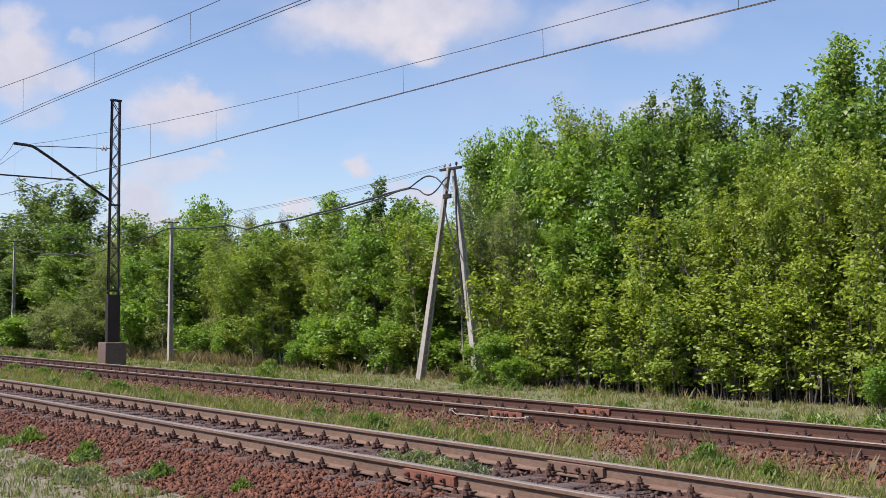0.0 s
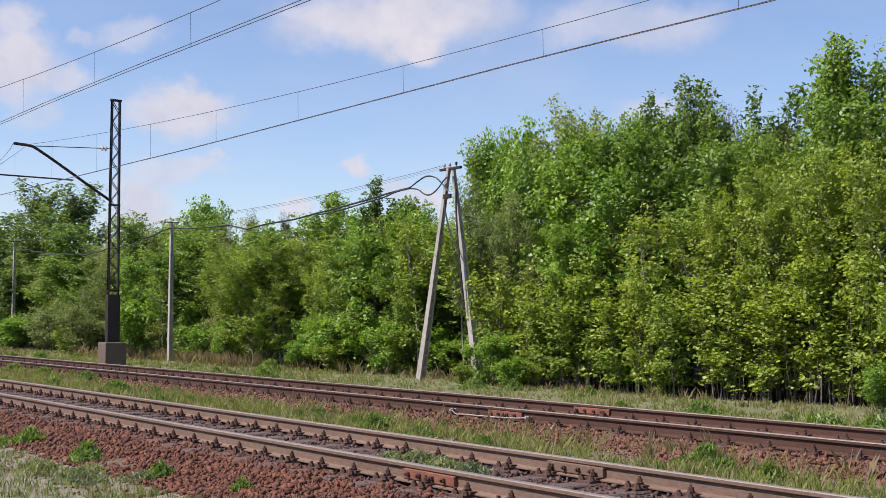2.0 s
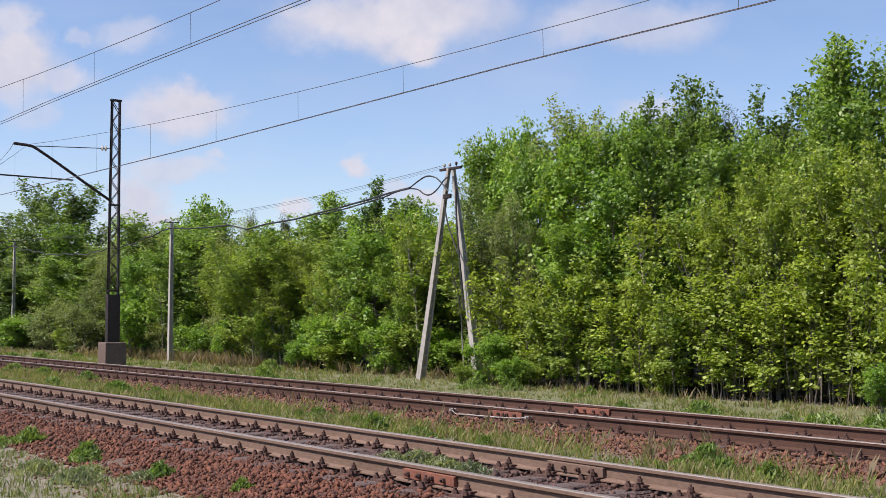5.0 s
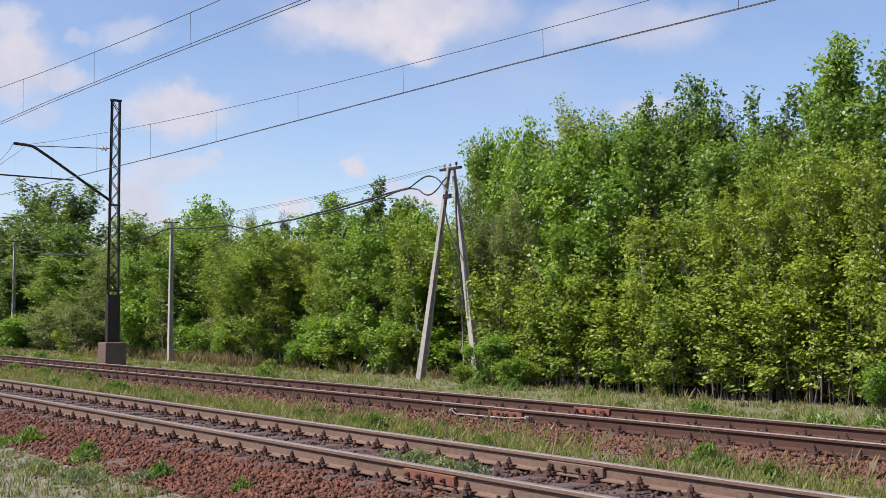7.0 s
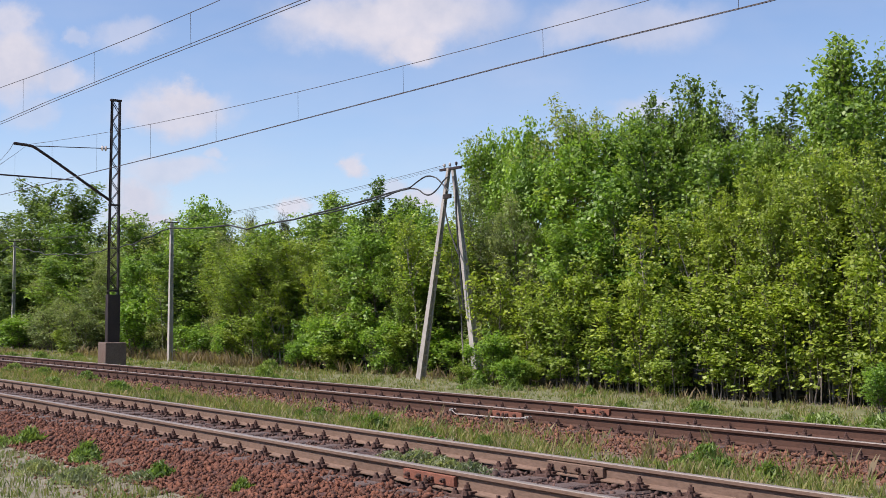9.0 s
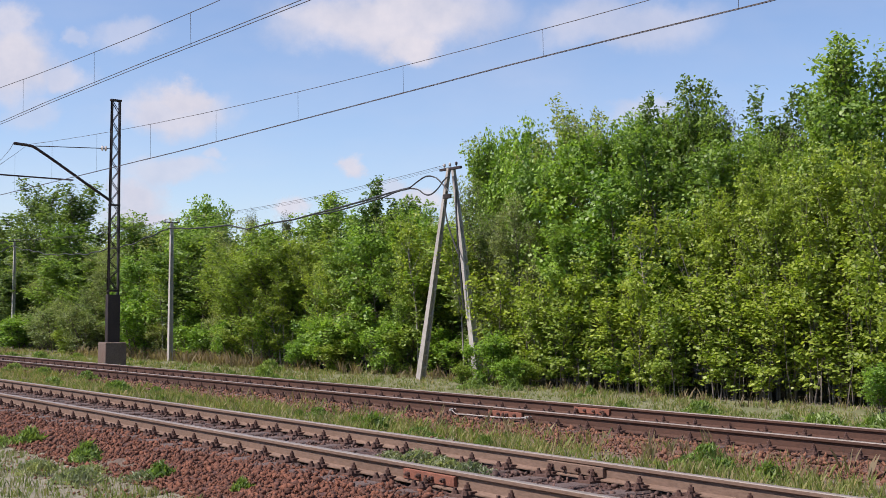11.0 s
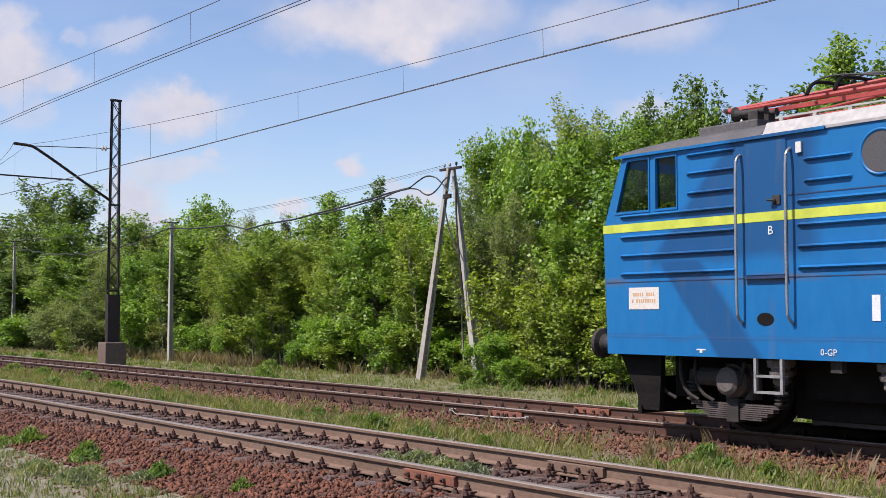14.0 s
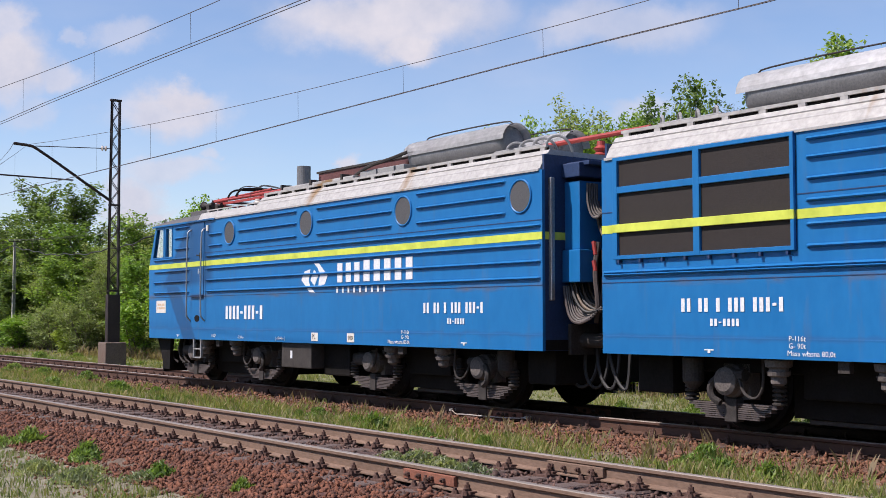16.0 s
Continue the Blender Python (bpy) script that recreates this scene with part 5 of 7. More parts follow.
def pantograph(parent, x):
    p = new("pantograph")
    p.parent = parent
    p.matrix_basis = pose(x, 0, -0.06)
    tagged(p, "folded red pantograph on white insulators")
    for xx in (-1.25, 0.85):
        for yy in (-0.8, 0.8):
            bm = bmesh.new()
            lathe(bm, [(3.66, 0.09), (3.72, 0.13), (3.75, 0.08), (3.79, 0.13), (3.82, 0.08), (3.87, 0.07)], (0, 0, 1), (xx, yy, 0), 16)
            part("insulator", bm, PORCELAIN, p, "white ribbed insulator")
            bm = bmesh.new()
            box(bm, xx - 0.16, xx + 0.16, yy - 0.16, yy + 0.16, 3.50, 3.67)
            part("plinth", bm, WHITE, p, bevel=0.01)
    bm = bmesh.new()
    for yy in (-0.8, 0.8):
        box(bm, -1.35, 1.75, yy - 0.025, yy + 0.025, 3.87, 3.92)
    for xx in (-1.3, 0.85, 1.68):
        box(bm, xx - 0.025, xx + 0.025, -0.8, 0.8, 3.87, 3.92)
    part("base_frame", bm, PANRED, p)
    for yy in (-0.62, 0.62):
        bm = bmesh.new()
        tube(bm, (1.7, yy, 4.0), (-1.75, yy * 0.9, 4.02), 0.04, 0.028, seg=8)
        part("lower_arm", bm, PANRED, p)
        bm = bmesh.new()
        tube(bm, (-1.75, yy * 0.9, 4.04), (0.5, yy * 0.5, 4.14), 0.024, seg=8)
        part("upper_arm", bm, PANRED, p)
    bm = bmesh.new()
    tube(bm, (-1.75, -0.6, 4.03), (-1.75, 0.6, 4.03), 0.03, seg=8)
    part("knuckle_tube", bm, MASTPAINT, p)
    for xx in (-0.25, 0.12):
        bm = bmesh.new()
        pipe(bm, [(xx, -0.95, 3.98), (xx, -0.88, 4.10), (xx, -0.7, 4.17), (xx, 0.7, 4.17), (xx, 0.88, 4.10), (xx, 0.95, 3.98)], 0.022)
        part("contact_strip", bm, UNDER, p, "black bowed contact strip")
    bm = bmesh.new()
    pipe(bm, [(-0.6, -0.55, 4.02), (-0.45, -0.6, 4.2), (-0.1, -0.6, 4.24), (0.4, -0.5, 4.16)], 0.012)
    pipe(bm, [(-0.2, -0.3, 4.05), (0.0, -0.35, 4.26), (0.5, -0.3, 4.2), (0.9, -0.2, 4.08)], 0.018)
    part("shunt_cable", bm, CABLE, p)
    bm = bmesh.new()
    for k in range(2):
        tube(bm, (0.9, -0.25 + 0.5 * k, 3.99), (1.6, -0.25 + 0.5 * k, 3.99), 0.045, seg=10)
    part("spring_drum", bm, PANRED, p)


def roof(parent):
    def shell(name, sec, x0, x1, mat, label):
        bm = bmesh.new()
        full = list(sec) + [(-y, z) for y, z in reversed(sec)]
        a = [bm.verts.new((x0, y, z)) for y, z in full]
        b = [bm.verts.new((x1, y, z)) for y, z in full]
        n = len(full)
        for i in range(n):
            bm.faces.new((a[i], a[(i + 1) % n], b[(i + 1) % n], b[i]))
        bm.faces.new(a[::-1])
        bm.faces.new(b)
        return part(name, bm, mat, parent, label)

    r = 0.012
    high = [(-1.59, 3.385), (-1.59, 3.415), (-1.555, 3.43), (-1.49, 3.54), (-1.475 - r, 3.555), (-1.47, 3.57), (-1.43, 3.62), (-1.425 - r, 3.635), (-1.41, 3.65), (-1.37, 3.70), (-1.25, 3.70)]
    low = [(-1.59, 3.385), (-1.59, 3.415), (-1.555, 3.43), (-1.48, 3.56), (-1.40, 3.575)]
    shell("roof_section", high, 5.05, LEN - 0.06, WHITE, "dirty white ribbed roof edge with rust runs")
    shell("roof_section", low, 2.55, 5.047, WHITE, "low dirty white roof edge under the pantograph")
    # cab roof, sloping to the windscreen
    bm = bmesh.new()
    rows = []
    for x, z, w in ((0.26, 3.47, 1.56), (0.36, 3.52, 1.53), (0.9, 3.56, 1.50), (2.548, 3.59, 1.46)):
        rows.append([bm.verts.new(c) for c in ((x, -1.60, 3.385), (x, -1.60, 3.41), (x, -w, z - 0.06), (x, -w + 0.2, z), (x, w - 0.2, z), (x, w, z - 0.06), (x, 1.60, 3.41), (x, 1.60, 3.385))])
    for a, b in zip(rows, rows[1:]):
        for i in range(8):
            bm.faces.new((a[i], a[(i + 1) % 8], b[(i + 1) % 8], b[i]))
    bm.faces.new(rows[0][::-1])
    bm.faces.new(rows[-1])
    part("cab_roof", bm, ROOFGREY, parent, "sooty dark grey cab roof")
    for y in (-1.612, 1.575):
        bm = bmesh.new()
        box(bm, 0.25, 3.4, y, y + 0.037, 3.375, 3.41)
        part("gutter", bm, BLUE, parent)
    bm = bmesh.new()
    box(bm, 1.25, 2.15, -1.15, 1.15, 3.55, 3.70)
    part("roof_cover", bm, ROOFGREY, parent, bevel=0.02)
    for yy in (-1.05, -0.85):
        bm = bmesh.new()
        lathe(bm, [(0, 0.10), (0.03, 0.07), (0.12, 0.04), (0.42, 0.03), (0.45, 0.05)], (1, 0, 0), (1.75, yy, 3.80), 14)
        box(bm, 1.98, 2.12, yy - 0.06, yy + 0.06, 3.66, 3.80)
        part("horn", bm, UNDERGREY, parent, "grey roof horn")
    # the rail above the roof edge, carried by short posts
    for s in (-1, 1):
        y = s * 1.34
        bm = bmesh.new()
        box(bm, 5.1, LEN - 0.15, y - 0.02, y + 0.02, 3.745, 3.785)
        rl = part("roof_rail", bm, WHITE, parent, "white rail along the roof edge")
        for i in range(16):
            bm = bmesh.new()
            xx = 5.15 + i * 0.545
            box(bm, xx - 0.05, xx + 0.05, y - 0.018, y + 0.018, 3.695, 3.75)
            part("roof_rail_post", bm, WHITE, rl)
        bm = bmesh.new()
        box(bm, 2.6, 5.0, s * 1.38 - 0.015, s * 1.38 + 0.015, 3.61, 3.63)
        for i in range(6):
            box(bm, 2.65 + i * 0.45, 2.70 + i * 0.45, s * 1.38 - 0.015, s * 1.38 + 0.015, 3.57, 3.62)
        part("low_rail", bm, WHITE, parent)
        bm = bmesh.new()
        box(bm, 5.5, 8.1, min(s * 1.02, s * 1.2), max(s * 1.02, s * 1.2), 3.70, 3.87)
        part("cable_duct", bm, WHITE, parent, "long white roof duct", bevel=0.02)
        for xx in (5.5, 6.6, 7.7):
            bm = bmesh.new()
            box(bm, xx, xx + 0.06, min(s * 1.0, s * 1.22), max(s * 1.0, s * 1.22), 3.70, 3.92)
            part("duct_clamp", bm, UNDERGREY, parent)
    bm = bmesh.new()
    lathe(bm, [(3.70, 0.16), (3.95, 0.16), (3.96, 0.135), (4.34, 0.135), (4.34, 0.12), (4.2, 0.12)], (0, 0, 1), (5.35, -0.62, 0), 22)
    part("ventilator", bm, TANKGREY, parent, "upright grey steel ventilator pipe")
    bm = bmesh.new()
    box(bm, 6.2, 9.2, -0.78, -0.70, 3.88, 4.10)
    box(bm, 6.2, 9.2, 0.70, 0.78, 3.88, 4.10)
    box(bm, 6.2, 6.28, -0.78, 0.78, 3.88, 4.06)
    box(bm, 9.12, 9.2, -0.78, 0.78, 3.88, 4.06)
    box(bm, 6.28, 9.12, -0.70, 0.70, 3.90, 3.98)
    part("resistor_housing", bm, DARKRED, parent, "dark red-brown roof housing")
    bm = bmesh.new()
    for yy in (-0.80, 0.74):
        box(bm, 6.15, 9.25, yy, yy + 0.06, 4.10, 4.14)
    for k in range(6):
        box(bm, 6.3 + k * 0.55, 6.36 + k * 0.55, -0.7, 0.7, 3.70, 3.90)
    part("resistor_cap", bm, UNDERGREY, parent)
    for a, b in ((8.25, 8.75), (8.8, 9.3), (9.35, 9.6)):
        bm = bmesh.new()
        box(bm, a, b, -1.15, -0.88, 3.72, 3.92)
        part("roof_box", bm, BOXGREY, parent, "light grey roof box", bevel=0.015)
    # air tanks: dull grey drums with a white top sheet
    for s in (-1, 1):
        yc, zc = s * 0.62, 4.06
        bm = bmesh.new()
        lathe(bm, [(0, 0.05), (0.02, 0.2), (0.08, 0.25), (0.18, 0.275), (2.42, 0.275), (2.52, 0.25), (2.58, 0.2), (2.6, 0.05)], (1, 0, 0), (9.25, yc, zc), 28)
        tank = part("air_tank", bm, TANKGREY, parent, "grey cylindrical air tank", smooth=True)
        bm = bmesh.new()
        rows = []
        for i in range(13):
            x = 9.2 + i * 2.7 / 12
            k = 1.0 + (0.012 if i % 2 else 0)
            rows.append([bm.verts.new((x, yc + 0.295 * k * math.cos(math.pi * (0.03 + 0.94 * j / 12)), zc + 0.295 * k * math.sin(math.pi * (0.03 + 0.94 * j / 12)))) for j in range(13)])
        for a, b in zip(rows, rows[1:]):
            for j in range(12):
                bm.faces.new((a[j], a[j + 1], b[j + 1], b[j]))
        bmesh.ops.solidify(bm, geom=bm.faces[:], thickness=0.012)
        part("tank_cover", bm, TANKWHITE, tank, "white curved sheet over the tank")
        bm = bmesh.new()
        pipe(bm, [(9.5, yc, zc + 0.29), (9.6, yc, zc + 0.36), (11.7, yc, zc + 0.36), (11.8, yc, zc + 0.29)], 0.012)
        part("tank_rail", bm, UNDERGREY, tank)
        for xx in (9.7, 11.5):
            bm = bmesh.new()
            box(bm, xx - 0.05, xx + 0.05, yc - 0.3, yc + 0.3, 3.70, 3.86)
            part("tank_saddle", bm, UNDERGREY, tank)
        bm = bmesh.new()
        pipe(bm, [(7.9, s * 1.05, 3.88), (8.6, s * 1.2, 3.98), (9.1, s * 1.1, 4.05), (9.4, s * 0.95, 4.15)], 0.03)
        part("roof_hose", bm, UNDERGREY, parent, "bent grey roof pipe")
        for i in range(4):
            x = 12.1 + i * 0.3
            bm = bmesh.new()
            pipe(bm, [(x, s * 1.0, 3.7), (x, s * 1.0, 3.92), (x + 0.12, s * 0.9, 4.0), (x + 0.24, s * 0.8, 3.92), (x + 0.24, s * 0.7, 3.75)], 0.02)
            part("roof_pipe", bm, BOXGREY, parent, "light grey bent roof pipe")
        for a, b in ((11.95, 12.3), (12.4, 13.0)):
            bm = bmesh.new()
            box(bm, a, b, min(s * 1.12, s * 0.85), max(s * 1.12, s * 0.85), 3.70, 3.86)
            part("roof_box", bm, BOXGREY, parent, "light grey roof box", bevel=0.015)
        # black strip that stands in for the shade in the roof rail's slots
        bm = bmesh.new()
        box(bm, 5.1, LEN - 0.15, s * 1.31 - 0.008, s * 1.31 + 0.008, 3.69, 3.755)
        part("slot_shade_strip", bm, UNDER, parent)
    bm = bmesh.new()
    tube(bm, (9.3, -0.1, 4.02), (14.2, -0.1, 4.04), 0.04, seg=8)
    part("bus_bar", bm, PANRED, parent, "red high voltage bar")
    for xx in (11.9, 13.2):
        bm = bmesh.new()
        lathe(bm, [(3.70, 0.07), (3.76, 0.12), (3.80, 0.07), (3.85, 0.12), (3.89, 0.07), (3.96, 0.06)], (0, 0, 1), (xx, -0.1, 0), 14)
        part("bar_insulator", bm, PANRED, parent)
    pantograph(parent, 2.95)


def section(m, label):
    L = empty("locomotive_section", m, label, "locomotive", "locomotive sections")
    for s in (-1, 1):
        side_wall(L, s)
    # nose: front sheet bowed towards the middle
    bm = bmesh.new()
    rows = []
    across = (-HALF, -1.40, -0.75, -0.08, 0.08, 0.75, 1.40, HALF)
    for x, z in ((0.06, BOTZ), (0.0, 2.5), (0.0856, 2.72), (0.3033, 3.28), (0.35, TOPZ)):
        rows.append([bm.verts.new((x - 0.20 * (1 - (y / HALF) ** 2), y, z)) for y in across])
    for k, (a, b) in enumerate(zip(rows, rows[1:])):
        for i in range(7):
            if k != 2 or i in (0, 3, 6):
                bm.faces.new((a[i], a[i + 1], b[i + 1], b[i]))
    bmesh.ops.solidify(bm, geom=bm.faces[:], thickness=0.04)
    part("nose", bm, BLUE, L, "blue cab front")
    for ys in ((-1.40, -0.75, -0.08), (0.08, 0.75, 1.40)):
        bm = bmesh.new()
        rows = [[bm.verts.new((x + 0.01 - 0.20 * (1 - (y / HALF) ** 2), y, z)) for y in ys] for x, z in ((0.0856, 2.72), (0.3033, 3.28))]
        for i in range(2):
            bm.faces.new((rows[0][i], rows[0][i + 1], rows[1][i + 1], rows[1][i]))
        bmesh.ops.solidify(bm, geom=bm.faces[:], thickness=0.008)
        part("windscreen", bm, GLASS, L, "sloping glass windscreen").visible_shadow = False
    bm = bmesh.new()
    box(bm, 0.10, 0.62, -1.45, 1.45, 1.06, 2.50)
    part("driving_desk", bm, CABGREEN, L, "pale green driving desk", bevel=0.03)
    for y in (-1.12, 1.12):
        bm = bmesh.new()
        lathe(bm, [(0, 0.17), (0.14, 0.17), (0.16, 0.14), (0.12, 0.12)], (-1, 0, 0), (-0.06, y, 2.08), 20)
        part("headlight", bm, BLUEDARK, L, "round blue headlight housing")
        bm = bmesh.new()
        lathe(bm, [(-0.05, 0.14), (0.30, 0.13), (0.32, 0.11), (0.66, 0.10), (0.71, 0.13), (0.74, 0.20), (0.79, 0.205), (0.82, 0.17)], (-1, 0, 0), (0.02, y * 0.78, 1.02), 24)
        bu = part("buffer", bm, UNDERGREY, L, "dark round buffer with a dusty grey collar")
        bm = bmesh.new()
        box(bm, -0.27, -0.13, y * 0.78 - 0.135, y * 0.78 + 0.135, 0.98, 1.07)
        part("buffer_mark", bm, SIGNWHITE, bu)
    bm = bmesh.new()
    box(bm, -0.75, 0.1, -0.12, 0.12, 0.86, 1.1)
    box(bm, -0.95, -0.75, -0.17, 0.17, 0.82, 1.14)
    part("coupler", bm, UNDER, L, bevel=0.02)
    bm = bmesh.new()
    for s in (-1, 1):
        q = [(0.10, 0.90), (0.80, 0.90), (0.79, 0.60), (0.76, 0.22), (0.50, 0.22)]
        a = [bm.verts.new((x, s * 1.38, z)) for x, z in q]
        b = [bm.verts.new((x, s * 1.30, z)) for x, z in q]
        for i in range(5):
            bm.faces.new((a[i], a[(i + 1) % 5], b[(i + 1) % 5], b[i]))
        bm.faces.new(a)
        bm.faces.new(b[::-1])
    box(bm, 0.40, 0.46, -1.38, 1.38, 0.17, 0.62)
    part("snow_plough", bm, UNDER, L, "black plough under the cab")
    # floor, rear wall and inner partition
    bm = bmesh.new()
    box(bm, 0.1, LEN, -HALF + 0.05, HALF - 0.05, BOTZ + 0.01, 1.06)
    part("underframe", bm, UNDER, L)
    bm = bmesh.new()
    box(bm, 1.9, 1.95, -HALF + 0.05, HALF - 0.05, 1.06, 3.38)
    part("cab_partition", bm, CABGREEN, L, "pale green cab lining")
    # the gap's shade is put into the darker blue of wall and fittings
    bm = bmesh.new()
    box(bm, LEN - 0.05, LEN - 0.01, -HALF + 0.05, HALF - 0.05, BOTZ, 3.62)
    part("rear_wall", bm, BLUEDARK, L, "end wall in a blue darkened for the gap's shade")
    for y in (-HALF + 0.05, HALF - 0.5):
        bm = bmesh.new()
        box(bm, LEN - 0.012, LEN + 0.004, y, y + 0.45, *STRIPE)
        part("end_stripe", bm, LIME, L)
    for y0, y1, z0, z1, d, mt in ((-1.15, -0.7, 2.3, 3.25, 0.30, BLUE), (-1.2, -0.95, 1.85, 2.3, 0.35, BLUE), (-1.2, -0.6, 3.3, 3.5, 0.35, BLUEDARK), (0.65, 1.2, 1.9, 3.2, 0.28, BLUEDARK), (-0.55, 0.55, 1.0, 3.25, 0.42, CABLE), (-1.45, -1.38, 1.6, 3.3, 0.05, STEEL)):
        bm = bmesh.new()
        box(bm, LEN - 0.01, LEN + d, y0, y1, z0, z1)
        part("end_fitting", bm, mt, L, bevel=0.015)
    for i in range(7):
        bm = bmesh.new()
        y = -0.85 + i * 0.05
        z = 3.05 - 0.07 * i
        pipe(bm, [(LEN + 0.3, y, z), (LEN + 0.34, y, z - 0.4), (LEN + 0.48, y, z - 0.62 + 0.03 * i), (LEN + 0.58, y - 0.05, z - 0.62 + 0.03 * i)], 0.018)
        part("jumper_cable", bm, TAN, L, "tan slung jumper cable")
    for i in range(6):
        bm = bmesh.new()
        y = -1.1 + i * 0.07
        pipe(bm, [(LEN + 0.02, y, 1.95 - 0.02 * i), (LEN + 0.2, y - 0.06, 1.6), (LEN + 0.4, y - 0.05, 1.42 + 0.03 * i), (LEN + 0.58, y, 1.46)], 0.022)
        part("jumper_cable", bm, TAN if i % 2 else CABLE, L)
    bm = bmesh.new()
    pipe(bm, [(LEN + 0.45, -0.95, 2.4), (LEN + 0.42, -1.0, 2.0), (LEN + 0.50, -1.0, 1.55), (LEN + 0.4, -0.95, 1.3)], 0.035)
    pipe(bm, [(LEN + 0.5, -0.9, 2.3), (LEN + 0.52, -0.9, 1.9), (LEN + 0.45, -0.92, 1.5)], 0.03)
    part("hose", bm, SPRING, L, "reddish bundled hoses")
    for i in range(5):
        bm = bmesh.new()
        y = -1.02 + i * 0.045
        pipe(bm, [(LEN + 0.32, y, 3.22), (LEN + 0.34, y - 0.03, 2.95), (LEN + 0.44, y - 0.04, 2.74 + 0.02 * i), (LEN + 0.54, y - 0.02, 2.72 + 0.02 * i), (LEN + 0.58, y, 2.78)], 0.016)
        part("jumper_cable", bm, CABLEGREY, L, "grey-brown slung jumper cable")
    for i in range(6):
        bm = bmesh.new()
        y = -1.22 + i * 0.04
        pipe(bm, [(LEN + 0.05, y, 1.80), (LEN + 0.12, y - 0.03, 1.55), (LEN + 0.24, y - 0.05, 1.32 + 0.02 * i), (LEN + 0.40, y - 0.03, 1.28 + 0.02 * i), (LEN + 0.58, y, 1.36 + 0.03 * i)], 0.02)
        part("jumper_cable", bm, CABLEGREY if i % 3 else SPRING, L)
    for z0, z1 in ((2.40, 2.22), (2.14, 2.0)):
        bm = bmesh.new()
        tube(bm, (LEN + 0.5, -1.08, z0), (LEN + 0.53, -1.08, z1), 0.034, 0.028, seg=8)
        part("hose_coupling", bm, PANRED, L, "red hose coupling")
    bm = bmesh.new()
    tube(bm, (LEN, -0.85, 1.05), (LEN + 0.57, -0.85, 1.05), 0.10, seg=16)
    box(bm, LEN, LEN + 0.06, -1.1, -0.6, 0.85, 1.28)
    part("inner_buffer", bm, UNDERGREY, L, "dusty grey buffer between the sections")
    bm = bmesh.new()
    tube(bm, (LEN, 0, 0.95), (LEN + 0.57, 0, 0.95), 0.13, seg=14)
    part("drawbar", bm, UNDER, L)
    bm = bmesh.new()
    for i in range(4):
        pipe(bm, [(LEN - 0.3 + 0.22 * i, -0.7, 0.95), (LEN - 0.35 + 0.3 * i, -0.75, 0.55), (LEN - 0.15 + 0.3 * i, -0.75, 0.35), (LEN + 0.1 + 0.22 * i, -0.7, 0.5), (LEN + 0.15 + 0.2 * i, -0.65, 0.95)], 0.025)
    part("slack_hose", bm, CABLE, L)
    roof(L)
    # the sides
    holes = (4.05, 7.11, 10.20, 13.10)
    for x in holes:
        porthole(L, -1, x, 3.065)
    for x in (3.2, 5.75, 8.3):
        porthole(L, 1, x, 3.065)
    for z in (3.30, 3.08, 2.845):
        for a, b in ((1.42, 2.16), (3.1, 3.72), (4.42, 6.78), (7.48, 9.88), (10.56, 12.78)):
            if z == 3.30 and a > 3 and a < 4.4:
                continue
            bead(L, -1, a, b, z)
    for z in (3.30, 3.10, 2.87):
        bead(L, 1, 6.1, 7.95, z)
        bead(L, 1, 8.65, 10.40, z)
    for z in (2.635, 2.375, 2.14, 1.91):
        for s, last in ((-1, LEN - 0.02), (1, LEN - 3.15 if z > 2.0 else LEN - 0.02)):
            bead(L, s, 0.30, 2.18, z)
            bead(L, s, 3.0, last, z)
    for s in (-1, 1):
        y = s * HALF
        bm = bmesh.new()
        box(bm, 2.3, LEN, min(y, y + s * 0.005), max(y, y + s * 0.005), 2.705, 2.716)
        part("seam", bm, BLUEDARK, L)
        bm = bmesh.new()
        box(bm, 0.04, LEN, min(y, y + s * 0.004), max(y, y + s * 0.004), 1.805, 1.815)
        part("seam", bm, BLUEDARK, L)
        bead(L, s, 0.05, LEN - 0.01, 1.13, "seam", 0.03, 0.003)
        stripe(L, s, -0.002, LEN if s < 0 else LEN - 3.03)
        # crew door with its grab rails and steps
        bm = bmesh.new()
        box(bm, 2.30, 2.88, min(y - s * 0.01, y + s * 0.014), max(y - s * 0.01, y + s * 0.014), 1.84, 3.36)
        d = part("crew_door", bm, BLUE, L, "blue crew door with a stripe and lever", bevel=0.008)
        bm = bmesh.new()
        box(bm, 2.301, 2.879, min(y, y + s * 0.0185), max(y, y + s * 0.0185), *STRIPE)
        part("stripe", bm, LIME, d)
        bm = bmesh.new()
        pipe(bm, [(2.74, y + s * 0.01, 2.66), (2.74, y + s * 0.06, 2.66), (2.66, y + s * 0.07, 2.67)], 0.016)
        box(bm, 2.70, 2.80, min(y, y + s * 0.03), max(y, y + s * 0.03), 2.62, 2.72)
        part("door_lever", bm, UNDERGREY, d)
        bm = bmesh.new()
        box(bm, 2.30, 2.88, min(y, y + s * 0.05), max(y, y + s * 0.05), 1.80, 1.83)
        part("door_sill", bm, BLUEDARK, d)
        for x in (2.24, 2.93):
            bm = bmesh.new()
            pipe(bm, [(x, y, 3.22), (x, y + s * 0.05, 3.20), (x, y + s * 0.10, 3.12), (x, y + s * 0.10, 1.42), (x, y + s * 0.07, 1.36), (x, y, 1.30)], 0.017, 8)
            part("grab_rail", bm, STEEL, L, "worn steel grab rail")
        bm = bmesh.new()
        lathe(bm, [(0, 0.085), (0.006, 0.085), (0.007, 0.07), (0.007, 0.0)], (0, s, 0), (2.56, y, 1.35), 20)
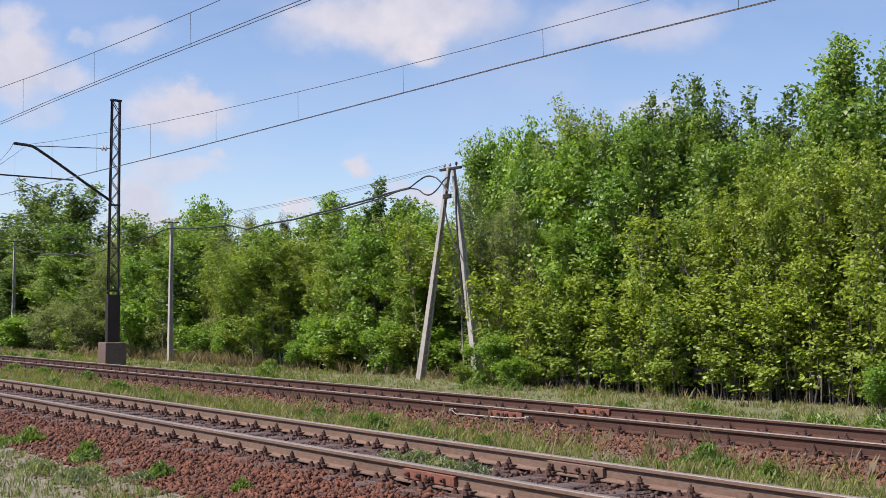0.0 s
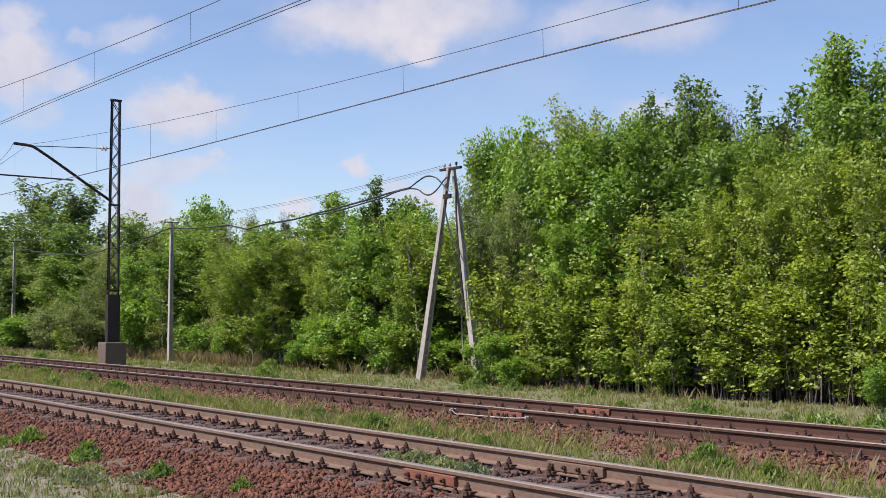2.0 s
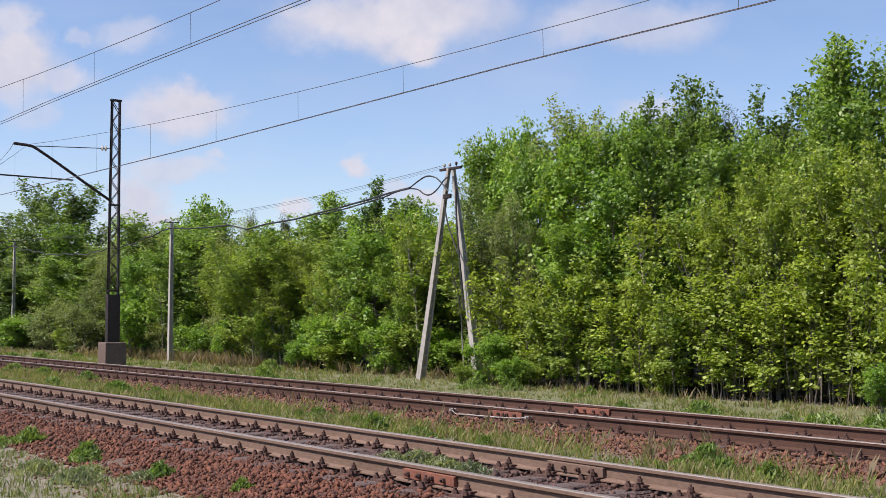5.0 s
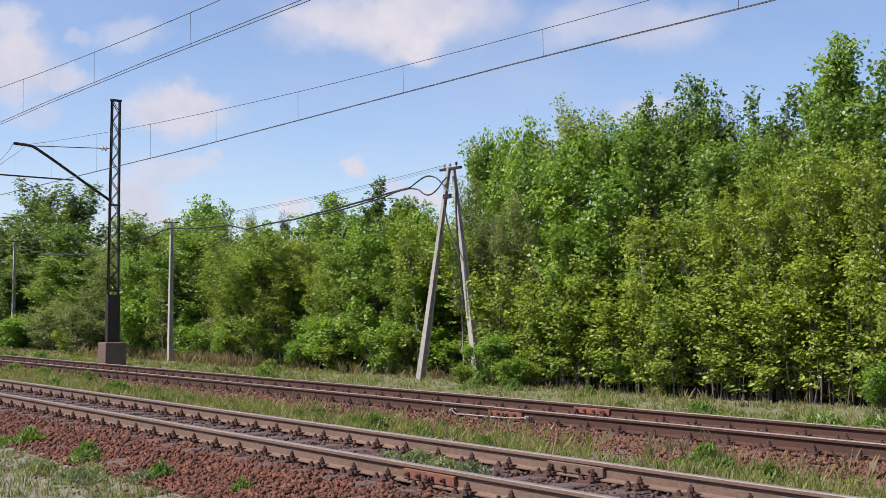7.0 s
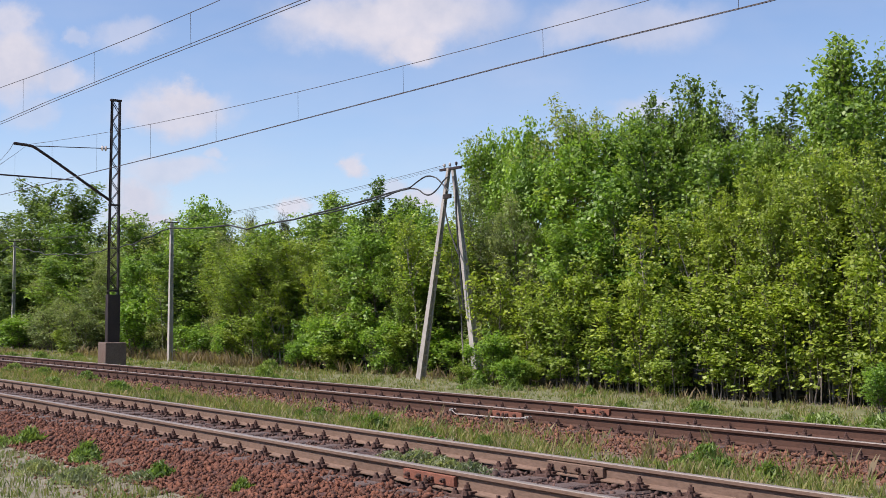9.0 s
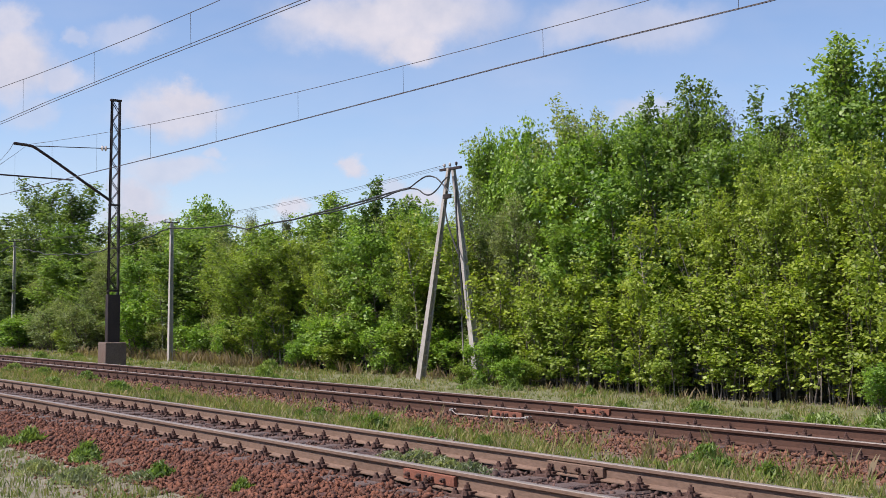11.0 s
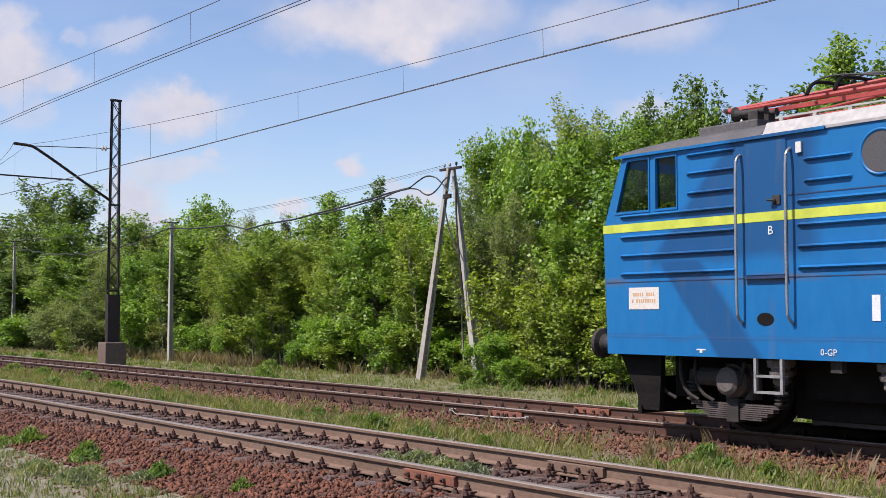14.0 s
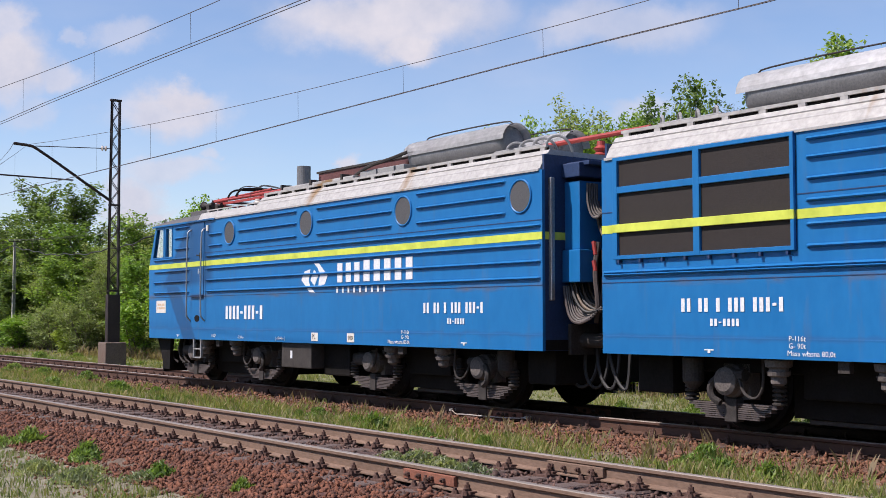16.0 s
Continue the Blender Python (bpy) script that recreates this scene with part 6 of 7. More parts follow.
        for v in bm.verts:
            v.co.x, v.co.z = 2.56 + (v.co.x - 2.56) * 1.35, 1.35 + (v.co.z - 1.35) * 0.85
        part("foothold", bm, UNDER, L, "black foothold opening")
        bm = bmesh.new()
        for x in (2.40, 2.76):
            box(bm, x - 0.018, x + 0.018, min(y - s * 0.04, y), max(y - s * 0.04, y), 0.52, 0.92)
        for z in (0.52, 0.70):
            box(bm, 2.40, 2.76, min(y - s * 0.12, y), max(y - s * 0.12, y), z, z + 0.025)
        part("ladder", bm, BOXGREY, L, "pale steel ladder below the door")
        bm = bmesh.new()
        box(bm, 6.10, 7.20, min(s * 1.05, s * 1.5), max(s * 1.05, s * 1.5), 0.45, 0.90)
        bx = part("battery_box", bm, UNDERGREY, L, "dull grey battery box under the floor", bevel=0.02)
        bm = bmesh.new()
        box(bm, 6.45, 6.52, min(s * 1.49, s * 1.506), max(s * 1.49, s * 1.506), 0.62, 0.76)
        part("tag", bm, SIGNWHITE, bx)
        for x in (3.35, 9.95):
            bm = bmesh.new()
            box(bm, x, x + 0.14, min(s * 1.42, s * 1.5), max(s * 1.42, s * 1.5), 0.78, 0.92)
            part("jacking_pad", bm, UNDERGREY, L)
        bm = bmesh.new()
        box(bm, 3.02, 3.09, min(y, y + s * 0.03), max(y, y + s * 0.03), 3.16, 3.28)
        part("marker_lamp", bm, PLATEWHITE, L)
        # illegible paper sign on the cab
        bm = bmesh.new()
        box(bm, 0.45, 0.96, min(y, y + s * 0.006), max(y, y + s * 0.006), 1.47, 1.74)
        sg = part("notice", bm, PLATEWHITE, L, "off-white notice board")
        bars(0.52, 1.63, 0.37, 0.045, "||||| ||||", sg, s, ORANGE, "notice_line")
        bars(0.50, 1.55, 0.41, 0.045, "| |||||||||", sg, s, ORANGE, "notice_line")

        def put(x0, w):
            return x0 if s < 0 else x0 + w

        # writing: words that can be read, and bars for numbers and names
        X = 3.89 if s < 0 else 3.4
        bars(X, 1.335, 1.62, 0.265, "||||-|||-|", L, s, SIGNWHITE, "number_bar")
        X = 10.75 if s < 0 else LEN - 2.85
        bars(X, 1.435, 1.52, 0.16, "|| || | ||| |||-|", L, s, SIGNWHITE, "number_bar")
        bars(X + 0.62, 1.27, 0.45, 0.085, "||-||||", L, s, SIGNWHITE, "number_bar")
        lettering("B" if s < 0 else "A", put(2.62, 0.1), 2.29, 0.14, d, s, SIGNWHITE).location.y += s * 0.014
        lettering("0-GP", put(3.28, 0.25), 0.965, 0.10, L, s, SIGNWHITE)
        lettering("-7.00m-", put(4.45, 0.4), 0.955, 0.085, L, s, SIGNWHITE)
        lettering("|-15.44m-|", put(6.0, 0.4), 0.955, 0.085, L, s, SIGNWHITE)
        for word, x in (("PL", 7.32), ("100", 8.52)):
            bm = bmesh.new()
            box(bm, x, x + 0.23, min(y, y + s * 0.005), max(y, y + s * 0.005), 0.95, 1.10)
            c = part("card", bm, PLATEWHITE, L, "small white plate")
            lettering(word, (x + 0.025 if s < 0 else x + 0.20), 0.985, 0.11 if word == "100" else 0.13, c, s, UNDER)
        xm = 10.15 if s < 0 else LEN - 3.2
        lettering("P-116t", put(xm, 0.3), 1.11, 0.085, L, s, SIGNWHITE)
        lettering("G- 90t", put(xm, 0.3), 1.03, 0.085, L, s, SIGNWHITE)
        lettering("Masa własna 80,0t", put(xm - 0.38, 0.7), 0.95, 0.085, L, s, SIGNWHITE)
        for x in (1.55, 11.72):
            bm = bmesh.new()
            box(bm, x, x + 0.14, min(y, y + s * 0.005), max(y, y + s * 0.005), 0.985, 1.0)
            box(bm, x + 0.05, x + 0.09, min(y, y + s * 0.005), max(y, y + s * 0.005), 0.955, 0.985)
            part("jacking_mark", bm, SIGNWHITE, L)
        if s > 0:
            continue
        # emblem of two curved white shapes, and bars for the name beside it
        ex, ez = 7.42, 2.07
        for turn in (1, -1):
            bm = bmesh.new()
            outer = [(-0.02, 0.26), (0.17, 0.25), (0.31, 0.14), (0.46, 0.03), (0.36, -0.12), (0.14, -0.16)]
            inner = [(0.16, -0.06), (0.20, 0.05), (0.12, 0.17)]
            vs = [bm.verts.new((ex + turn * a, y + s * 0.006, ez + turn * b)) for a, b in outer + inner]
            bm.faces.new(vs)
            bmesh.ops.solidify(bm, geom=bm.faces[:], thickness=0.002)
            part("emblem", bm, SIGNWHITE, L, "white curved emblem half")
        bm = bmesh.new()
        box(bm, ex - 0.09, ex + 0.09, min(y, y + s * 0.006), max(y, y + s * 0.006), ez - 0.11, ez + 0.11)
        bmesh.ops.rotate(bm, cent=(ex, 0, ez), matrix=Matrix.Rotation(radians(35), 3, "Y"), verts=bm.verts[:])
        part("emblem", bm, SIGNWHITE, L)
        bars(8.16, 1.97, 0.82, 0.33, "|||", L, s, SIGNWHITE, "name_bar")
        bars(8.99, 1.97, 1.55, 0.36, "|||||", L, s, SIGNWHITE, "name_bar")
        bars(8.16, 1.79, 1.55, 0.10, "| | | | | | | | |", L, s, SIGNWHITE, "name_bar")
    grille(L, 1, LEN - 3.03, LEN - 0.24, 2.10, 3.40)
    for s, x in ((1, LEN - 0.25),):
        bead(L, s, 0.30, LEN - 0.02, 1.94, "rib")
    # black gear slung below the floor
    for name, x0, x1, y, z0, label in (("compressor_box", 7.22, 8.10, 1.25, 0.34, "black oily equipment case"), ("air_reservoir", 0.86, 1.05, 1.2, 0.40, "black oily cross beam under the cab"), ("equipment_case", 12.75, 13.35, 1.15, 0.42, "black oily equipment case at the inner end")):
        bm = bmesh.new()
        box(bm, x0, x1, -y, y, z0, 0.905)
        part(name, bm, UNDER, L, label, bevel=0.03)
    for s in (-1, 1):
        for x in (0.62, 0.98, 1.22):
            bm = bmesh.new()
            pipe(bm, [(x, s * 1.22, 0.90), (x + 0.04, s * 1.28, 0.66), (x + 0.14, s * 1.28, 0.46), (x + 0.30, s * 1.24, 0.38)], 0.022)
            part("brake_hose", bm, UNDERGREY, L)
        bm = bmesh.new()
        lathe(bm, [(0, 0.10), (0.02, 0.13), (0.30, 0.13), (0.34, 0.10), (0.40, 0.05)], (0, 0, -1), (12.35, s * 1.22, 0.90), 16)
        part("sand_box", bm, UNDERGREY, L, "dusty grey sand box")
        for x in (2.58, 3.98, 9.58, 10.98):
            bm = bmesh.new()
            lathe(bm, [(0.60, 0.05), (0.63, 0.09), (0.70, 0.09), (0.715, 0.125), (0.76, 0.135), (0.775, 0.11), (0.80, 0.11), (0.815, 0.15), (0.89, 0.16), (0.905, 0.12)], (0, 0, 1), (x, s * 1.34, 0), 16)
            part("side_bearer", bm, DUSTY, L, "pale dusty side bearer under the floor")
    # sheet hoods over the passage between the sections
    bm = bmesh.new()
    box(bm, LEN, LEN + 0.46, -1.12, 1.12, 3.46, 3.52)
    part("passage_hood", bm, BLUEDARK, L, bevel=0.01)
    for x in (3.28, 10.28):
        bogie(L, x)
    return L, [wheelset(L, x) for x in (1.78, 4.78, 8.78, 11.78)]


SECTION_B, WHEELS_B = section(pose(-18.66, FAR, 0), "blue electric locomotive section with a lime stripe and portholes")
SECTION_A = copy_thing(SECTION_B, pose(-18.66 + 28.29, FAR, 0, 0, 0, 180))
tagged(SECTION_A, "blue electric locomotive section with a large dark air intake")
WHEELS_A = [o for o in SECTION_A.children if o.name.startswith("wheelset")]


# ---- ballast stones, grass and weeds ----
STONE_SHAPE = np.array([(-1, -0.2, 0.1), (1, 0.2, -0.1), (0.1, -1, 0), (-0.1, 1, 0), (0, 0.1, -0.8), (0.1, 0, 0.8)]) * 0.62
STONE_FACES = np.array([(0, 2, 5), (2, 1, 5), (1, 3, 5), (3, 0, 5), (2, 0, 4), (1, 2, 4), (3, 1, 4), (0, 3, 4)])


def stones(name, seed, bands, mat, label, sizes=(0.020, 0.068)):
    """Loose angular stones: bands of (x0, x1, y0, y1, stones a square metre)."""
    g = np.random.default_rng(seed)
    pts = []
    for x0, x1, y0, y1, density in bands:
        n = int((x1 - x0) * (y1 - y0) * density)
        pts.append(np.stack([g.uniform(x0, x1, n), g.uniform(y0, y1, n)], 1))
    p = np.concatenate(pts)
    # the sleepers of the near track lie mostly clear
    off = np.abs((p[:, 0] - 1.5 + 0.31) % 0.62 - 0.31)
    p = p[~((off < 0.13) & (np.abs(p[:, 1] - NEAR) < 1.25) & (g.random(len(p)) < 0.75))]
    n = len(p)
    size = sizes[0] + (sizes[1] - sizes[0]) * g.random(n) ** 2.2
    z = ground_height(p[:, 1]) + size * g.uniform(-0.1, 0.45, n)
    shape = STONE_SHAPE[None] * (1 + g.uniform(-0.35, 0.45, (n, 6, 3))) * (size[:, None, None] * g.uniform(0.55, 1.4, (n, 1, 3)))
    a = g.normal(0, 1, (n, 4))
    a /= np.linalg.norm(a, axis=1)[:, None]
    w, x, y, q = a.T
    R = np.stack([1 - 2 * (y * y + q * q), 2 * (x * y - q * w), 2 * (x * q + y * w), 2 * (x * y + q * w), 1 - 2 * (x * x + q * q), 2 * (y * q - x * w), 2 * (x * q - y * w), 2 * (y * q + x * w), 1 - 2 * (x * x + y * y)], 1).reshape(n, 3, 3)
    shape[:, :, 2] *= 0.75
    v = np.einsum("nij,nkj->nki", R, shape) + np.stack([p[:, 0], p[:, 1], z], 1)[:, None, :]
    f = (np.arange(n)[:, None, None] * 6 + STONE_FACES[None]).reshape(-1, 3)
    tagged(numpy_mesh(name, v.reshape(-1, 3), f, mat), label, "ballast", kind="stuff")


stones("ballast_shoulder", 1, [(-13, -7.5, 4.95, 6.4, 1150), (-18, -13, 4.95, 6.4, 850), (-28, -18, 5.1, 6.4, 420), (-45, -28, 5.2, 6.4, 140), (-12, -5, 8.2, 9.0, 420), (-24, -12, 8.2, 8.9, 200)], STONE, "loose dark red ballast stones beside the near track")
stones("ballast_bed", 2, [(-14, -6, 6.0, 6.45, 350), (-28, -14, 6.0, 6.45, 150), (-14, -4, 6.62, 7.98, 420), (-28, -14, 6.62, 7.98, 200), (-45, -28, 6.62, 7.98, 90)], STONE_DARK, "oily dark ballast stones between the near rails")
stones("ballast_far", 4, [(-16, -5, 10.3, 11.55, 420), (-30, -16, 10.5, 11.55, 260), (-50, -30, 10.8, 11.55, 120), (-30, -6, 11.85, 13.0, 160), (-50, -30, 11.85, 13.0, 60), (-30, -6, 13.3, 14.2, 140)], STONE_PALE, "loose orange-red ballast stones round the far track")
stones("ballast_stray", 5, [(-24, -5, 9.0, 10.4, 70), (-20, -8, 4.3, 5.1, 90)], STONE_PALE, "stray pale stones in the grass", (0.025, 0.05))


def blades(name, seed, bands, mat, label, category="grass", width=0.0048):
    """Grass: thin bent blades in tufts. Bands of (x0, x1, y0, y1, tufts a square metre, blades, height)."""
    g = np.random.default_rng(seed)
    V, n0 = [], 0
    for x0, x1, y0, y1, density, per, height in bands:
        k = int((x1 - x0) * (y1 - y0) * density)
        c = np.stack([g.uniform(x0, x1, k), g.uniform(y0, y1, k)], 1)
        patch = np.sin(c[:, 0] * 1.3 + seed) * np.sin(c[:, 1] * 2.1 + c[:, 0] * 0.4) + g.normal(0, 0.5, k)
        c = c[patch > -0.35]
        k = len(c)
        b = np.repeat(c, per, 0) + g.normal(0, 0.045, (k * per, 2))
        n = len(b)
        h = np.repeat(g.uniform(0.45, 1.25, k), per) * g.uniform(0.5, 1.15, n) * height
        z = ground_height(b[:, 1]) - 0.01
        az, lean = g.random(n) * math.tau, g.uniform(0.05, 0.6, n) * h
        tx, ty = np.cos(az) * lean, np.sin(az) * lean
        wx, wy = -np.sin(az + g.normal(0, 0.8, n)), np.cos(az)
        ww = width * g.uniform(0.6, 1.5, n) * (1 + height)
        base = np.stack([b[:, 0], b[:, 1], z], 1)
        side = np.stack([wx * ww, wy * ww, np.zeros(n)], 1)
        mid = base + np.stack([tx * 0.35, ty * 0.35, h * 0.6], 1)
        tip = base + np.stack([tx, ty, h], 1)
        V.append(np.stack([base - side, base + side, mid + side * 0.7, tip], 1))
    v = np.concatenate(V)
    tagged(numpy_mesh(name, v.reshape(-1, 3), np.arange(len(v) * 4).reshape(-1, 4), mat), label, category, kind="stuff")


blades("grass_verge", 1, [(-22, -8, 2.5, 4.9, 60, 10, 0.10), (-45, -22, 3.0, 5.0, 25, 8, 0.12)], GRASS, "short patchy grass on the sandy verge")
blades("grass_between_tracks", 2, [(-14, -4, 9.0, 10.2, 75, 11, 0.15), (-30, -14, 8.9, 10.5, 75, 11, 0.17), (-60, -30, 8.9, 10.9, 40, 9, 0.20), (-30, -7, 10.2, 11.1, 22, 8, 0.14)], GRASS, "green and dry grass between the two tracks")
blades("grass_by_wood", 3, [(-30, -8, 14.3, 24.5, 20, 8, 0.15), (-60, -30, 14.3, 25.0, 16, 7, 0.18), (-110, -60, 14.3, 25.0, 6, 7, 0.26)], GRASS, "mixed green and dry grass along the wood", width=0.008)
blades("dry_grass", 4, [(-66, -46, 23.0, 25.8, 12, 8, 0.55), (-110, -66, 20.0, 23.0, 5, 8, 0.3), (-46, -30, 23.4, 25.4, 6, 7, 0.45), (-30, -12, 22.5, 25.0, 3, 7, 0.28), (-13, -6, 10.0, 11.3, 10, 6, 0.22), (-22, -13, 10.2, 11.2, 4, 6, 0.25)], DRYGRASS, "tall dry straw-coloured grass", width=0.008)


WEED_LEAF = leaf_material("weed_leaves", (0.12, 0.19, 0.045), (0.26, 0.35, 0.10))
WEED_GREY = leaf_material("grey_weed_leaves", (0.17, 0.195, 0.11), (0.31, 0.34, 0.21))


def weed_mesh(seed, height, radius, n, size, mat):
    g = np.random.default_rng(seed)
    u = g.random(n)
    r = radius * np.sqrt(g.random(n)) * (0.4 + 0.6 * np.sin(math.pi * np.clip(u + 0.2, 0, 1)))
    a = g.random(n) * math.tau
    c = np.stack([r * np.cos(a), r * np.sin(a), 0.02 + u * height * (1 - 0.5 * r / radius)], 1)
    return leaves_mesh(c, g.uniform(0.6, 1.4, n) * size, g, mat, -1.3, 0.26)


def make_bond():
    """The bare bonding rod that bridges a joint of the far track."""
    bm = bmesh.new()
    y = FAR - 0.7525 - 0.12
    pipe(bm, [(-15.45, y, -0.10), (-15.30, y - 0.02, -0.16), (-15.1, y - 0.08, -0.14), (-14.3, y - 0.10, -0.13), (-13.75, y - 0.06, -0.12), (-13.6, y, -0.10)], 0.009, 6)
    for x in (-15.45, -13.6):
        tube(bm, (x, y + 0.08, -0.10), (x, y - 0.03, -0.10), 0.022, seg=8)
    ob = part("bonding_rod", bm, CONCRETE)
    tagged(ob, "bare grey bonding rod along the rusty rail joint", "cable")


make_bond()


def make_weeds():
    meshes = [weed_mesh(1, 0.17, 0.20, 260, 0.11, WEED_LEAF), weed_mesh(2, 0.12, 0.26, 280, 0.085, WEED_LEAF), weed_mesh(3, 0.12, 0.30, 380, 0.06, WEED_GREY), weed_mesh(4, 0.30, 0.46, 520, 0.10, WEED_LEAF)]
    rng = random.Random(4)

    def put(kind, x, y, s):
        w = new("weed", meshes[kind])
        w.matrix_basis = pose(x, y, float(ground_height(y)) - 0.01, 0, 0, rng.uniform(0, 360))
        w.scale = (s, s, s * rng.uniform(0.8, 1.2))
        tagged(w, "small grey-green weed on the stony ground" if kind == 2 else "small leafy green weed on the stony ground", "weed", "weeds beside the tracks")

    for x, y, k, s in ((-16.6, 5.25, 0, 1.2), (-16.9, 4.9, 1, 1.2), (-14.4, 5.25, 0, 1.0), (-14.1, 5.15, 1, 0.9), (-12.2, 5.25, 0, 0.9), (-12.25, 5.05, 2, 0.9), (-13.3, 4.9, 2, 1.0), (-12.8, 4.6, 2, 1.2), (-13.8, 4.5, 2, 1.1), (-14.6, 4.7, 2, 0.8),
                       (-10.7, 7.55, 2, 1.1), (-10.2, 7.5, 2, 0.9), (-10.0, 7.35, 2, 1.2), (-9.6, 7.4, 2, 1.0), (-11.3, 7.6, 2, 0.8), (-15.2, 9.6, 0, 1.1), (-14.4, 9.4, 0, 1.2), (-13.6, 9.6, 1, 1.0), (-7.9, 9.9, 0, 0.9), (-8.6, 10.0, 1, 0.9),
                       (-12.0, 9.5, 0, 0.8), (-30.0, 10.9, 3, 0.8), (-33.0, 10.8, 3, 0.9), (-36.0, 10.9, 3, 1.0), (-24.0, 10.2, 3, 0.6), (-10.6, 5.4, 0, 0.6)):
        put(k, x, y, s)
    for i in range(46):
        x = -11 - 60 * rng.random() ** 1.3
        put(rng.choice((0, 1, 3)), x, rng.uniform(15.5, 23), rng.uniform(0.8, 1.5))
    for i in range(22):
        put(rng.choice((0, 1, 3)), rng.uniform(-60, -9), rng.uniform(9.0, 10.6), rng.uniform(0.5, 0.9))


make_weeds()


# ---- cloud bank, far behind everything ----
def make_clouds():
    """A flat far-off sheet that carries soft fair-weather clouds; it drifts slowly."""
    m = bpy.data.materials.new("fair_weather_clouds")
    m.use_nodes = True
    t = m.node_tree
    t.nodes.remove(t.nodes["Principled BSDF"])
    tc = t.nodes.new("ShaderNodeTexCoord")
    warp = node(t, "ShaderNodeTexNoise", Scale=0.007, Detail=9.0, Roughness=0.62)
    t.links.new(tc.outputs["Object"], warp.inputs["Vector"])
    wm = t.nodes.new("ShaderNodeVectorMath")
    wm.operation = "MULTIPLY_ADD"
    wm.inputs[1].default_value, wm.inputs[2].default_value = (170, 110, 0), (-85, -55, 0)
    t.links.new(warp.outputs["Color"], wm.inputs[0])
    pos = t.nodes.new("ShaderNodeVectorMath")
    t.links.new(tc.outputs["Object"], pos.inputs[0])
    t.links.new(wm.outputs[0], pos.inputs[1])
    total = None
    # centre across and up, half width, half height (m at 2000 m), strength
    for cx, cy, rx, ry, k in CLOUDS:
        mp = t.nodes.new("ShaderNodeMapping")
        mp.vector_type = "TEXTURE"
        mp.inputs["Location"].default_value, mp.inputs["Scale"].default_value = (cx, cy, 0), (rx, ry, 1)
        t.links.new(pos.outputs[0], mp.inputs[0])
        ln = t.nodes.new("ShaderNodeVectorMath")
        ln.operation = "LENGTH"
        t.links.new(mp.outputs[0], ln.inputs[0])
        mr = t.nodes.new("ShaderNodeMapRange")
        mr.interpolation_type = "SMOOTHSTEP"
        for i, v in ((1, 1.05), (2, 0.38), (3, 0.0), (4, min(1.0, k))):
            mr.inputs[i].default_value = v
        t.links.new(ln.outputs["Value"], mr.inputs[0])
        if total is None:
            total = mr.outputs[0]
        else:
            mx = t.nodes.new("ShaderNodeMath")
            mx.operation = "MAXIMUM"
            t.links.new(total, mx.inputs[0])
            t.links.new(mr.outputs[0], mx.inputs[1])
            total = mx.outputs[0]
    veil = t.nodes.new("ShaderNodeMath")
    veil.operation = "MULTIPLY_ADD"
    t.links.new(ramp(t, noise_at(t, 0.0022, 5, (0.6, 1.6, 1)), (0, 0, 0), (1, 1, 1), 0.42, 0.8), veil.inputs[0])
    veil.inputs[1].default_value = 0.28
    t.links.new(total, veil.inputs[2])
    em = t.nodes.new("ShaderNodeEmission")
    shade = ramp(t, noise_at(t, 0.008, 6), (0.72, 0.77, 0.87), (0.93, 0.93, 0.96), 0.35, 0.65)
    t.links.new(shade, em.inputs[0])
    em.inputs[1].default_value = 0.60
    tr = t.nodes.new("ShaderNodeBsdfTransparent")
    mix = t.nodes.new("ShaderNodeMixShader")
    t.links.new(veil.outputs[0], mix.inputs[0])
    t.links.new(tr.outputs[0], mix.inputs[1])
    t.links.new(em.outputs[0], mix.inputs[2])
    t.links.new(mix.outputs[0], t.nodes["Material Output"].inputs[0])
    ob = mesh_object("cloud_backdrop", [(-1400, -300, 0), (1400, -300, 0), (1400, 1100, 0), (-1400, 1100, 0)], [(0, 1, 2, 3)], m)
    tagged(ob, "soft white fair-weather clouds drifting over blue sky", "clouds", kind="structure")
    return ob


def cloud_pose(shift):
    """The sheet stands square to the line of sight, 2000 m away."""
    ax, ay = AIM[0] / math.hypot(AIM[0], AIM[1]), AIM[1] / math.hypot(AIM[0], AIM[1])
    return Matrix(((ay, 0, -ax, ax * 2000 + ay * shift), (-ax, 0, -ay, ay * 2000 - ax * shift), (0, 1, 0, 0), (0, 0, 0, 1)))


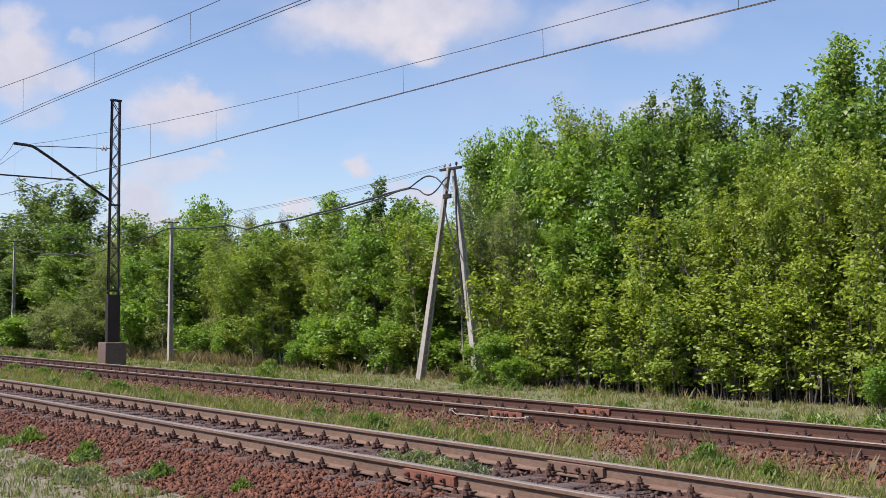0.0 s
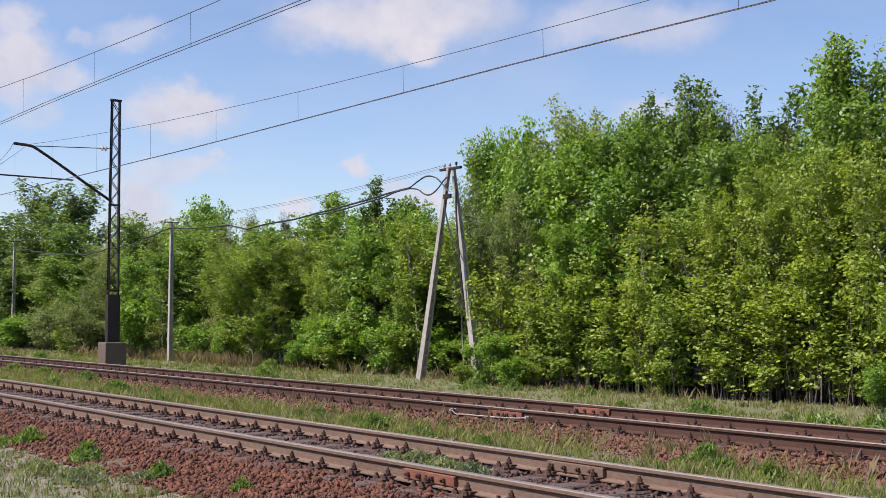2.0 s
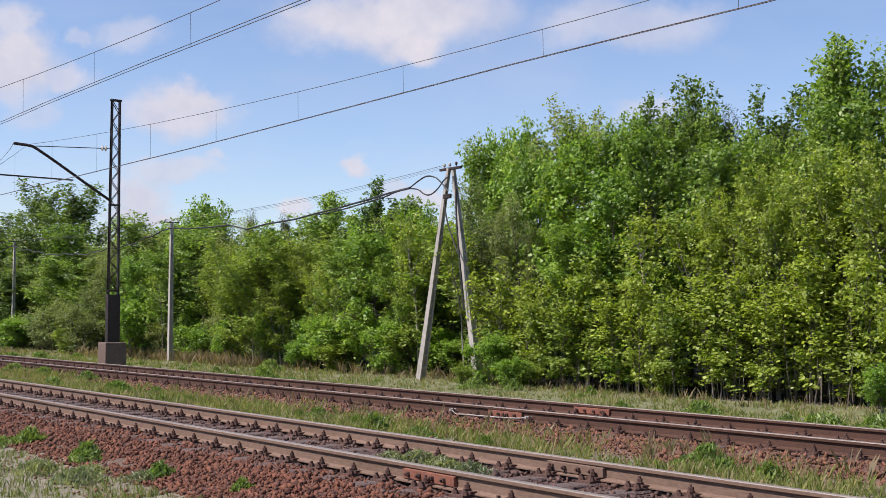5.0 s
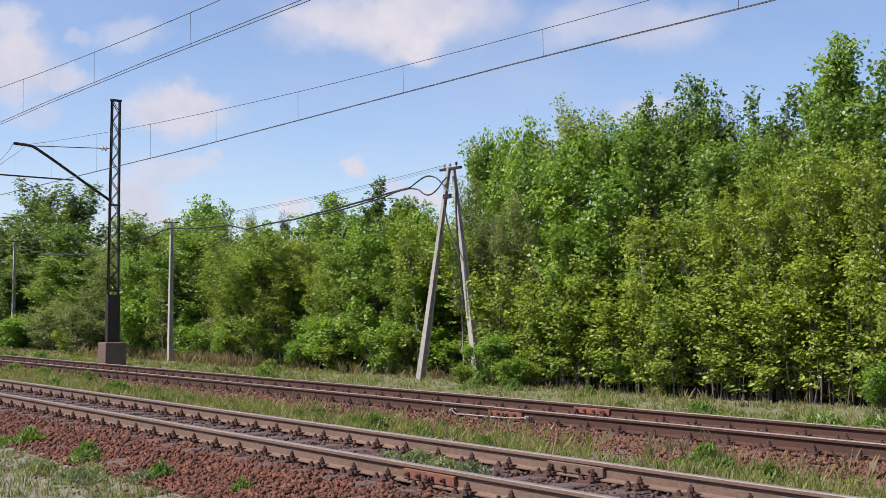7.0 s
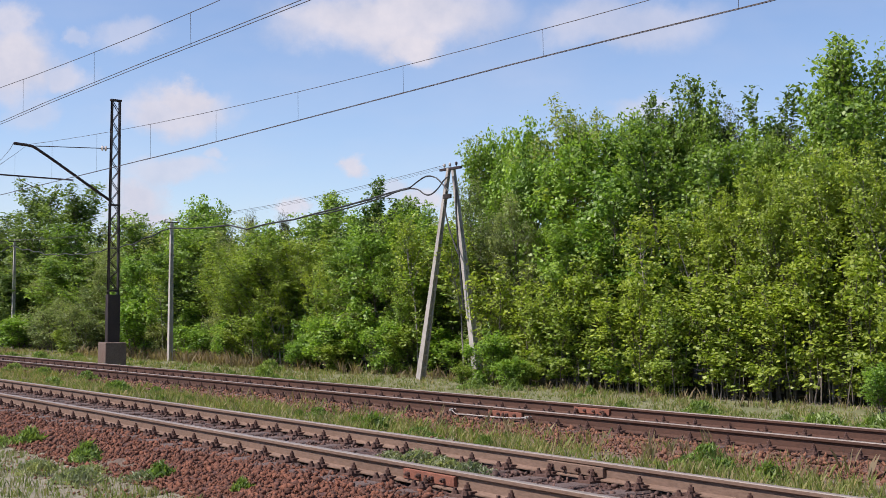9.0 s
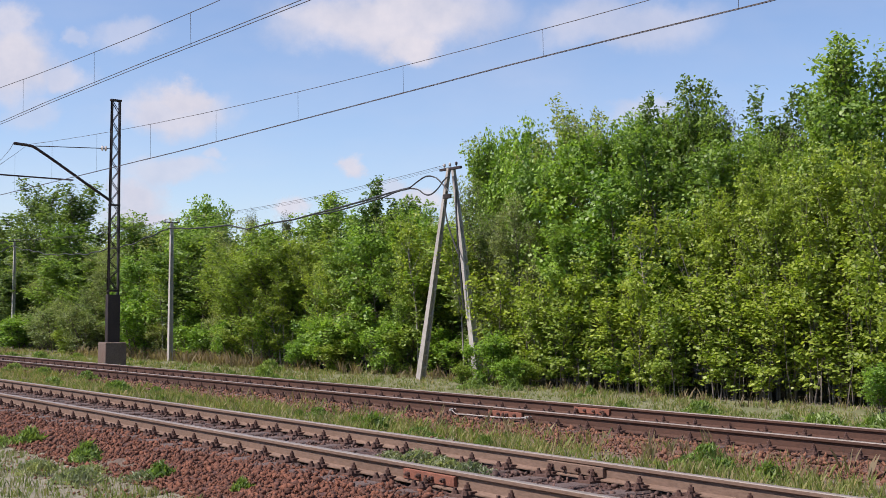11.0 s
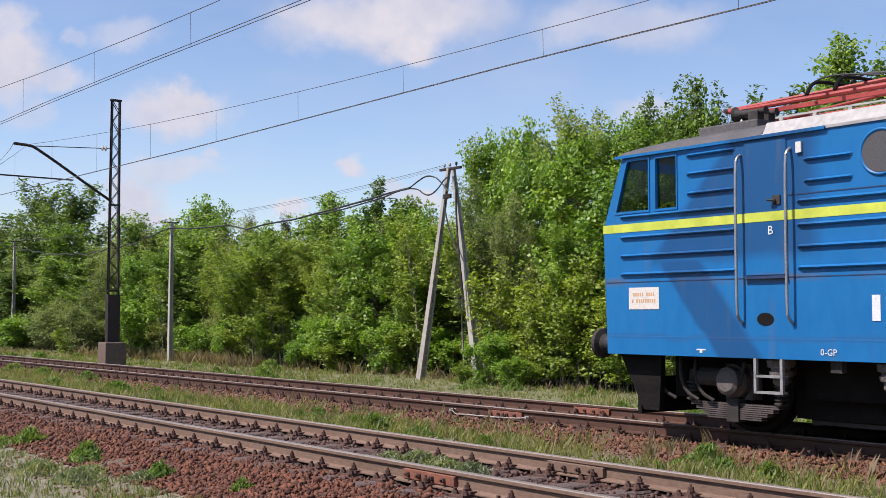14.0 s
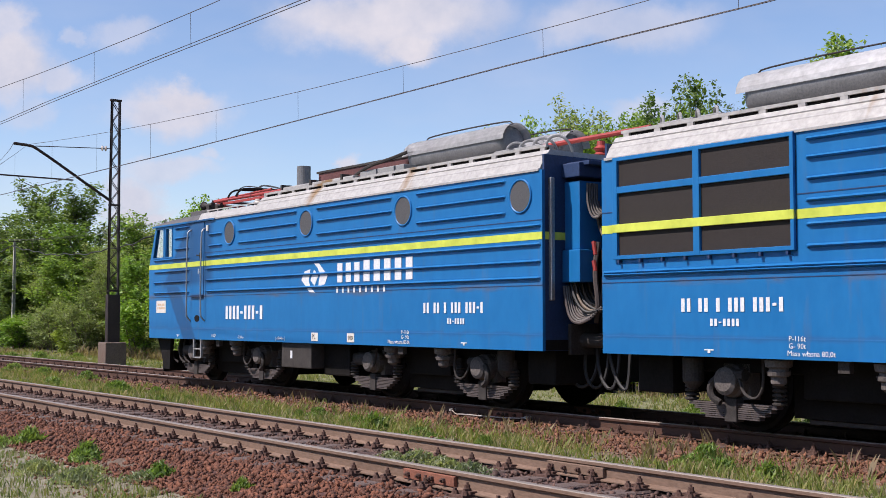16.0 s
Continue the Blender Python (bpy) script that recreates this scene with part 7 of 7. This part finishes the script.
CLOUDS = ((-717, 438, 112, 88, 0.95), (-628, 410, 65, 33, 0.7), (-722, 504, 65, 47, 0.75), (-515, 476, 70, 38, 0.45), (-586, 481, 29, 23, 0.4), (-445, 349, 129, 49, 0.8), (-426, 368, 70, 33, 0.9), (-445, 251, 129, 31, 0.6), (-501, 208, 82, 47, 0.8), (-497, 176, 88, 26, 0.85), (-149, 254, 32, 26, 0.85), (-79, 504, 246, 65, 0.85), (-51, 467, 88, 35, 0.9), (315, 500, 188, 59, 0.55), (-210, 518, 70, 29, 0.7), (-248, 180, 38, 19, 0.8), (-88, 213, 38, 21, 0.6), (-27, 199, 59, 29, 0.8), (344, 345, 82, 29, 0.5), (-361, 274, 29, 16, 0.5), (-689, 349, 70, 35, 0.4))
CLOUD_SHEET = make_clouds()


# ---- what moves ----
def loco_x(t):
    """Where the nose of the leading section stands: it rolls in at about 27 km/h, slowing a little."""
    d = t - 15.0
    return -(18.66 + 7.38 * d - (0.045 * d * d if d > -2 else 0.18 - 0.18 * (d + 2)))


def motions():
    times = [0, 2, 4, 6, 8, 10, 12, 12.5, 13, 13.5, 14, 14.5, 15, 15.5, 16]
    walk(SECTION_B, [(t, pose(loco_x(t), FAR, 0)) for t in times])
    walk(SECTION_A, [(t, pose(loco_x(t) + 28.29, FAR, 0, 0, 0, 180)) for t in times])
    walk(CLOUD_SHEET, [(0, cloud_pose(0)), (8, cloud_pose(-6.5)), (16, cloud_pose(-13))])
    # the wind sways each tree a little
    for k, (tree, x, y, z, turn, sway) in enumerate(TREES):
        rows = []
        for i in range(17):
            t = i * 1.0
            a = sway * (0.55 * math.sin(t * 1.9 + k * 1.7 + x * 0.15) + 0.35 * math.sin(t * 0.8 + k * 0.9))
            b = sway * 0.35 * math.sin(t * 1.4 + k * 2.3)
            rows.append((t, pose(x, y, z, b, a) @ pose(0, 0, 0, 0, 0, turn)))
        walk(tree, rows)
    spin = [i * 0.1 for i in range(161)]
    for group, sign in ((WHEELS_B, -1), (WHEELS_A, 1)):
        for w in group:
            x, y, z = w.location
            walk(w, [(t, pose(x, y, z, 0, sign * math.degrees((loco_x(0) - loco_x(t)) / 0.60), 0)) for t in spin])


motions()
